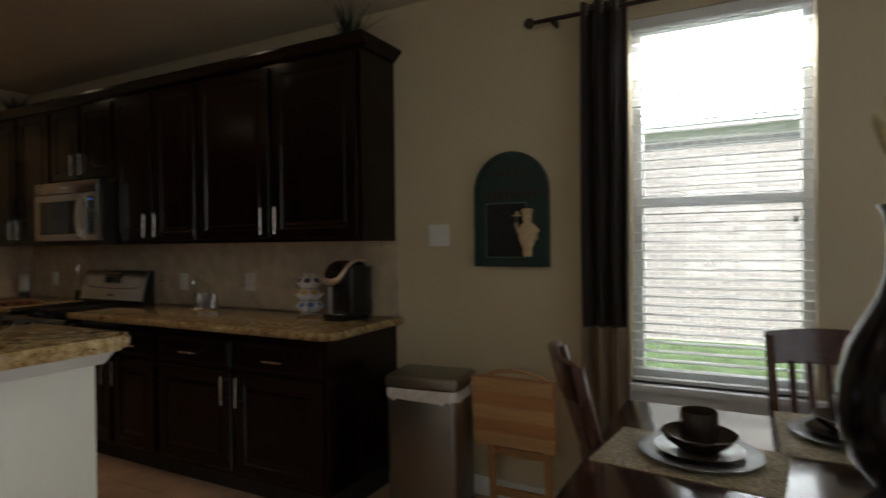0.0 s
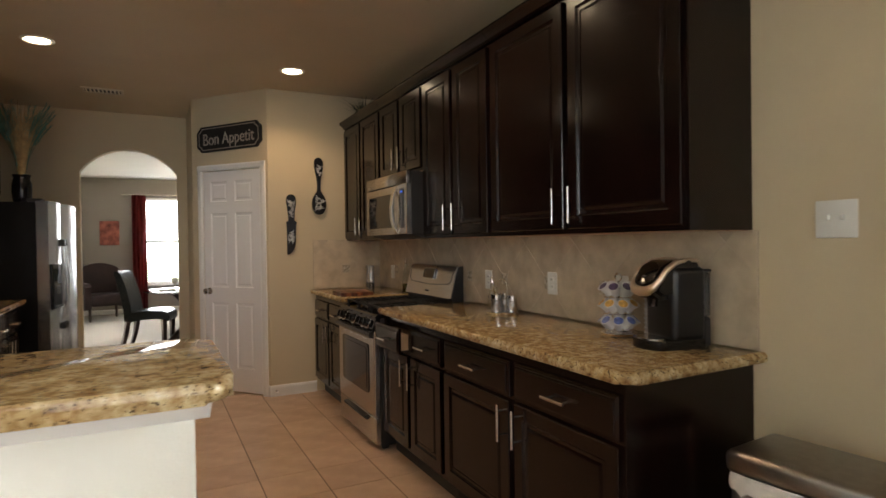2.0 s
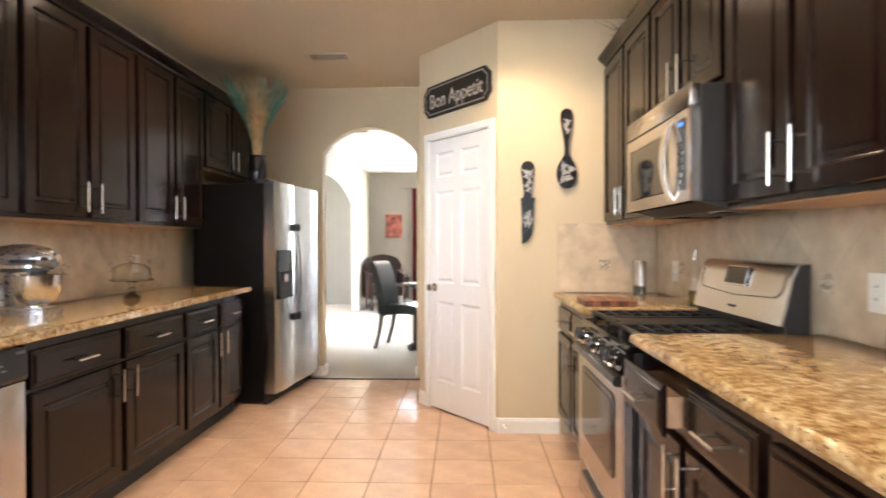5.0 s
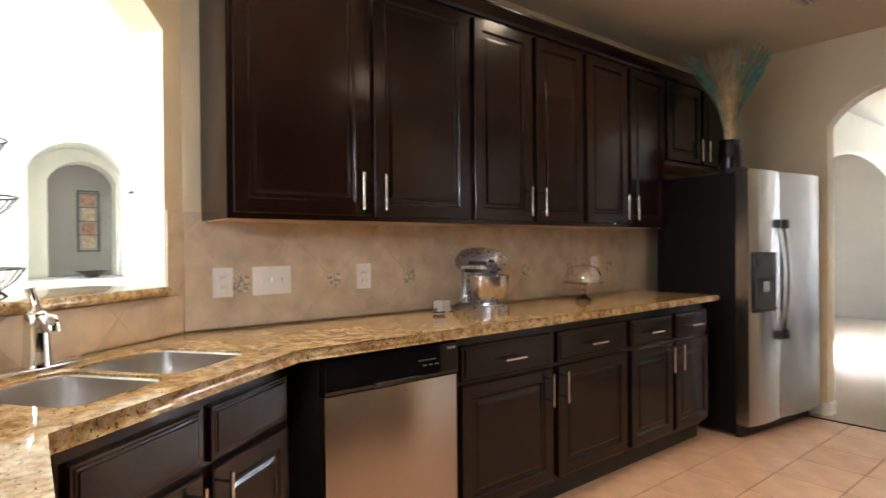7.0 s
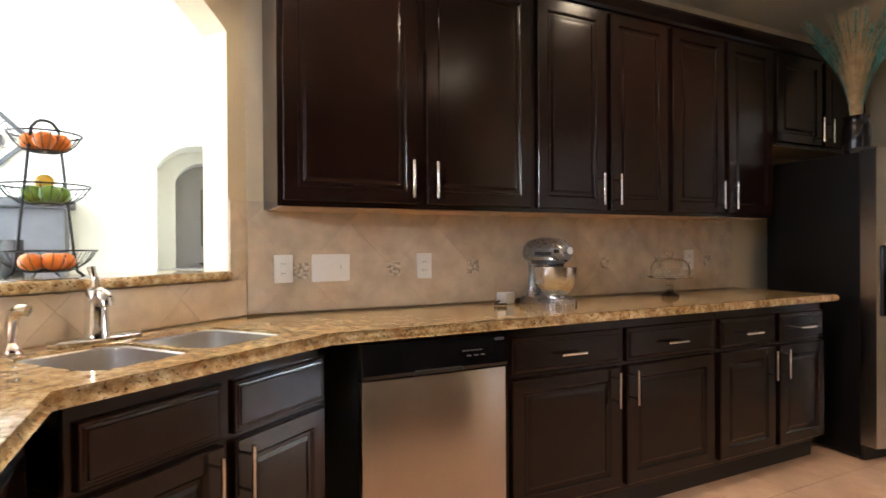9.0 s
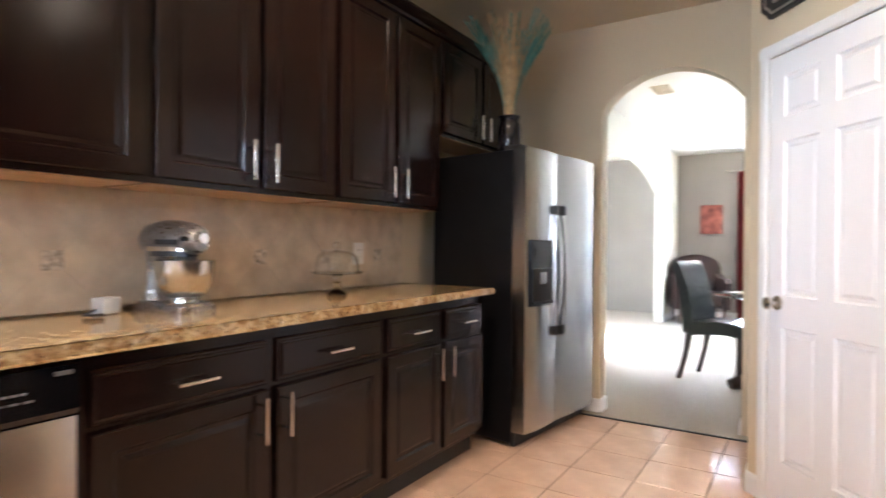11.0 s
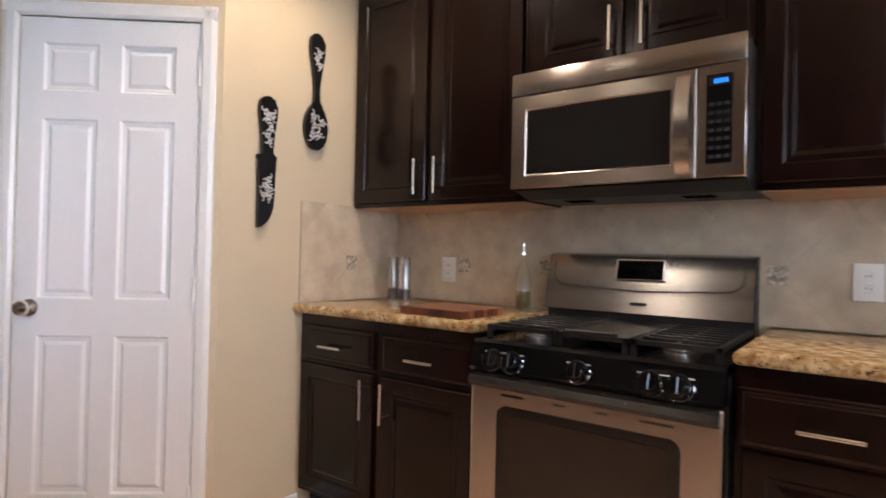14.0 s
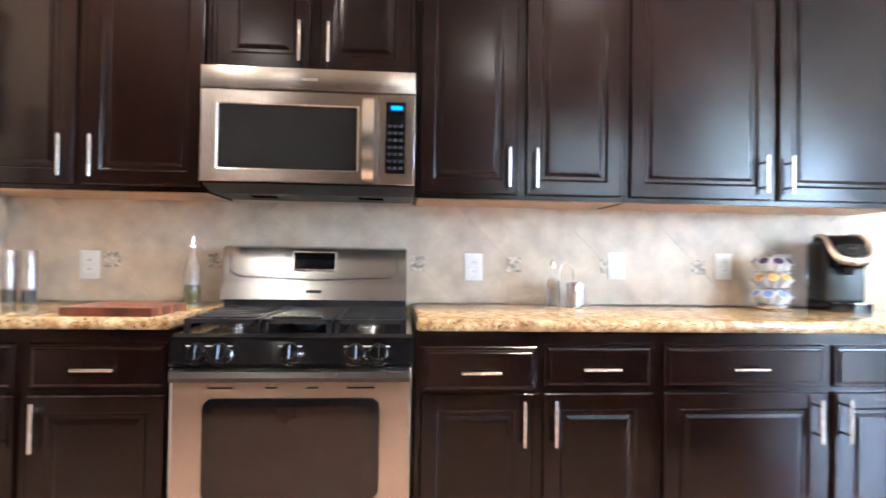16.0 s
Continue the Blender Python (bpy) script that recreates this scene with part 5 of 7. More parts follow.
def stand_mixer():
    s = thing("stand_mixer", "brushed silver stand mixer with a steel bowl", "mixer", pose(-3.36, -1.19, CT, 0, 0, 4) @ Matrix.Scale(0.90, 4))
    MIX = material("silver_enamel", (0.30, 0.29, 0.285), 0.28, 0.85, vary=0.04)
    # local x runs along the head to the bowl
    bm = prism(bmesh.new(), [(-0.13, -0.075), (-0.13, 0.075), (-0.02, 0.085), (0.10, 0.10), (0.17, 0.08), (0.19, 0.0), (0.17, -0.08), (0.10, -0.10), (-0.02, -0.085)], 0.0, 0.032)
    bmesh.ops.bevel(bm, geom=[e for e in bm.edges if e.verts[0].co.z > 0.03 and e.verts[1].co.z > 0.03], offset=0.012, segments=3, affect="EDGES")
    part("base", bm, MIX, s, smooth=True)
    bm = bmesh.new()
    rings = []
    for z, x0, x1, w in ((0.03, -0.125, -0.03, 0.06), (0.10, -0.115, -0.055, 0.045), (0.18, -0.115, -0.05, 0.045), (0.25, -0.125, -0.02, 0.055)):
        rings.append([bm.verts.new(((x0 + x1) / 2 + (x1 - x0) / 2 * math.cos(a), w * math.sin(a), z)) for a in [2 * math.pi * k / 18 for k in range(18)]])
    for a, b in zip(rings, rings[1:]):
        for k in range(18):
            bm.faces.new((a[k], a[(k + 1) % 18], b[(k + 1) % 18], b[k]))
    part("column", bm, MIX, s, smooth=True)
    bm = bmesh.new()
    rings = []
    for x, r, zc in ((-0.155, 0.02, 0.275), (-0.145, 0.05, 0.277), (-0.11, 0.066, 0.283), (-0.03, 0.075, 0.287), (0.06, 0.074, 0.287), (0.13, 0.066, 0.284), (0.17, 0.056, 0.282), (0.185, 0.042, 0.28)):
        rings.append([bm.verts.new((x, 0.92 * r * math.cos(a), zc + r * math.sin(a))) for a in [2 * math.pi * k / 20 for k in range(20)]])
    for a, b in zip(rings, rings[1:]):
        for k in range(20):
            bm.faces.new((a[k], a[(k + 1) % 20], b[(k + 1) % 20], b[k]))
    bm.faces.new(rings[0][::-1])
    bm.faces.new(rings[-1])
    head = part("head", bm, MIX, s, "silver enamel motor head", smooth=True)
    bm = tube(bmesh.new(), (0.180, 0, 0.288), (0.202, 0, 0.288), 0.020, 20)
    part("hub_cap", bm, CHROME, head, smooth=True)
    rim = [(0.172 * math.cos(a) * (1 if math.cos(a) > 0 else 0.78) + 0.002, 0.069 * math.sin(a)) for a in [2 * math.pi * k / 32 for k in range(32)]]
    part("trim_band", prism(bmesh.new(), rim, 0.236, 0.254), CHROME, head, "chrome band", smooth=True)
    part("lower_head", prism(bmesh.new(), [(x * 0.86, y * 0.86) for x, y in rim], 0.215, 0.236), KEYGREY, head, "dark underside", smooth=True)
    part("maker_plate", B(0.0, -0.074, 0.262, 0.13, -0.066, 0.282), KEYGREY, head)
    part("lock_knob", tube(bmesh.new(), (0.165, -0.075, 0.285), (0.165, -0.05, 0.285), 0.010, 12), BLACK, head, smooth=True)
    part("shaft_collar", lathe(bmesh.new(), [(0.035, 0.185), (0.045, 0.20), (0.045, 0.225)], 20, at=(0.09, 0, 0)), CHROME, s, smooth=True)
    bm = lathe(bmesh.new(), [(0.055, 0.033), (0.054, 0.042), (0.048, 0.048), (0.080, 0.066), (0.100, 0.100), (0.112, 0.150), (0.116, 0.198), (0.119, 0.200), (0.114, 0.197), (0.108, 0.148), (0.09, 0.08), (0.01, 0.06)], 32, at=(0.09, 0, 0))
    part("bowl", bm, POLISHED, s, "polished steel bowl", smooth=True)
    part("cord", path_tube(bmesh.new(), [(-0.13, 0.0, 0.03), (-0.17, 0.02, 0.01), (-0.21, 0.0, 0.006), (-0.20, -0.04, 0.006), (-0.16, -0.05, 0.006)], 0.004, 6), BLACKM, s, smooth=True)


stand_mixer()
cd = thing("cake_stand", "clear glass cake stand with a glass dome", "cake stand", pose(-3.32, -0.35, CT))
part("foot", lathe(bmesh.new(), [(0.050, 0.0), (0.046, 0.006), (0.020, 0.020), (0.014, 0.034), (0.024, 0.046), (0.013, 0.060), (0.020, 0.082), (0.034, 0.094)], 28), CLEAR, cd, "turned glass foot", smooth=True)
part("plate", lathe(bmesh.new(), [(0.03, 0.094), (0.118, 0.098), (0.128, 0.110), (0.124, 0.112), (0.114, 0.103), (0.02, 0.101)], 36), CLEAR, cd, "glass plate", smooth=True)
outer = [(0.106, 0.105), (0.106, 0.150), (0.098, 0.178), (0.080, 0.196), (0.050, 0.206), (0.018, 0.210)]
dome = part("dome", lathe(bmesh.new(), outer + [(r - 0.0035, z - 0.003) for r, z in outer[::-1]], 36, close=False), CLEAR, cd, "glass dome", smooth=True)
part("knob", lathe(bmesh.new(), [(0.012, 0.209), (0.010, 0.218), (0.021, 0.230), (0.021, 0.242), (0.010, 0.252)], 20), CLEAR, dome, "glass knob", smooth=True)

# ---- vase of dried grasses on the fridge, greenery on the cabinets ----
TEAL = material("teal_dyed_grass", (0.11, 0.31, 0.28), 0.85, vary=0.3, scale=20)
STRAW = material("dried_straw", (0.45, 0.33, 0.17), 0.85, vary=0.3, scale=20)
VASE = material("dark_glazed_vase", (0.012, 0.010, 0.013), 0.16, vary=0.3, bump=0.08, bump_scale=40)


def blade(bm, base, d, length, bend, w):
    """One flat grass blade, curving over as it rises."""
    side = Vector((-d.y, d.x, 0)) * w
    prev = None
    for k in range(6):
        t = k / 5
        c = Vector(base) + Vector((d.x, d.y, 0)) * (bend * t * t * length) + Vector((0, 0, length * t * (1 - 0.25 * bend * t)))
        wd = 1 - 0.85 * t
        a, b = bm.verts.new(c + side * wd), bm.verts.new(c - side * wd)
        if prev:
            bm.faces.new((prev[0], prev[1], b, a))
        prev = (a, b)


def plume(bm, base, d, length, bend, rng):
    """A feathery stem: a thin stalk with many short barbs near its tip."""
    pts = [Vector(base) + Vector((d.x, d.y, 0)) * (bend * (k / 8) ** 2 * length) + Vector((0, 0, length * k / 8)) for k in range(9)]
    path_tube(bm, pts, 0.0014, 4)
    for k in range(70):
        t = 0.60 + 0.40 * k / 70
        c = pts[0] + Vector((d.x, d.y, 0)) * (bend * t * t * length) + Vector((0, 0, length * t))
        a = rng.uniform(0, 6.28)
        o = Vector((math.cos(a), math.sin(a), 0.9)) * 0.075 * (1.25 - t)
        s = Vector((-math.sin(a), math.cos(a), 0)) * 0.0032
        bm.faces.new([bm.verts.new(c + s), bm.verts.new(c - s), bm.verts.new(c + o)])


def dried_grass_vase(m, h, r, label, reach, seed, tealn, strawn, length):
    rng = random.Random(seed)
    v = thing("vase", label, "vase", m)
    prof = [(0.78, 0.0), (0.86, 0.03), (0.95, 0.20), (1.0, 0.45), (0.97, 0.70), (0.86, 0.82), (0.80, 0.87), (0.86, 0.93), (0.92, 1.0), (0.82, 0.985)] if h < 0.5 else [(0.5, 0.0), (0.62, 0.02), (0.85, 0.1), (0.97, 0.2), (1.0, 0.3), (0.97, 0.4), (0.88, 0.5), (0.72, 0.6), (0.57, 0.68), (0.49, 0.76), (0.46, 0.88), (0.50, 0.96), (0.56, 1.0), (0.5, 0.99)]
    part("pot", lathe(bmesh.new(), [(r * a, h * b) for a, b in prof], 36), VASE, v, "dark glazed pot", smooth=True)
    for name, mat, count in (("teal_plume", TEAL, tealn), ("straw_grass", STRAW, strawn)):
        bm = bmesh.new()
        for k in range(count):
            a = rng.uniform(0, 6.28)
            if name == "teal_plume":
                a = radians(22 if k % 5 < 3 else 202) + rng.gauss(0, 0.95)
            d = Vector((math.cos(a), math.sin(a), 0))
            base = (d.x * r * (0.4 if h < 0.5 else 0.12), d.y * r * (0.4 if h < 0.5 else 0.12), h * 0.9)
            if name == "teal_plume":
                plume(bm, base, d, length * rng.uniform(0.72, 1.0), reach * rng.uniform(0.2, 1.0), rng)
            else:
                blade(bm, base, d, length * rng.uniform(0.7, 1.05), reach * rng.uniform(0.1, 0.8), 0.004)
        tagged(part(name, bm, mat, v), kind="stuff")
    return v


dried_grass_vase(pose(-2.95, 0.79, 1.706), 0.24, 0.074, "glossy dark vase of teal and straw dried grasses on the fridge", 0.46, 4, 60, 420, 0.64)
LEAF = material("dark_green_leaf", (0.014, 0.022, 0.011), 0.6, vary=0.4, scale=20)
POT = material("dark_clay_pot", (0.03, 0.022, 0.018), 0.6, vary=0.3)


def spiky_plant(m, seed):
    rng = random.Random(seed)
    v = thing("potted_plant", "spiky dark green plant in a low pot on the cabinets", "plant", m, "cabinet-top plants")
    part("pot", lathe(bmesh.new(), [(0.05, 0.0), (0.075, 0.05), (0.08, 0.075), (0.07, 0.072)], 20), POT, v, smooth=True)
    bm = bmesh.new()
    for k in range(120):
        a = rng.uniform(0, 6.28)
        d = Vector((math.cos(a), math.sin(a), 0))
        blade(bm, (d.x * 0.04, d.y * 0.04, 0.06), d, rng.uniform(0.10, 0.24), rng.uniform(0.2, 1.0), 0.006)
    tagged(part("leaves", bm, LEAF, v), kind="stuff")


spiky_plant(pose(-0.19, -3.68, 2.386), 1)
spiky_plant(pose(-0.19, -0.14, 2.386), 2)

# ---- bar things ----
CANDLE = material("red_candle_wax", (0.55, 0.012, 0.03), 0.25, vary=0.1)
RGLASS = material("red_glass", (0.85, 0.05, 0.10), 0.04, vary=0.0, alpha_trans=0.8)
ca = thing("jar_candle", "red jar candle with a silver lid and white label", "candle", pose(-2.272, -3.945, BARZ))
part("jar", lathe(bmesh.new(), [(0.052, 0.0), (0.056, 0.006), (0.056, 0.092), (0.052, 0.098)], 28, close=True), RGLASS, ca, "clear red glass", smooth=True)
part("wax", lathe(bmesh.new(), [(0.048, 0.006), (0.051, 0.01), (0.051, 0.07)], 28), CANDLE, ca, "red wax", smooth=True)
part("lid", lathe(bmesh.new(), [(0.058, 0.098), (0.058, 0.112), (0.054, 0.116), (0.01, 0.117)], 28), CHROME, ca, "shiny silver lid", smooth=True)
bm = bmesh.new()
rows_ = [[bm.verts.new((0.0572 * math.cos(a), 0.0572 * math.sin(a), z)) for a in [radians(-88 + 8 * k) for k in range(9)]] for z in (0.02, 0.085)]
for k in range(8):
    bm.faces.new((rows_[0][k], rows_[0][k + 1], rows_[1][k + 1], rows_[1][k]))
lb = part("label_sticker", bm, PLASTIC, ca, "white paper label")
for z in (0.035, 0.05, 0.06):
    bm = bmesh.new()
    rr = [[bm.verts.new((0.0576 * math.cos(a), 0.0576 * math.sin(a), z + dz)) for a in [radians(-75 + 8 * k) for k in range(6)]] for dz in (0, 0.004)]
    for k in range(5):
        bm.faces.new((rr[0][k], rr[0][k + 1], rr[1][k + 1], rr[1][k]))
    part("print_bar", bm, KEYGREY, lb)

WIRE = material("black_wire", (0.015, 0.015, 0.016), 0.4, vary=0.1)
ORANGE = material("orange_peel", (0.80, 0.22, 0.02), 0.42, vary=0.12, scale=25, bump=0.5, bump_scale=160)
LIME = material("green_apple_skin", (0.16, 0.30, 0.05), 0.35, vary=0.2, scale=15)
LEMON = material("yellow_pear_skin", (0.75, 0.48, 0.06), 0.4, vary=0.15, scale=15)


def fruit_stand():
    c0 = on_diag(0.70, -0.17, BARZ)
    fs = thing("fruit_stand", "three-tier black wire fruit stand on the bar", "fruit stand", Matrix.Translation(c0) @ wall_frame((0, 0), tuple(qd.to_2d()), tuple(qn.to_2d())) @ Matrix.Diagonal((0.82, 0.82, 0.795, 1)))
    # two uprights leaning together to an arched handle
    pts = [(-0.15, 0, 0.0), (-0.135, 0, 0.012), (-0.115, 0, 0.05), (-0.085, 0, 0.30), (-0.055, 0, 0.58), (-0.045, 0, 0.615), (-0.02, 0, 0.64), (0.02, 0, 0.64), (0.045, 0, 0.615), (0.055, 0, 0.58), (0.085, 0, 0.30), (0.115, 0, 0.05), (0.135, 0, 0.012), (0.15, 0, 0.0)]
    part("upright", path_tube(bmesh.new(), curve_through(pts, 4), 0.006, 8), WIRE, fs, smooth=True)
    for y in (-0.09, 0.09):
        part("foot", path_tube(bmesh.new(), [(0, 0, 0.035), (0, y * 0.6, 0.03), (0, y, 0.004)], 0.005, 6), WIRE, fs, smooth=True)
    for zc, ra, dep in ((0.11, 0.175, 0.085), (0.375, 0.155, 0.075), (0.585, 0.125, 0.07)):
        part("rim", path_tube(bmesh.new(), [(ra * math.cos(a), ra * math.sin(a), zc) for a in [2 * math.pi * k / 36 for k in range(37)]], 0.0035, 6), WIRE, fs, smooth=True)
        part("base_ring", path_tube(bmesh.new(), [(ra * 0.42 * math.cos(a), ra * 0.42 * math.sin(a), zc - dep) for a in [2 * math.pi * k / 24 for k in range(25)]], 0.003, 6), WIRE, fs, smooth=True)
        for k in range(26):
            a = 2 * math.pi * k / 26
            u, v = math.cos(a), math.sin(a)
            part("wire", path_tube(bmesh.new(), [(ra * u, ra * v, zc), (ra * 0.82 * u, ra * 0.82 * v, zc - dep * 0.55), (ra * 0.6 * u, ra * 0.6 * v, zc - dep * 0.9), (ra * 0.42 * u, ra * 0.42 * v, zc - dep), (0, 0, zc - dep)], 0.0016, 4), WIRE, fs)
    return fs


fs = fruit_stand()


def fruit(name, label, cat, mat, p, r, grp):
    bm = bmesh.new()
    bmesh.ops.create_uvsphere(bm, u_segments=18, v_segments=12, radius=r)
    for v in bm.verts:
        v.co.z *= 0.9
        if abs(v.co.x) + abs(v.co.y) < r * 0.3:
            v.co.z *= 0.86
    ob = part(name, bm, mat, None, smooth=True, m=fs.matrix_basis @ pose(*p))
    return tagged(ob, label, cat, grp)


for zc, names in ((0.11, "ooooo"), (0.375, "aaaa"), (0.585, "oooo")):
    dep = {0.11: 0.085, 0.375: 0.075, 0.585: 0.07}[zc]
    n = len(names)
    for k, ch in enumerate(names):
        a = 2 * math.pi * k / n + zc * 9
        rr = 0.040
        rad = (0.062 if n > 4 else 0.048) if n > 3 else 0.04
        spec_ = {"o": ("orange_fruit", "ripe orange resting in a wire basket", "orange", ORANGE), "a": ("green_apple", "green apple resting in a wire basket", "apple", LIME), "p": ("yellow_pear", "yellow pear resting in a wire basket", "pear", LEMON)}[ch]
        fruit(spec_[0], spec_[1], spec_[2], spec_[3], (rad * math.cos(a), rad * math.sin(a), zc - dep + 0.040), rr, "fruit in the stand")
    if "a" in names:
        fruit("yellow_pear", "yellow pear resting on the apples", "pear", LEMON, (0.005, -0.004, zc - dep + 0.092), 0.034, "fruit in the stand")

ADAPT = material("grey_plastic", (0.40, 0.41, 0.43), 0.35, vary=0.05)
wb = thing("power_adapter", "small grey power adapter box with a black cord", "adapter", pose(-3.40, -1.40, CT, 0, 0, 15))
part("case", B(-0.03, -0.035, 0.0, 0.03, 0.035, 0.055, bev=0.006, seg=2), ADAPT, wb, smooth=True)
part("cord", path_tube(bmesh.new(), [(-0.01, -0.03, 0.015), (0.0, -0.07, 0.008), (0.02, -0.10, 0.006), (0.05, -0.09, 0.006), (0.06, -0.06, 0.006)], 0.005, 6), BLACKM, wb, smooth=True)


# ---- breakfast window ----
def window_unit(name, m, w, z0, z1, label, mid=True, pane_depth=0.09):
    """A double-hung window in its opening. Local x across, y outwards."""
    win = tagged(thing(name, label, "window", m), kind="structure")
    for nm, a in (("left", (0, z0, 0.045, z1)), ("right", (w - 0.045, z0, w, z1)), ("top", (0.045, z1 - 0.045, w - 0.045, z1)), ("bottom", (0.045, z0, w - 0.045, z0 + 0.045))):
        part("window_frame", B(a[0], pane_depth - 0.02, a[1], a[2], pane_depth + 0.04, a[3]), TRIM, win)
    if mid:
        zm = (z0 + z1) / 2 - 0.03
        part("meeting_rail", B(0.045, pane_depth - 0.015, zm, w - 0.045, pane_depth + 0.03, zm + 0.045), TRIM, win)
        panes = [(z0 + 0.045, zm), (zm + 0.045, z1 - 0.045)]
    else:
        panes = [(z0 + 0.045, z1 - 0.045)]
    for a, b in panes:
        g = part("pane", B(0.045, pane_depth + 0.004, a, w - 0.045, pane_depth + 0.010, b), GLASS, win, "clear window pane")
        g.visible_shadow = False
    return win


def blind(m, w, z0, z1, pitch, tilt, label, grp="window blinds", bottom=None):
    b = thing("window_blind", label, "blind", m, grp)
    part("headrail", B(0.004, 0.0, z1 - 0.05, w - 0.004, 0.05, z1 - 0.002, bev=0.004), BLINDW, b)
    bm = prism(bmesh.new(), [(-0.024, -0.0012), (0.0, 0.0018), (0.024, -0.0012), (0.024, 0.0008), (0.0, 0.0038), (-0.024, 0.0008)], 0.006, w - 0.006, "x")
    first = part("slat", bm, BLINDW, b, m=pose(0, 0.027, z1 - 0.07, tilt, 0, 0))
    z = z1 - 0.07 - pitch
    while z > z0 + 0.03:
        s = new("slat", first.data)
        s.parent, s.matrix_basis = b, pose(0, 0.027, z, tilt, 0, 0)
        z -= pitch
    part("bottom_rail", B(0.005, 0.008, z0 + 0.004, w - 0.005, 0.046, z0 + 0.022, bev=0.003), BLINDW, b)
    for cx in (0.12, w - 0.12):
        part("cord", tube(bmesh.new(), (cx, 0.003, z0 + 0.01), (cx, 0.003, z1 - 0.05), 0.0012, 5), BLINDW, b)
    return b


WW = WIN[1] - WIN[0]
window_unit("window_1", right(0.02, WIN[1]), WW, WIN[2], WIN[3], "white double-hung breakfast window")
blind(right(0.012, WIN[1]), WW, WIN[2], WIN[3], 0.043, 4, "open white slatted blind in the breakfast window")
sill = structure("sill_window", B(-0.045, WIN[0] - 0.05, WIN[2] - 0.03, 0.10, WIN[1] + 0.05, WIN[2]), TRIM, "white painted window sill", "sill")
structure("trim_sill", B(-0.016, WIN[0] - 0.03, WIN[2] - 0.11, 0.0, WIN[1] + 0.03, WIN[2] - 0.031), TRIM, "white apron under the window sill", "trim")
part("blind_clip", B(-0.004, -5.848, 1.405, 0.004, -5.832, 1.43), BLACKM, sill)
BROWNFAB = material("brown_curtain_fabric", (0.045, 0.032, 0.028), 0.7, vary=0.2, scale=14, bump=0.3, bump_scale=260, stretch=(1, 1, 0.2), sheen=0.2)
TANFAB = material("tan_curtain_fabric", (0.42, 0.32, 0.22), 0.8, vary=0.12, scale=14, bump=0.3, bump_scale=260, stretch=(1, 1, 0.2))
RODM = material("bronze_rod", (0.05, 0.032, 0.022), 0.35, 0.7, vary=0.2)


def drape(bm, x0, x1, z0, z1, folds, depth, flare=1.0):
    """A hanging cloth with rounded folds. Local x across, y out of the wall."""
    n = folds * 8
    rows = []
    for iz in range(7):
        t = iz / 6
        z = z1 + (z0 - z1) * t
        row = []
        for k in range(n + 1):
            u = k / n
            x = x0 + (x1 - x0) * ((u - 0.5) * (1 + (flare - 1) * t) + 0.5)
            y = -depth * (0.5 + 0.5 * math.sin(2 * math.pi * folds * u + 0.6 * math.sin(3 * t + u * 5)) * (0.75 + 0.25 * t))
            row.append(bm.verts.new((x, y, z)))
        rows.append(row)
    for a, b in zip(rows, rows[1:]):
        for k in range(n):
            bm.faces.new((a[k], a[k + 1], b[k + 1], b[k]))
    bmesh.ops.solidify(bm, geom=bm.faces[:], thickness=0.004)
    return bm


ct = thing("curtain", "brown and tan two-tone grommet curtain beside the window", "curtain", right(-0.045, -4.955))
part("upper_cloth", drape(bmesh.new(), 0, 0.215, 0.925, 2.47, 3, 0.07), BROWNFAB, ct, "dark brown cloth", smooth=True)
part("lower_cloth", drape(bmesh.new(), 0.0, 0.215, F + 0.02, 0.924, 3, 0.072, 1.1), TANFAB, ct, "tan cloth band", smooth=True)
for k in range(3):
    bm = path_tube(bmesh.new(), [(0.04 + 0.07 * k, -0.035 + 0.028 * math.cos(a), 2.425 + 0.028 * math.sin(a)) for a in [2 * math.pi * q / 16 for q in range(17)]], 0.005, 6)
    part("grommet", bm, NICKEL, ct, "silver grommet", smooth=True)
rd = thing("curtain_rod", "dark bronze curtain rod with ball finials", "curtain rod", right(-0.08, -4.70))
part("rod", tube(bmesh.new(), (0, 0, 2.425), (1.75, 0, 2.425), 0.011, 14), RODM, rd, smooth=True)
for x in (0.0, 1.75):
    part("finial", lathe(bmesh.new(), [(0.006, -0.028), (0.022, -0.016), (0.028, 0.0), (0.022, 0.016), (0.006, 0.028)], 16), RODM, rd, smooth=True, m=pose(x, 0, 2.425) @ pose(0, 0, 0, 0, 90, 0))
for x in (0.12, 1.6):
    part("bracket", B(x - 0.008, 0.0, 2.405, x + 0.008, 0.08, 2.43), RODM, rd)

# ---- chalkboard plaque ----
GREENP = material("dark_green_paint", (0.012, 0.035, 0.028), 0.5, vary=0.25, scale=15)
CHALK = material("chalkboard", (0.008, 0.008, 0.010), 0.7, vary=0.3)
SLATELINE = material("pale_green_line", (0.16, 0.24, 0.17), 0.6, vary=0.1)
MAROON = material("maroon_letters", (0.045, 0.025, 0.022), 0.6, vary=0.2)
COOK = material("cream_figure_paint", (0.62, 0.46, 0.26), 0.5, vary=0.15, scale=40)
cbm = right(-0.003, -4.366)
pl = thing("chalkboard_plaque", "dark green arched chalkboard plaque with a cream painted figure", "plaque", cbm)
o = arch_outline(0, 0.41, 1.60, 1.805, 1.205)
part("backboard", prism(bmesh.new(), o, -0.022, 0.0, "y"), GREENP, pl)
i = [(0.205 + (x - 0.205) * 0.90, 1.50 + (z - 1.50) * 0.915) for x, z in o]
bm = bmesh.new()
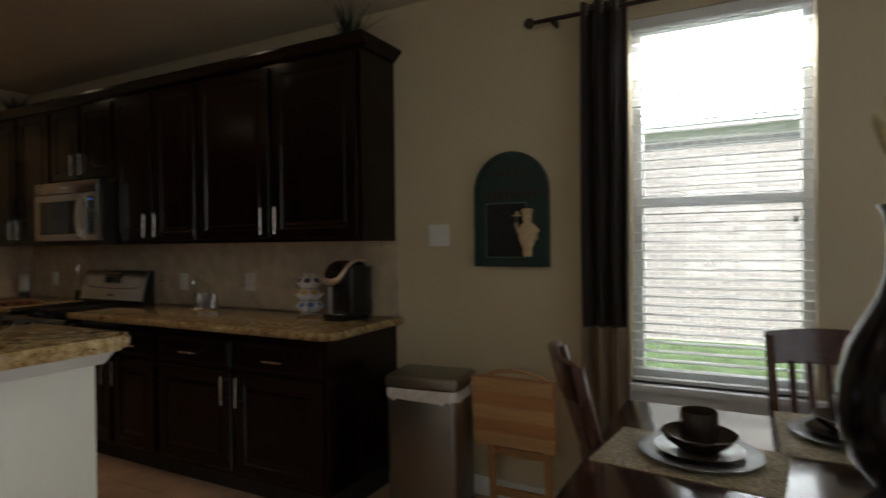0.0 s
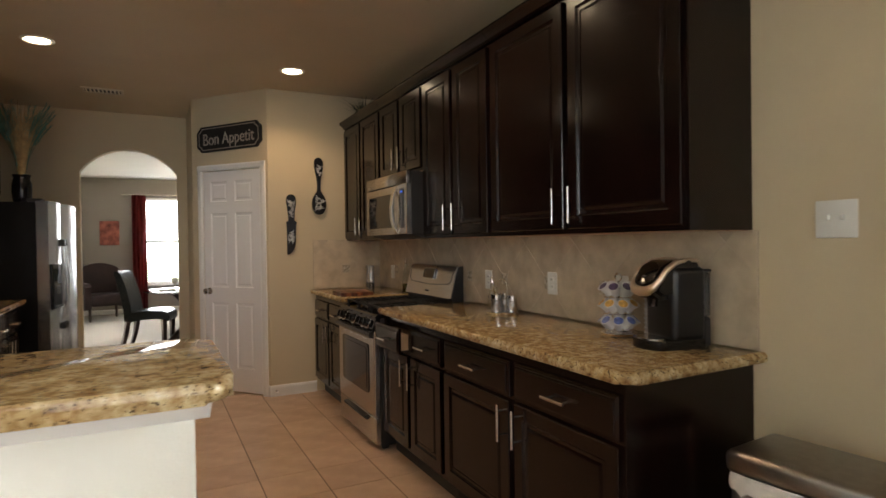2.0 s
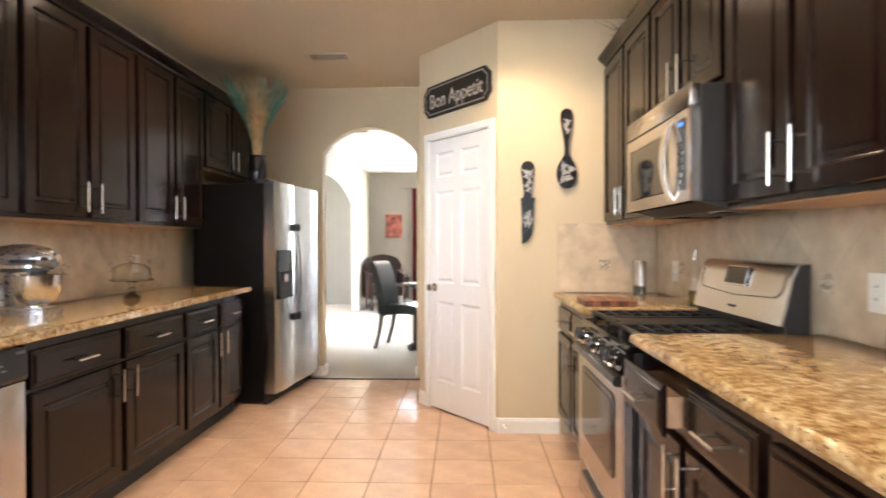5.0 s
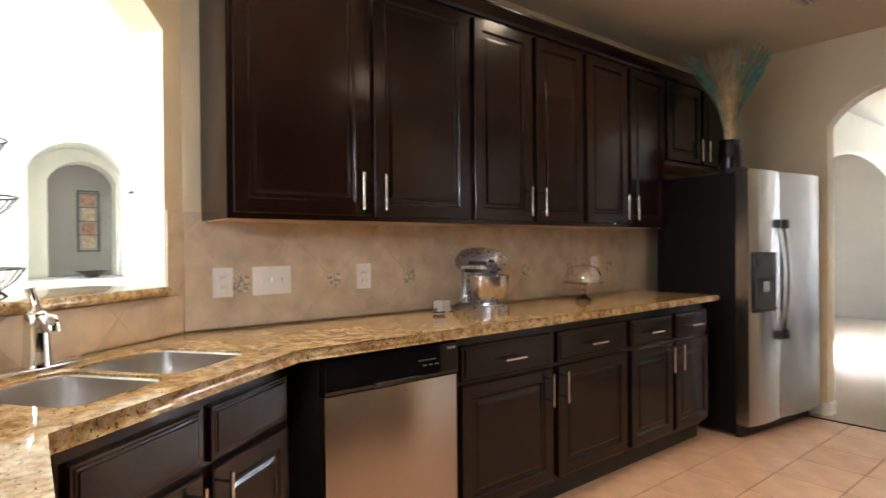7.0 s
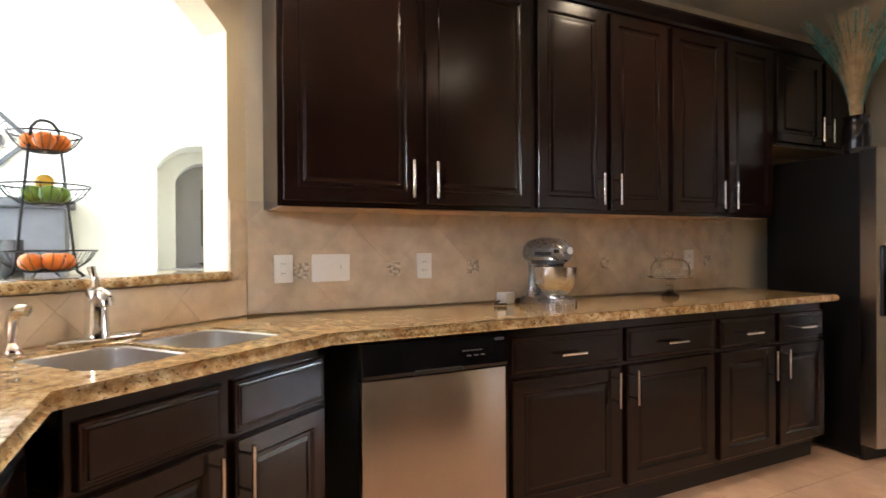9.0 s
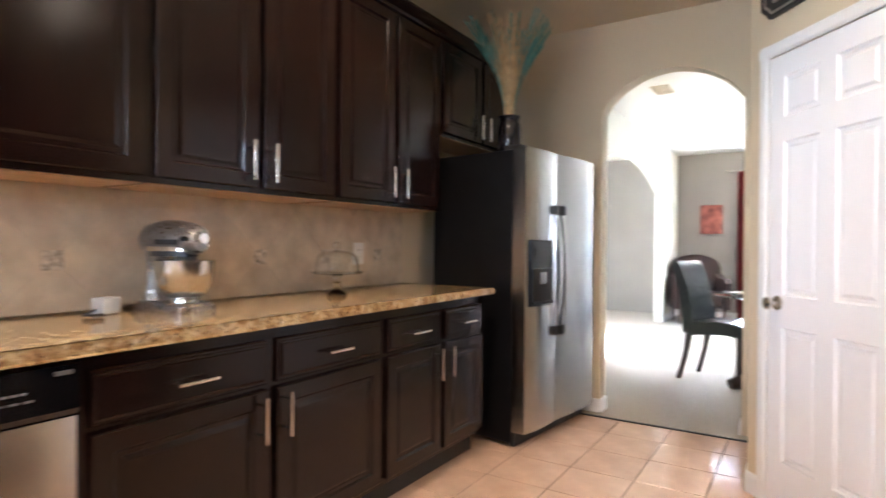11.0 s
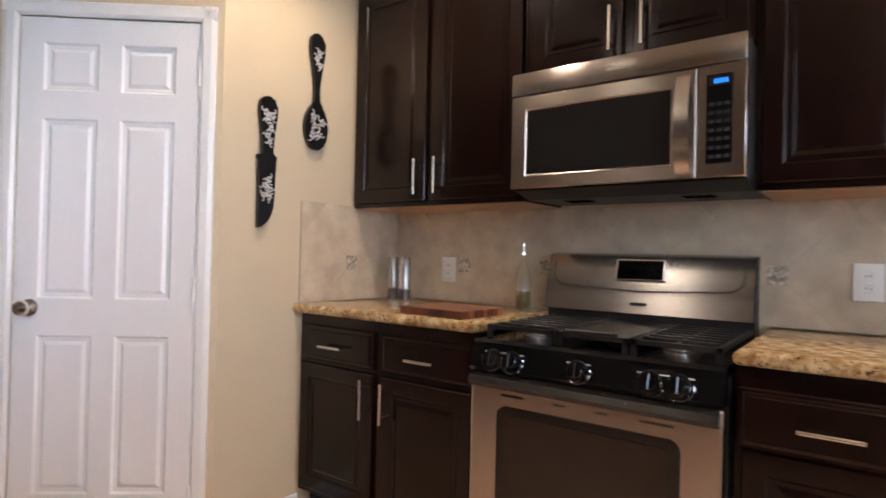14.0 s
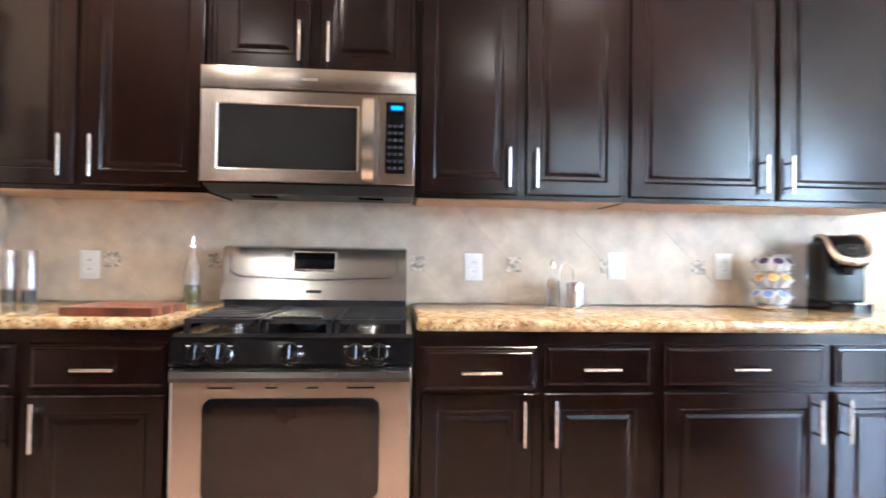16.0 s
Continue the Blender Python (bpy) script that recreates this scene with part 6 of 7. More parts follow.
vo = [[bm.verts.new((x, y, z)) for x, z in c] for c, y in ((o, -0.022), (o, -0.034), (i, -0.034), (i, -0.022))]
for a, b in zip(vo, vo[1:]):
    for k in range(len(o)):
        j = (k + 1) % len(o)
        bm.faces.new((a[k], a[j], b[j], b[k]))
part("rim", bm, GREENP, pl)
part("slate", B(0.068, -0.026, 1.255, 0.29, -0.022, 1.535), CHALK, pl, "black slate")
for a in ((0.066, 1.252, 0.292, 1.256), (0.066, 1.534, 0.292, 1.538), (0.065, 1.252, 0.069, 1.538), (0.289, 1.44, 0.293, 1.538)):
    part("slate_border", B(a[0], -0.0275, a[1], a[2], -0.0262, a[3]), SLATELINE, pl, "thin pale green line")
for k in range(9):
    part("letter_bar", B(0.06 + 0.034 * k, -0.028, 1.56, 0.082 + 0.034 * k, -0.022, 1.60), MAROON, pl)
for k in range(6):
    part("letter_bar", B(0.10 + 0.037 * k, -0.028, 1.67 + 0.012 * math.sin(math.pi * k / 5), 0.125 + 0.037 * k, -0.022, 1.70 + 0.012 * math.sin(math.pi * k / 5)), MAROON, pl)
bm = lathe(bmesh.new(), [(0.021, 0.0), (0.024, 0.012), (0.025, 0.045), (0.034, 0.060), (0.046, 0.090), (0.050, 0.118), (0.044, 0.150), (0.024, 0.172), (0.021, 0.182), (0.026, 0.195), (0.024, 0.208), (0.025, 0.212), (0.033, 0.236), (0.026, 0.246)], 18, at=(0.300, 0, 1.258))
path_tube(bm, [(0.275, 0, 1.415), (0.250, 0, 1.390), (0.240, 0, 1.425), (0.243, 0, 1.462)], [0.014, 0.014, 0.011, 0.008], 8)
path_tube(bm, [(0.325, 0, 1.418), (0.352, 0, 1.385), (0.350, 0, 1.345)], [0.014, 0.014, 0.011], 8)
box(bm, 0.222, -0.02, 1.466, 0.268, 0.02, 1.472)
lathe(bm, [(0.012, 1.472), (0.012, 1.480), (0.006, 1.492)], 12, at=(0.246, 0, 0))
bm.transform(Matrix.Translation((0, -0.036, 0)) @ Matrix.Diagonal((1, 0.4, 1, 1)))
part("painted_figure", bm, COOK, pl, "cream painted figure", smooth=True)

# ---- trash can ----
LINER = material("white_bin_liner", (0.70, 0.66, 0.65), 0.5, vary=0.1, scale=30, bump=0.6, bump_scale=40)
tc = thing("trash_can", "rectangular brushed-steel trash can with a white liner showing", "trash can", pose(-0.255, -4.21, 0, 0, 0, 6))
part("bin", B(-0.13, -0.19, F + 0.02, 0.14, 0.19, 0.575, bev=0.03, seg=3), CANSTEEL, tc, "brushed steel bin", smooth=True)
part("base", B(-0.132, -0.192, F, 0.142, 0.192, F + 0.03, bev=0.012), BLACKM, tc)
bm = bmesh.new()
rng = random.Random(3)
rr = []
for zz, g in ((0.605, 0.006), (0.59, 0.012), (0.57, 0.014), (0.55, 0.012)):
    rr.append([bm.verts.new((0.005 + (0.135 + g) * math.copysign(abs(math.cos(a)) ** 0.3, math.cos(a)), (0.19 + g) * math.copysign(abs(math.sin(a)) ** 0.3, math.sin(a)), zz + (rng.uniform(-0.012, 0.012) if zz < 0.56 else 0))) for a in [2 * math.pi * (k + 0.5) / 48 for k in range(48)]])
for a, b in zip(rr, rr[1:]):
    for k in range(48):
        bm.faces.new((a[k], a[(k + 1) % 48], b[(k + 1) % 48], b[k]))
part("liner", bm, LINER, tc, "crumpled white liner", smooth=True)
part("lid", B(-0.14, -0.198, 0.602, 0.148, 0.198, 0.672, bev=0.022, seg=3), CANSTEEL, tc, "steel lid, darkened for the dark room it reflects", smooth=True)

# ---- stacked folding tray tables ----
OAK = material("honey_oak", (0.50, 0.26, 0.11), 0.42, vary=0.14, scale=5, stretch=(6, 1.2, 6), bump=0.1)
PLANKS = [material("honey_plank", (0.52, 0.25, 0.10), 0.38, vary=0.12, scale=5, stretch=(1.2, 6, 9), random=0.12), material("pale_plank", (0.62, 0.36, 0.17), 0.38, vary=0.12, scale=5, stretch=(1.2, 6, 9), random=0.12)]
tt = thing("folding_tray_table", "honey-coloured wooden folding tray table leaning on the wall", "tray table", right(-0.10, -4.42) @ pose(0, 0, F, 6, 0, 0))
for k in range(2):
    y = -0.03 * k
    top_ = part("tabletop", B(0.0, -0.016 + y, 0.35, 0.43, y, 0.70, bev=0.005, seg=2), OAK, tt, smooth=True)
    for q in range(5):
        part("plank", B(0.003, -0.0185 + y, 0.352 + 0.0695 * q, 0.427, -0.0155 + y, 0.4205 + 0.0695 * q, bev=0.001), PLANKS[(q + k) % 2], top_)
    if k == 0:
        part("carry_handle", path_tube(bmesh.new(), [(0.08, -0.009, 0.70), (0.13, -0.009, 0.722), (0.20, -0.009, 0.733), (0.27, -0.009, 0.731), (0.34, -0.009, 0.718), (0.38, -0.009, 0.70)], 0.009, 8), OAK, tt, smooth=True)
for x in (0.05, 0.35):
    part("leg", B(x, 0.004, 0.0, x + 0.035, 0.026, 0.36, bev=0.003), OAK, tt)
part("stretcher", B(0.086, 0.006, 0.06, 0.349, 0.022, 0.10), OAK, tt)
part("stretcher", B(0.086, 0.006, 0.28, 0.349, 0.022, 0.32), OAK, tt)

# ---- breakfast table, chairs and place settings ----
TZ = 0.72
TABLEW = material("dark_cherry_table", (0.045, 0.018, 0.012), 0.16, vary=0.3, scale=4, stretch=(6, 0.8, 1), coat=0.5)
CHERRY = material("cherry_chair", (0.075, 0.024, 0.015), 0.26, vary=0.3, scale=6, stretch=(5, 5, 0.7), coat=0.4)
tb = thing("breakfast_table", "dark cherry rectangular breakfast table", "table", pose(-1.17, -6.02, 0))
part("tabletop", B(-0.62, -0.78, TZ - 0.03, 0.62, 0.78, TZ, bev=0.008, seg=2), TABLEW, tb, smooth=True)
part("apron", B(-0.55, -0.71, TZ - 0.11, 0.55, 0.71, TZ - 0.031), TABLEW, tb)
for sx in (-1, 1):
    for sy in (-1, 1):
        part("leg", tube(bmesh.new(), (sx * 0.53, sy * 0.69, F), (sx * 0.53, sy * 0.69, TZ - 0.11), 0.028, 4, 0.042), TABLEW, tb)


def side_chair(m):
    c = thing("dining_chair", "cherry-stained slat-back wooden chair at the breakfast table", "chair", m, "breakfast chairs")
    # local -y is the front
    part("seat", B(-0.22, -0.22, 0.42, 0.22, 0.20, 0.455, bev=0.014, seg=3), CHERRY, c, smooth=True)
    for sx in (-1, 1):
        part("front_leg", tube(bmesh.new(), (sx * 0.19, -0.19, F), (sx * 0.19, -0.19, 0.42), 0.016, 8, 0.022), CHERRY, c, smooth=True)
        part("back_post", path_tube(bmesh.new(), [(sx * 0.19, 0.25, F), (sx * 0.195, 0.20, 0.22), (sx * 0.20, 0.18, 0.45), (sx * 0.205, 0.215, 0.70), (sx * 0.21, 0.275, 0.94)], [0.018, 0.02, 0.021, 0.019, 0.016], 8), CHERRY, c, smooth=True)
    bm = bmesh.new()
    rows = [[], [], [], []]
    for k in range(13):
        u = -1 + 2 * k / 12
        b = 0.045 * (1 - u * u)
        top = 0.955 + 0.012 * (1 - u * u)
        for row, (dy, z) in zip(rows, ((0.0, 0.83), (0.0, top), (0.022, top), (0.022, 0.83))):
            row.append(bm.verts.new((u * 0.225, 0.245 + b + dy + (z - 0.83) * 0.25, z)))
    for a, b in zip(rows, rows[1:] + rows[:1]):
        for k in range(12):
            bm.faces.new((a[k], a[k + 1], b[k + 1], b[k]))
    bm.faces.new([r[0] for r in rows])
    bm.faces.new([r[-1] for r in rows][::-1])
    part("top_rail", bm, CHERRY, c, smooth=True)
    for k in range(5):
        x = -0.13 + 0.065 * k
        bow = 0.045 * (1 - (x / 0.225) ** 2)
        part("slat", path_tube(bmesh.new(), [(x, 0.17, 0.455), (x, 0.195 + bow * 0.5, 0.60), (x, 0.25 + bow, 0.84)], 0.013, 6), CHERRY, c)
    part("lower_rail", B(-0.19, 0.17, 0.46, 0.19, 0.19, 0.49), CHERRY, c)
    for sx in (-1, 1):
        part("stretcher", tube(bmesh.new(), (sx * 0.19, -0.19, 0.16), (sx * 0.195, 0.21, 0.16), 0.010, 8), CHERRY, c, smooth=True)
    return c


ch = side_chair(pose(-0.80, -5.37, 0, 0, 0, 22))
copy_thing(ch, pose(-0.39, -5.98, 0, 0, 0, -82))
MATW = material("woven_placemat", (0.30, 0.24, 0.15), 0.85, vary=0.35, scale=120, bump=1.0, bump_scale=200, second=(0.42, 0.35, 0.24))
STONE = material("dark_bronze_stoneware", (0.05, 0.034, 0.025), 0.22, vary=0.4, scale=10)
SILVERP = material("pewter_charger", (0.11, 0.105, 0.10), 0.38, 0.4, vary=0.35, scale=25, bump=0.6, bump_scale=25)


def placemat(x, y, rz):
    pm = part("placemat", B(-0.165, -0.235, 0, 0.165, 0.235, 0.004), MATW, None, m=pose(x, y, TZ, 0, 0, rz))
    tagged(pm, "tan woven placemat on the breakfast table", "placemat", "placemats")


def dish(name, label, cat, prof, mat, x, y, z, grp):
    ob = part(name, lathe(bmesh.new(), prof, 36), mat, None, smooth=True, m=pose(x, y, z))
    return tagged(ob, label, cat, grp)


def setting(x, y):
    z = TZ + 0.004
    dish("charger_plate", "wide embossed pewter-coloured charger plate", "plate", [(0.08, 0.0), (0.10, 0.002), (0.155, 0.014), (0.165, 0.016), (0.155, 0.018), (0.10, 0.007), (0.01, 0.006)], SILVERP, x, y, z, "chargers")
    dish("dinner_plate", "dark bronze stoneware dinner plate", "plate", [(0.07, 0.0), (0.08, 0.002), (0.115, 0.014), (0.118, 0.017), (0.08, 0.008), (0.01, 0.007)], STONE, x, y, z + 0.008, "stoneware plates")
    dish("soup_bowl", "dark brown glazed stoneware bowl", "bowl", [(0.045, 0.0), (0.055, 0.004), (0.09, 0.03), (0.102, 0.048), (0.099, 0.049), (0.085, 0.032), (0.05, 0.010), (0.01, 0.008)], STONE, x, y, z + 0.017, "stoneware bowls")
    mg = thing("coffee_mug", "dark brown glazed stoneware mug in a bowl", "mug", pose(x, y, z + 0.027), "stoneware mugs")
    part("cup", lathe(bmesh.new(), [(0.036, 0.0), (0.044, 0.006), (0.049, 0.03), (0.050, 0.098), (0.048, 0.10), (0.046, 0.098), (0.044, 0.02), (0.01, 0.012)], 32), STONE, mg, smooth=True)
    part("cup_handle", path_tube(bmesh.new(), [(0.035 + 0.012, 0.0, 0.085), (0.075, 0, 0.085), (0.083, 0, 0.06), (0.075, 0, 0.03), (0.046, 0, 0.025)], 0.006, 8), STONE, mg, smooth=True)


placemat(-1.09, -5.51, -6)
setting(-1.07, -5.53)
placemat(-0.73, -5.90, 90)
setting(-0.72, -5.93)
bigv = dried_grass_vase(pose(-1.12, -6.04, TZ), 0.69, 0.20, "large dark floor-style vase of dried grasses on the table", 0.25, 9, 0, 18, 0.42)
for deg, out, top in ((100, 0.07, 0.84), (122, 0.11, 0.79), (140, 0.06, 0.90), (165, 0.09, 0.77), (60, 0.06, 0.93), (20, 0.09, 0.82), (250, 0.08, 0.86)):
    u, v = math.cos(radians(deg)), math.sin(radians(deg))
    part("cattail", path_tube(bmesh.new(), [(0.01 * u, 0.01 * v, 0.6), (out * 0.7 * u, out * 0.7 * v, top - 0.03), (out * u, out * v, top), (out * 1.1 * u, out * 1.1 * v, top + 0.03), (out * 1.3 * u, out * 1.3 * v, top + 0.08), (out * 1.4 * u, out * 1.4 * v, top + 0.105)], [0.002, 0.003, 0.008, 0.012, 0.010, 0.003], 8), STRAW, bigv, "straw cattail head", smooth=True)

# ---- dining room ----
window_unit("window_2", pose(DW[0], 8.0, 0), DW[1] - DW[0], DW[2], DW[3], "white dining room window")
blind(pose(DW[0], 8.005, 0), DW[1] - DW[0], DW[2], DW[3], 0.05, 25, "white slatted blind in the dining window")
structure("sill_dining", B(DW[0] - 0.05, 7.95, DW[2] - 0.03, DW[1] + 0.05, 8.06, DW[2]), TRIM, "white painted window sill", "sill")
dc = thing("curtain", "dark red pleated dining room curtain", "curtain", pose(-2.32, 7.95, 0), "red curtains")
part("cloth", drape(bmesh.new(), 0, 0.26, F + 0.02, 2.36, 4, 0.09), REDFAB, dc, smooth=True)
copy_thing(dc, pose(-0.84, 7.95, 0))
r2 = thing("curtain_rod", "thin dark curtain rod above the dining window", "curtain rod", pose(-2.5, 7.91, 0))
part("rod", tube(bmesh.new(), (0, 0, 2.37), (2.1, 0, 2.37), 0.010, 10), NICKEL, r2, smooth=True)
for x in (0.12, 1.98):
    part("bracket", B(x - 0.006, 0.0, 2.355, x + 0.006, 0.09, 2.375), NICKEL, r2)
ARTRED = material("red_canvas", (0.20, 0.045, 0.04), 0.7, vary=0.4, scale=9, second=(0.32, 0.10, 0.07))
ca_ = thing("canvas_picture", "unframed red and orange canvas picture", "picture", pose(-2.72, 7.998, 1.60))
part("canvas", B(-0.17, -0.035, -0.24, 0.17, 0.0, 0.24, bev=0.004), ARTRED, ca_)
dl = thing("dome_light", "lit frosted dome ceiling light", "ceiling light", pose(-1.2, 6.9, CEIL))
part("base", lathe(bmesh.new(), [(0.16, 0.0), (0.16, -0.03), (0.14, -0.035)], 28), NICKEL, dl, smooth=True)
part("dome", lathe(bmesh.new(), [(0.15, -0.035), (0.14, -0.08), (0.10, -0.115), (0.03, -0.13)], 28), GLOW, dl, "warm frosted dome", smooth=True)


def parsons_chair(m):
    c = thing("parsons_chair", "dark leather high-back dining chair with wooden legs", "chair", m, "dining room chairs")
    # local -y is the front
    bm = prism(bmesh.new(), [(-0.27, 0.365), (-0.275, 0.43), (-0.26, 0.47), (-0.20, 0.497), (-0.05, 0.507), (0.20, 0.485), (0.23, 0.46), (0.23, 0.36), (0.16, 0.385), (0.04, 0.405), (-0.12, 0.40), (-0.21, 0.385)], -0.235, 0.235, "x")
    bmesh.ops.bevel(bm, geom=[e for e in bm.edges if abs(e.verts[0].co.x - e.verts[1].co.x) < 1e-5], offset=0.015, segments=2, affect="EDGES")
    part("seat", bm, LEATHER, c, smooth=True)
    back = curve_through([(0.15, 0.40), (0.162, 0.55), (0.20, 0.75), (0.258, 0.93), (0.295, 1.0), (0.33, 1.012), (0.352, 0.99), (0.345, 0.95), (0.305, 0.82), (0.268, 0.64), (0.248, 0.50), (0.245, 0.38)], 3)
    bm = prism(bmesh.new(), back, -0.235, 0.235, "x")
    bmesh.ops.bevel(bm, geom=[e for e in bm.edges if abs(e.verts[0].co.x - e.verts[1].co.x) < 1e-5], offset=0.012, segments=2, affect="EDGES")
    part("backrest", bm, LEATHER, c, smooth=True)
    for sx in (-1, 1):
        part("front_leg", tube(bmesh.new(), (sx * 0.20, -0.21, F), (sx * 0.20, -0.21, 0.41), 0.026, 4, 0.040), DARKWOOD, c)
        part("back_leg", path_tube(bmesh.new(), [(sx * 0.20, 0.30, F), (sx * 0.20, 0.24, 0.20), (sx * 0.20, 0.205, 0.42)], [0.026, 0.032, 0.040], 4), DARKWOOD, c)
    return c


def on_floor(x, y, rz):
    return pose(x, y, 0.006, 0, 0, rz) @ Matrix.Translation((0, 0, F)) @ Matrix.Scale(1.0, 4) @ Matrix.Translation((0, 0, -F))


pc = parsons_chair(on_floor(-2.0, 3.11, 75))
copy_thing(pc, on_floor(-1.05, 4.35, -10))
copy_thing(pc, on_floor(-1.30, 2.35, 175))
BROWNLEATHER = material("brown_leather", (0.030, 0.014, 0.012), 0.38, vary=0.25, scale=9, bump=0.25, bump_scale=120)
ac = thing("armchair", "dark brown leather armchair by the far wall", "armchair", on_floor(-2.80, 7.15, 22))
part("seat", B(-0.29, -0.34, 0.24, 0.29, 0.24, 0.46, bev=0.05, seg=3), BROWNLEATHER, ac, smooth=True)
bm = prism(bmesh.new(), [(-0.36, 0.28), (0.36, 0.28)] + curve_through([(0.38, 0.82), (0.28, 0.95), (0.0, 1.02), (-0.28, 0.95), (-0.38, 0.82)], 4), 0.16, 0.30, "y")
part("backrest", bm, BROWNLEATHER, ac, smooth=True)
for sx in (-1, 1):
    bm = prism(bmesh.new(), [(-0.32, 0.20), (-0.34, 0.60), (-0.28, 0.66), (0.02, 0.665), (0.15, 0.72), (0.155, 0.20)], -0.05, 0.05, "x")
    part("arm", bm, BROWNLEATHER, ac, smooth=True, m=pose(sx * 0.345, 0, 0))
    for y in (-0.29, 0.24):
        part("leg", tube(bmesh.new(), (sx * 0.31, y, F), (sx * 0.31, y, 0.26), 0.018, 6, 0.03), DARKWOOD, ac)
tg = thing("glass_dining_table", "round glass dining table on a dark curved pedestal", "table", pose(-1.48, 3.15, 0.006))
part("glass_top", lathe(bmesh.new(), [(0.58, 0.72), (0.60, 0.724), (0.60, 0.732), (0.585, 0.736)], 48), GLASS, tg, "thick clear glass top", smooth=True)
for k in range(3):
    a = radians(221 + 120 * k)
    u, v = math.cos(a), math.sin(a)
    part("pedestal_leg", path_tube(bmesh.new(), [(0.56 * u, 0.56 * v, F + 0.044), (0.44 * u, 0.44 * v, F + 0.068), (0.22 * u, 0.22 * v, 0.18), (0.06 * u, 0.06 * v, 0.36), (0.12 * u, 0.12 * v, 0.56), (0.34 * u, 0.34 * v, 0.718)], [0.042, 0.060, 0.062, 0.058, 0.048, 0.03], 12), DARKWOOD, tg, smooth=True)
part("hub", lathe(bmesh.new(), [(0.07, 0.28), (0.09, 0.33), (0.09, 0.42), (0.06, 0.46)], 20), DARKWOOD, tg, smooth=True)
IVORY = material("ivory_ceramic", (0.70, 0.62, 0.48), 0.4, vary=0.08)
for x, y in ((-1.80, 3.05), (-1.35, 3.55)):
    tagged(part("dinner_plate", lathe(bmesh.new(), [(0.08, 0.0), (0.09, 0.002), (0.13, 0.014), (0.13, 0.017), (0.09, 0.008), (0.01, 0.007)], 30), IVORY, None, smooth=True, m=pose(x, y, 0.742)), "ivory plate on the glass table", "plate", "ivory plates")
gb = thing("goblet", "ivory footed goblet on the glass table", "goblet", pose(-1.70, 3.35, 0.742))
part("cup", lathe(bmesh.new(), [(0.035, 0.0), (0.03, 0.006), (0.008, 0.012), (0.008, 0.06), (0.03, 0.08), (0.04, 0.12), (0.035, 0.15), (0.03, 0.148)], 20), IVORY, gb, smooth=True)

# foyer window
window_unit("window_3", Matrix.Translation((-5.46, FW[0], 0)) @ pose(0, 0, 0, 0, 0, 90), FW[1] - FW[0], FW[2], FW[3], "tall white foyer window", mid=False, pane_depth=0.05)

# ---- living room ----
DARKFRAME = material("charcoal_frame", (0.07, 0.07, 0.075), 0.5, vary=0.2, scale=20)
BRONZE = material("bronze_fleur", (0.075, 0.06, 0.062), 0.4, 0.4, vary=0.3, scale=30)
GREYP = material("grey_mantel_paint", (0.10, 0.10, 0.108), 0.45, vary=0.1, scale=6)
wp = thing("fleur_plaque", "diamond-shaped charcoal framed fleur-de-lis wall plaque", "wall decor", pose(-6.998, -4.235, 2.12, 0, 0, 90))
R = 0.36
for k in range(4):
    a, b = [Vector((R * math.cos(radians(90 * q)), R * math.sin(radians(90 * q)))) for q in (k, k + 1)]
    i1, i2 = a * 0.87, b * 0.87
    part("frame_side", prism(bmesh.new(), [tuple(a), tuple(b), tuple(i2), tuple(i1)], -0.03, 0.0, "y"), DARKFRAME, wp)
half = [(0.0, -0.22), (0.02, -0.16), (0.06, -0.12), (0.03, -0.08), (0.035, -0.04), (0.10, -0.09), (0.15, -0.05), (0.15, 0.02), (0.11, 0.055), (0.07, 0.03), (0.095, -0.01), (0.06, -0.02), (0.04, 0.0), (0.065, 0.07), (0.05, 0.15), (0.0, 0.24)]
part("fleur", prism(bmesh.new(), half + [(-x, z) for x, z in half[-2:0:-1]], -0.035, -0.012, "y"), BRONZE, wp, "bronze fleur-de-lis")
for k in range(4):
    for s in (-1, 1):
        a = radians(45 + 90 * k)
        bm = bmesh.new()
        cx, cz = 0.19 * math.cos(a) + s * 0.045 * math.sin(a), 0.19 * math.sin(a) - s * 0.045 * math.cos(a)
        path_tube(bm, [(cx + 0.045 * (1 - q / 16) * math.cos(a + s * q * 0.55), -0.012, cz + 0.045 * (1 - q / 16) * math.sin(a + s * q * 0.55)) for q in range(14)], 0.004, 5)
        part("scroll", bm, BRONZE, wp)
fp = thing("fireplace", "dark grey fireplace surround with a mantel shelf and black glass front", "fireplace", pose(-6.998, -4.62, 0, 0, 0, 90))
part("surround", B(-1.0, -0.30, F, 1.0, 0.0, 1.52), GREYP, fp)
part("mantel_shelf", B(-1.05, -0.40, 1.521, 1.05, 0.0, 1.60, bev=0.012), GREYP, fp, "dark grey mantel shelf")
part("glass_front", B(-0.72, -0.312, 0.10, 0.72, -0.301, 1.26), DARKGLASS, fp, "black glass front")
structure("sill_niche", B(-7.699, NY0 - 0.04, NZ0 - 0.05, -6.96, NY1 + 0.04, NZ0 + 0.003), TRIM, "white niche sill", "sill")
na = thing("niche_art", "tall narrow panel of framed art tiles in the niche", "picture", pose(-7.695, -2.41, 1.51, 0, 0, 90))
ARTT = [material("art_tile_tan", (0.40, 0.32, 0.22), 0.6, vary=0.3, scale=25), material("art_tile_rust", (0.30, 0.16, 0.11), 0.6, vary=0.4, scale=25)]
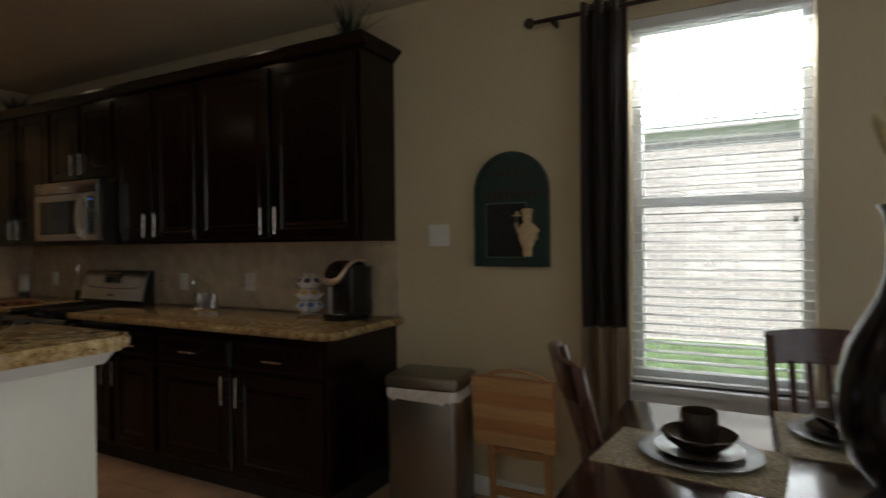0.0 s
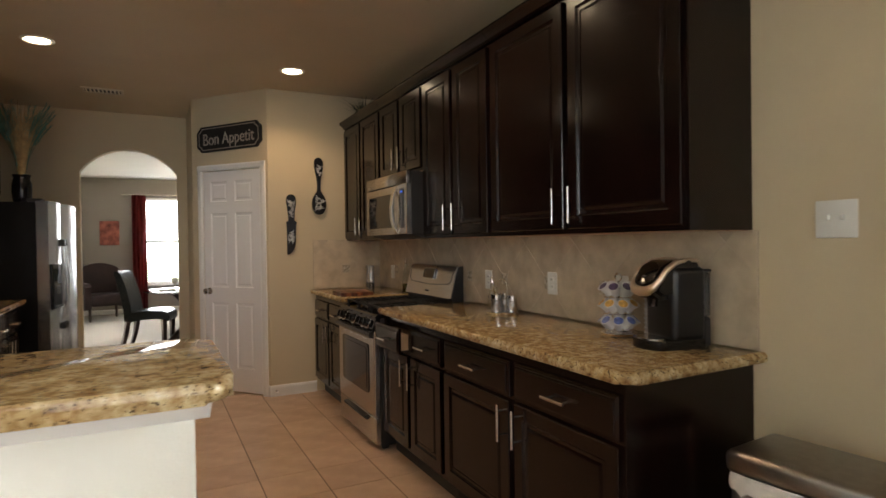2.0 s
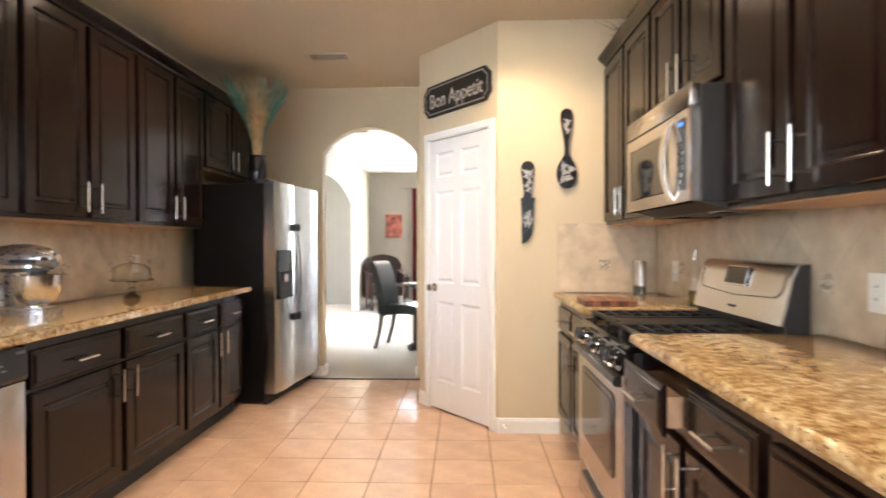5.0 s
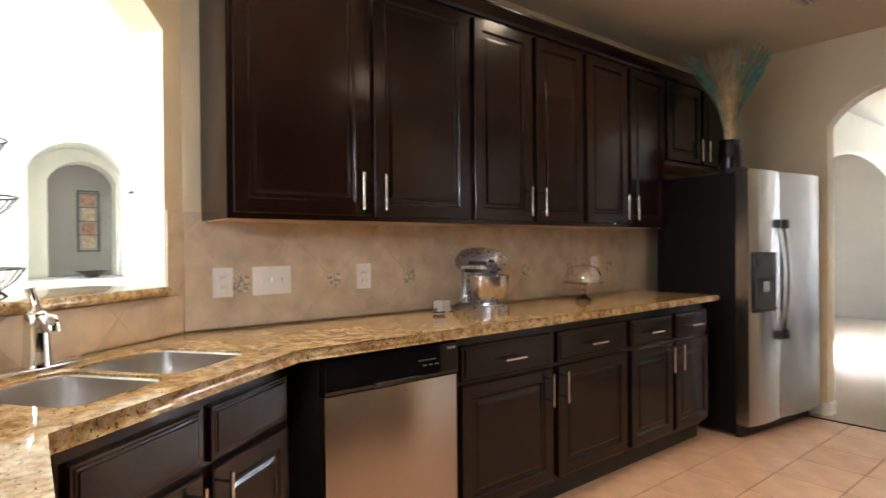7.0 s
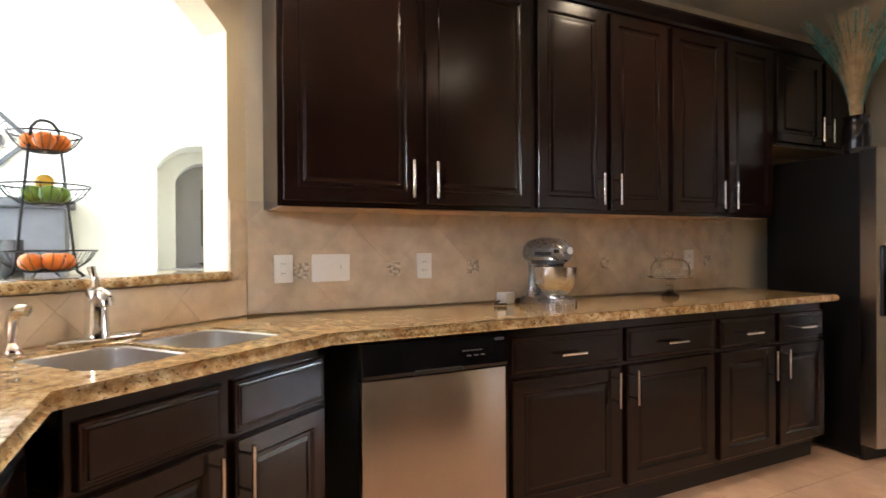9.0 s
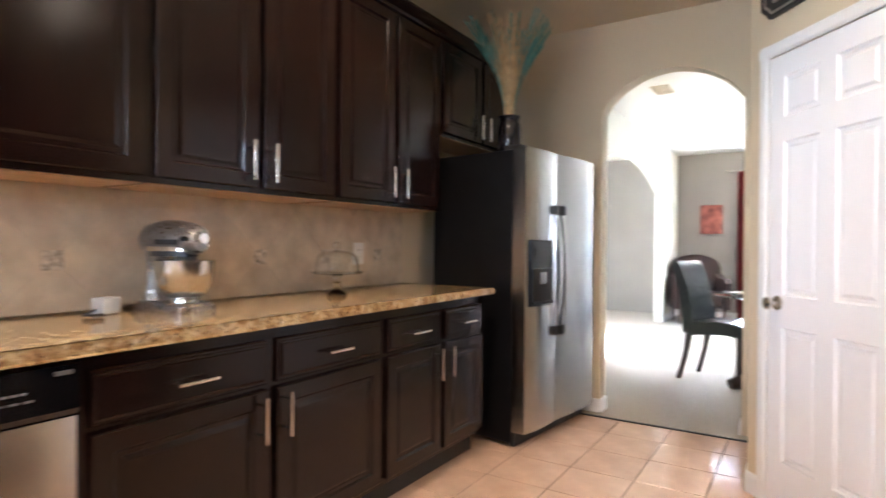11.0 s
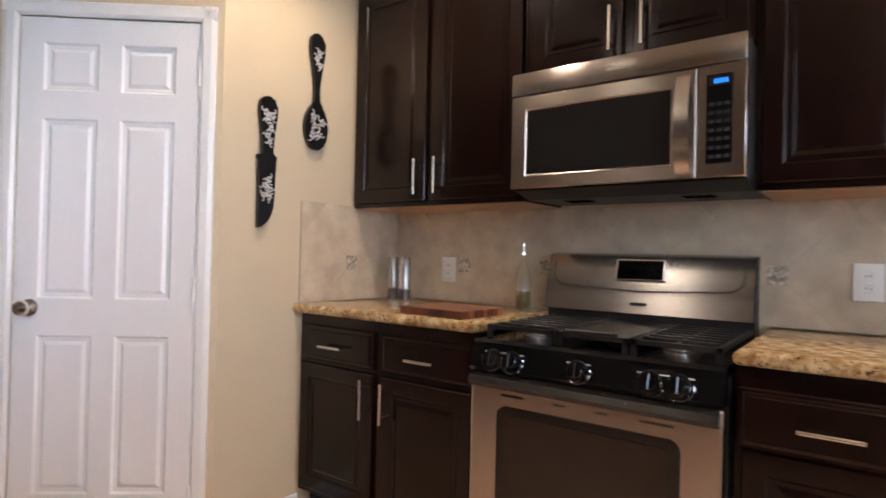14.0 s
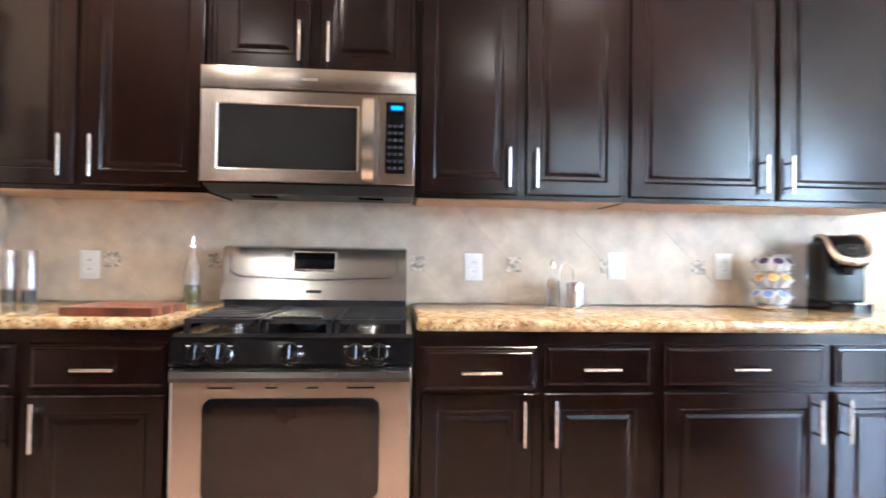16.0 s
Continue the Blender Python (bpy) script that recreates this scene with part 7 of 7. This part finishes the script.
for a in ((-0.095, -0.30, -0.08, 0.30), (0.08, -0.30, 0.095, 0.30), (-0.08, -0.30, 0.08, -0.285), (-0.08, 0.285, 0.08, 0.30)):
    part("frame_side", B(a[0], -0.025, a[1], a[2], 0.0, a[3]), DARKFRAME, na)
for k in range(4):
    part("art_tile", B(-0.055, -0.018, -0.265 + 0.135 * k, 0.055, 0.0, -0.145 + 0.135 * k), ARTT[k % 2], na)
    part("cross_bar", B(-0.08, -0.012, -0.14 + 0.135 * k, 0.08, 0.0, -0.132 + 0.135 * k), DARKFRAME, na)
bw = part("decor_bowl", lathe(bmesh.new(), [(0.05, 0.0), (0.06, 0.01), (0.14, 0.05), (0.15, 0.06), (0.14, 0.058), (0.06, 0.02), (0.01, 0.015)], 30), STONE, None, smooth=True, m=pose(-7.3, -2.43, NZ0 + 0.003))
tagged(bw, "low dark decorative bowl on the niche sill", "bowl")
sc = thing("wall_sconce", "black wrought-iron scroll wall bracket", "sconce", pose(-6.998, -2.10, 1.64, 0, 0, 90))
part("shelf", B(-0.08, -0.12, 0.10, 0.08, 0.0, 0.115), WIRE, sc)
part("scroll", path_tube(bmesh.new(), [(0, -0.02 - 0.06 * (1 - math.cos(q * 0.4)) * (1 - q / 22), 0.10 - 0.10 * q / 6 if q < 6 else 0.0 - 0.05 * math.sin((q - 6) * 0.5)) for q in range(16)], 0.010, 7), WIRE, sc, smooth=True)
part("back_bar", B(-0.012, -0.012, -0.15, 0.012, 0.0, 0.10), WIRE, sc)

# ---- neighbour's house beyond the window ----
nh = thing("neighbour_house", "neighbouring brick house across a strip of lawn", "house", pose(7.2, -6.6, F - 0.25))
part("wall", B(0.012, -6, 0, 0.3, 8, 3.30), MORTAR, nh, "mortar-jointed brick wall")
SIDING = material("grey_frieze_board", (0.52, 0.54, 0.54), 0.6, vary=0.08)
part("frieze", B(-0.03, -6, 3.30, 0.3, 8, 3.38), SIDING, nh, "shaded frieze board")
part("soffit", B(-0.25, -6, 3.38, 0.3, 8, 3.45), SIDING, nh)
ROOF = material("shingle_roof", (0.12, 0.11, 0.10), 0.9, vary=0.3, scale=30, bump=0.5)
part("roof", prism(bmesh.new(), [(-0.28, 3.45), (3.5, 3.85), (3.5, 3.75), (0.3, 3.45)], -6, 8, "y"), ROOF, nh)
bmesh_brick = B(0, 0.006, 0.006, 0.02, 0.209, 0.067, bev=0.003)
first = None
rest = bmesh.new()
count = 0
for r in range(44):
    for c in range(-6, 34):
        y = -1.9 + c * 0.215 + (0.1075 if r % 2 else 0)
        z = 0.02 + r * 0.073
        near = 14 <= r <= 40 and 6 <= c <= 16
        if near and count < 300:
            if first is None:
                first = part("brick", bmesh_brick, BRICK, nh, m=pose(0, y, z))
            else:
                o_ = new("brick", first.data)
                o_.parent, o_.matrix_basis = nh, pose(0, y, z)
            count += 1
        else:
            box(rest, 0, y + 0.006, z + 0.006, 0.02, y + 0.209, z + 0.067)
tagged(part("bricks_rest", rest, BRICK, nh), kind="stuff")

# ---- backsplash tiles ----
def clip(poly, axis, limit, keep_less):
    out = []
    for k in range(len(poly)):
        a, b = poly[k], poly[(k + 1) % len(poly)]
        ina, inb = (a[axis] <= limit) == keep_less, (b[axis] <= limit) == keep_less
        if ina:
            out.append(a)
        if ina != inb:
            t = (limit - a[axis]) / (b[axis] - a[axis])
            out.append((a[0] + t * (b[0] - a[0]), a[1] + t * (b[1] - a[1])))
    return out


def backsplash(name, m, length, z0, z1, u_inset, label, pitch=0.44, zmid=1.085, insets=True):
    """Diamond-laid stone tiles. Local x along the wall, y into it."""
    bs = tagged(thing(name, label, "backsplash", m), kind="structure")
    part("bed", B(0, -0.0062, z0, length, 0.0, z1), TGROUT, bs)
    h = pitch / 2
    k0 = int(-u_inset / pitch) - 2
    for k in range(k0, k0 + int(length / pitch) + 5):
        for cu, cz in ((u_inset + h + k * pitch, zmid), (u_inset + k * pitch, zmid + h), (u_inset + k * pitch, zmid - h)):
            g = h - 0.0019
            poly = [(cu + g, cz), (cu, cz + g), (cu - g, cz), (cu, cz - g)]
            for axis, lim, less in ((0, 0.0015, False), (0, length - 0.0015, True), (1, z0 + 0.001, False), (1, z1 - 0.001, True)):
                poly = clip(poly, axis, lim, less) if len(poly) > 2 else []
            if len(poly) > 2:
                part("stone_tile", prism(bmesh.new(), poly, -0.008, -0.003, "y"), TRAV, bs)
        u = u_inset + k * pitch
        if insets and 0.06 < u < length - 0.06:
            part("mosaic_inset", B(u - 0.034, -0.0095, zmid - 0.034, u + 0.034, -0.007, zmid + 0.034, bev=0.001), MOSAIC, bs, "small pebbled stone inset")
    return bs


backsplash("backsplash_east", right(-0.001, -0.010), 3.86, CT + 0.001, 1.345, 0.43, "diamond-laid travertine tiles behind the range")
backsplash("backsplash_pantry", pose(-0.655, -0.001, 0), 0.642, CT + 0.001, 1.357, 0.31, "diamond-laid travertine tiles on the side wall")
backsplash("backsplash_west", left(LX + 0.001, -2.598), 3.08, CT + 0.001, 1.385, 0.225, "diamond-laid travertine tiles behind the worktop", pitch=0.435)
backsplash("backsplash_sink", Matrix.Translation(QB) @ wall_frame((0, 0), tuple((-qd).to_2d()), tuple(qn.to_2d())) @ pose(0, -0.001, 0), QL - 0.012, CT + 0.001, BARB, 0.2, "diamond-laid travertine tiles under the bar", insets=False, zmid=1.0)
backsplash("backsplash_jamb", Matrix.Translation(QA + qd * 0.098) @ wall_frame((0, 0), tuple((-qd).to_2d()), tuple(qn.to_2d())) @ pose(0, -0.002, 0), 0.096, BARB + 0.001, 1.385, 0.5, "travertine tiles beside the pass-through", insets=False)

# ---- kitchen floor tiles ----
fl = structure("floor", B(LX, -7.5, F - 0.1, 0, AY - 0.10, F - 0.004), GROUT, "square terracotta-beige ceramic tile floor", "floor")
tm = None
TP = 0.33
for a in range(-7, 5):
    for b in range(-21, 8):
        x0, y0 = -1.445 + a * TP, -0.82 + b * TP
        x1, y1 = min(x0 + TP, -0.001), min(y0 + TP, AY - 0.101)
        x0, y0 = max(x0, LX + 0.001), max(y0, -7.499)
        if x1 - x0 < 0.02 or y1 - y0 < 0.02:
            continue
        full = abs(x1 - x0 - TP) < 1e-6 and abs(y1 - y0 - TP) < 1e-6
        if full and tm:
            o_ = new("floor_tile", tm)
        else:
            bm = B(0.003, 0.003, -0.006, x1 - x0 - 0.003, y1 - y0 - 0.003, 0, bev=0.0015)
            o_ = part("floor_tile", bm, TILE)
            if full:
                tm = o_.data
        o_.parent, o_.matrix_basis = fl, pose(x0, y0, F)
structure("trim_threshold", B(AX0 - 0.3, AY - 0.112, F, AX1 + 0.3, AY - 0.096, F + 0.009), BLACKM, "dark carpet edge strip in the archway", "trim")
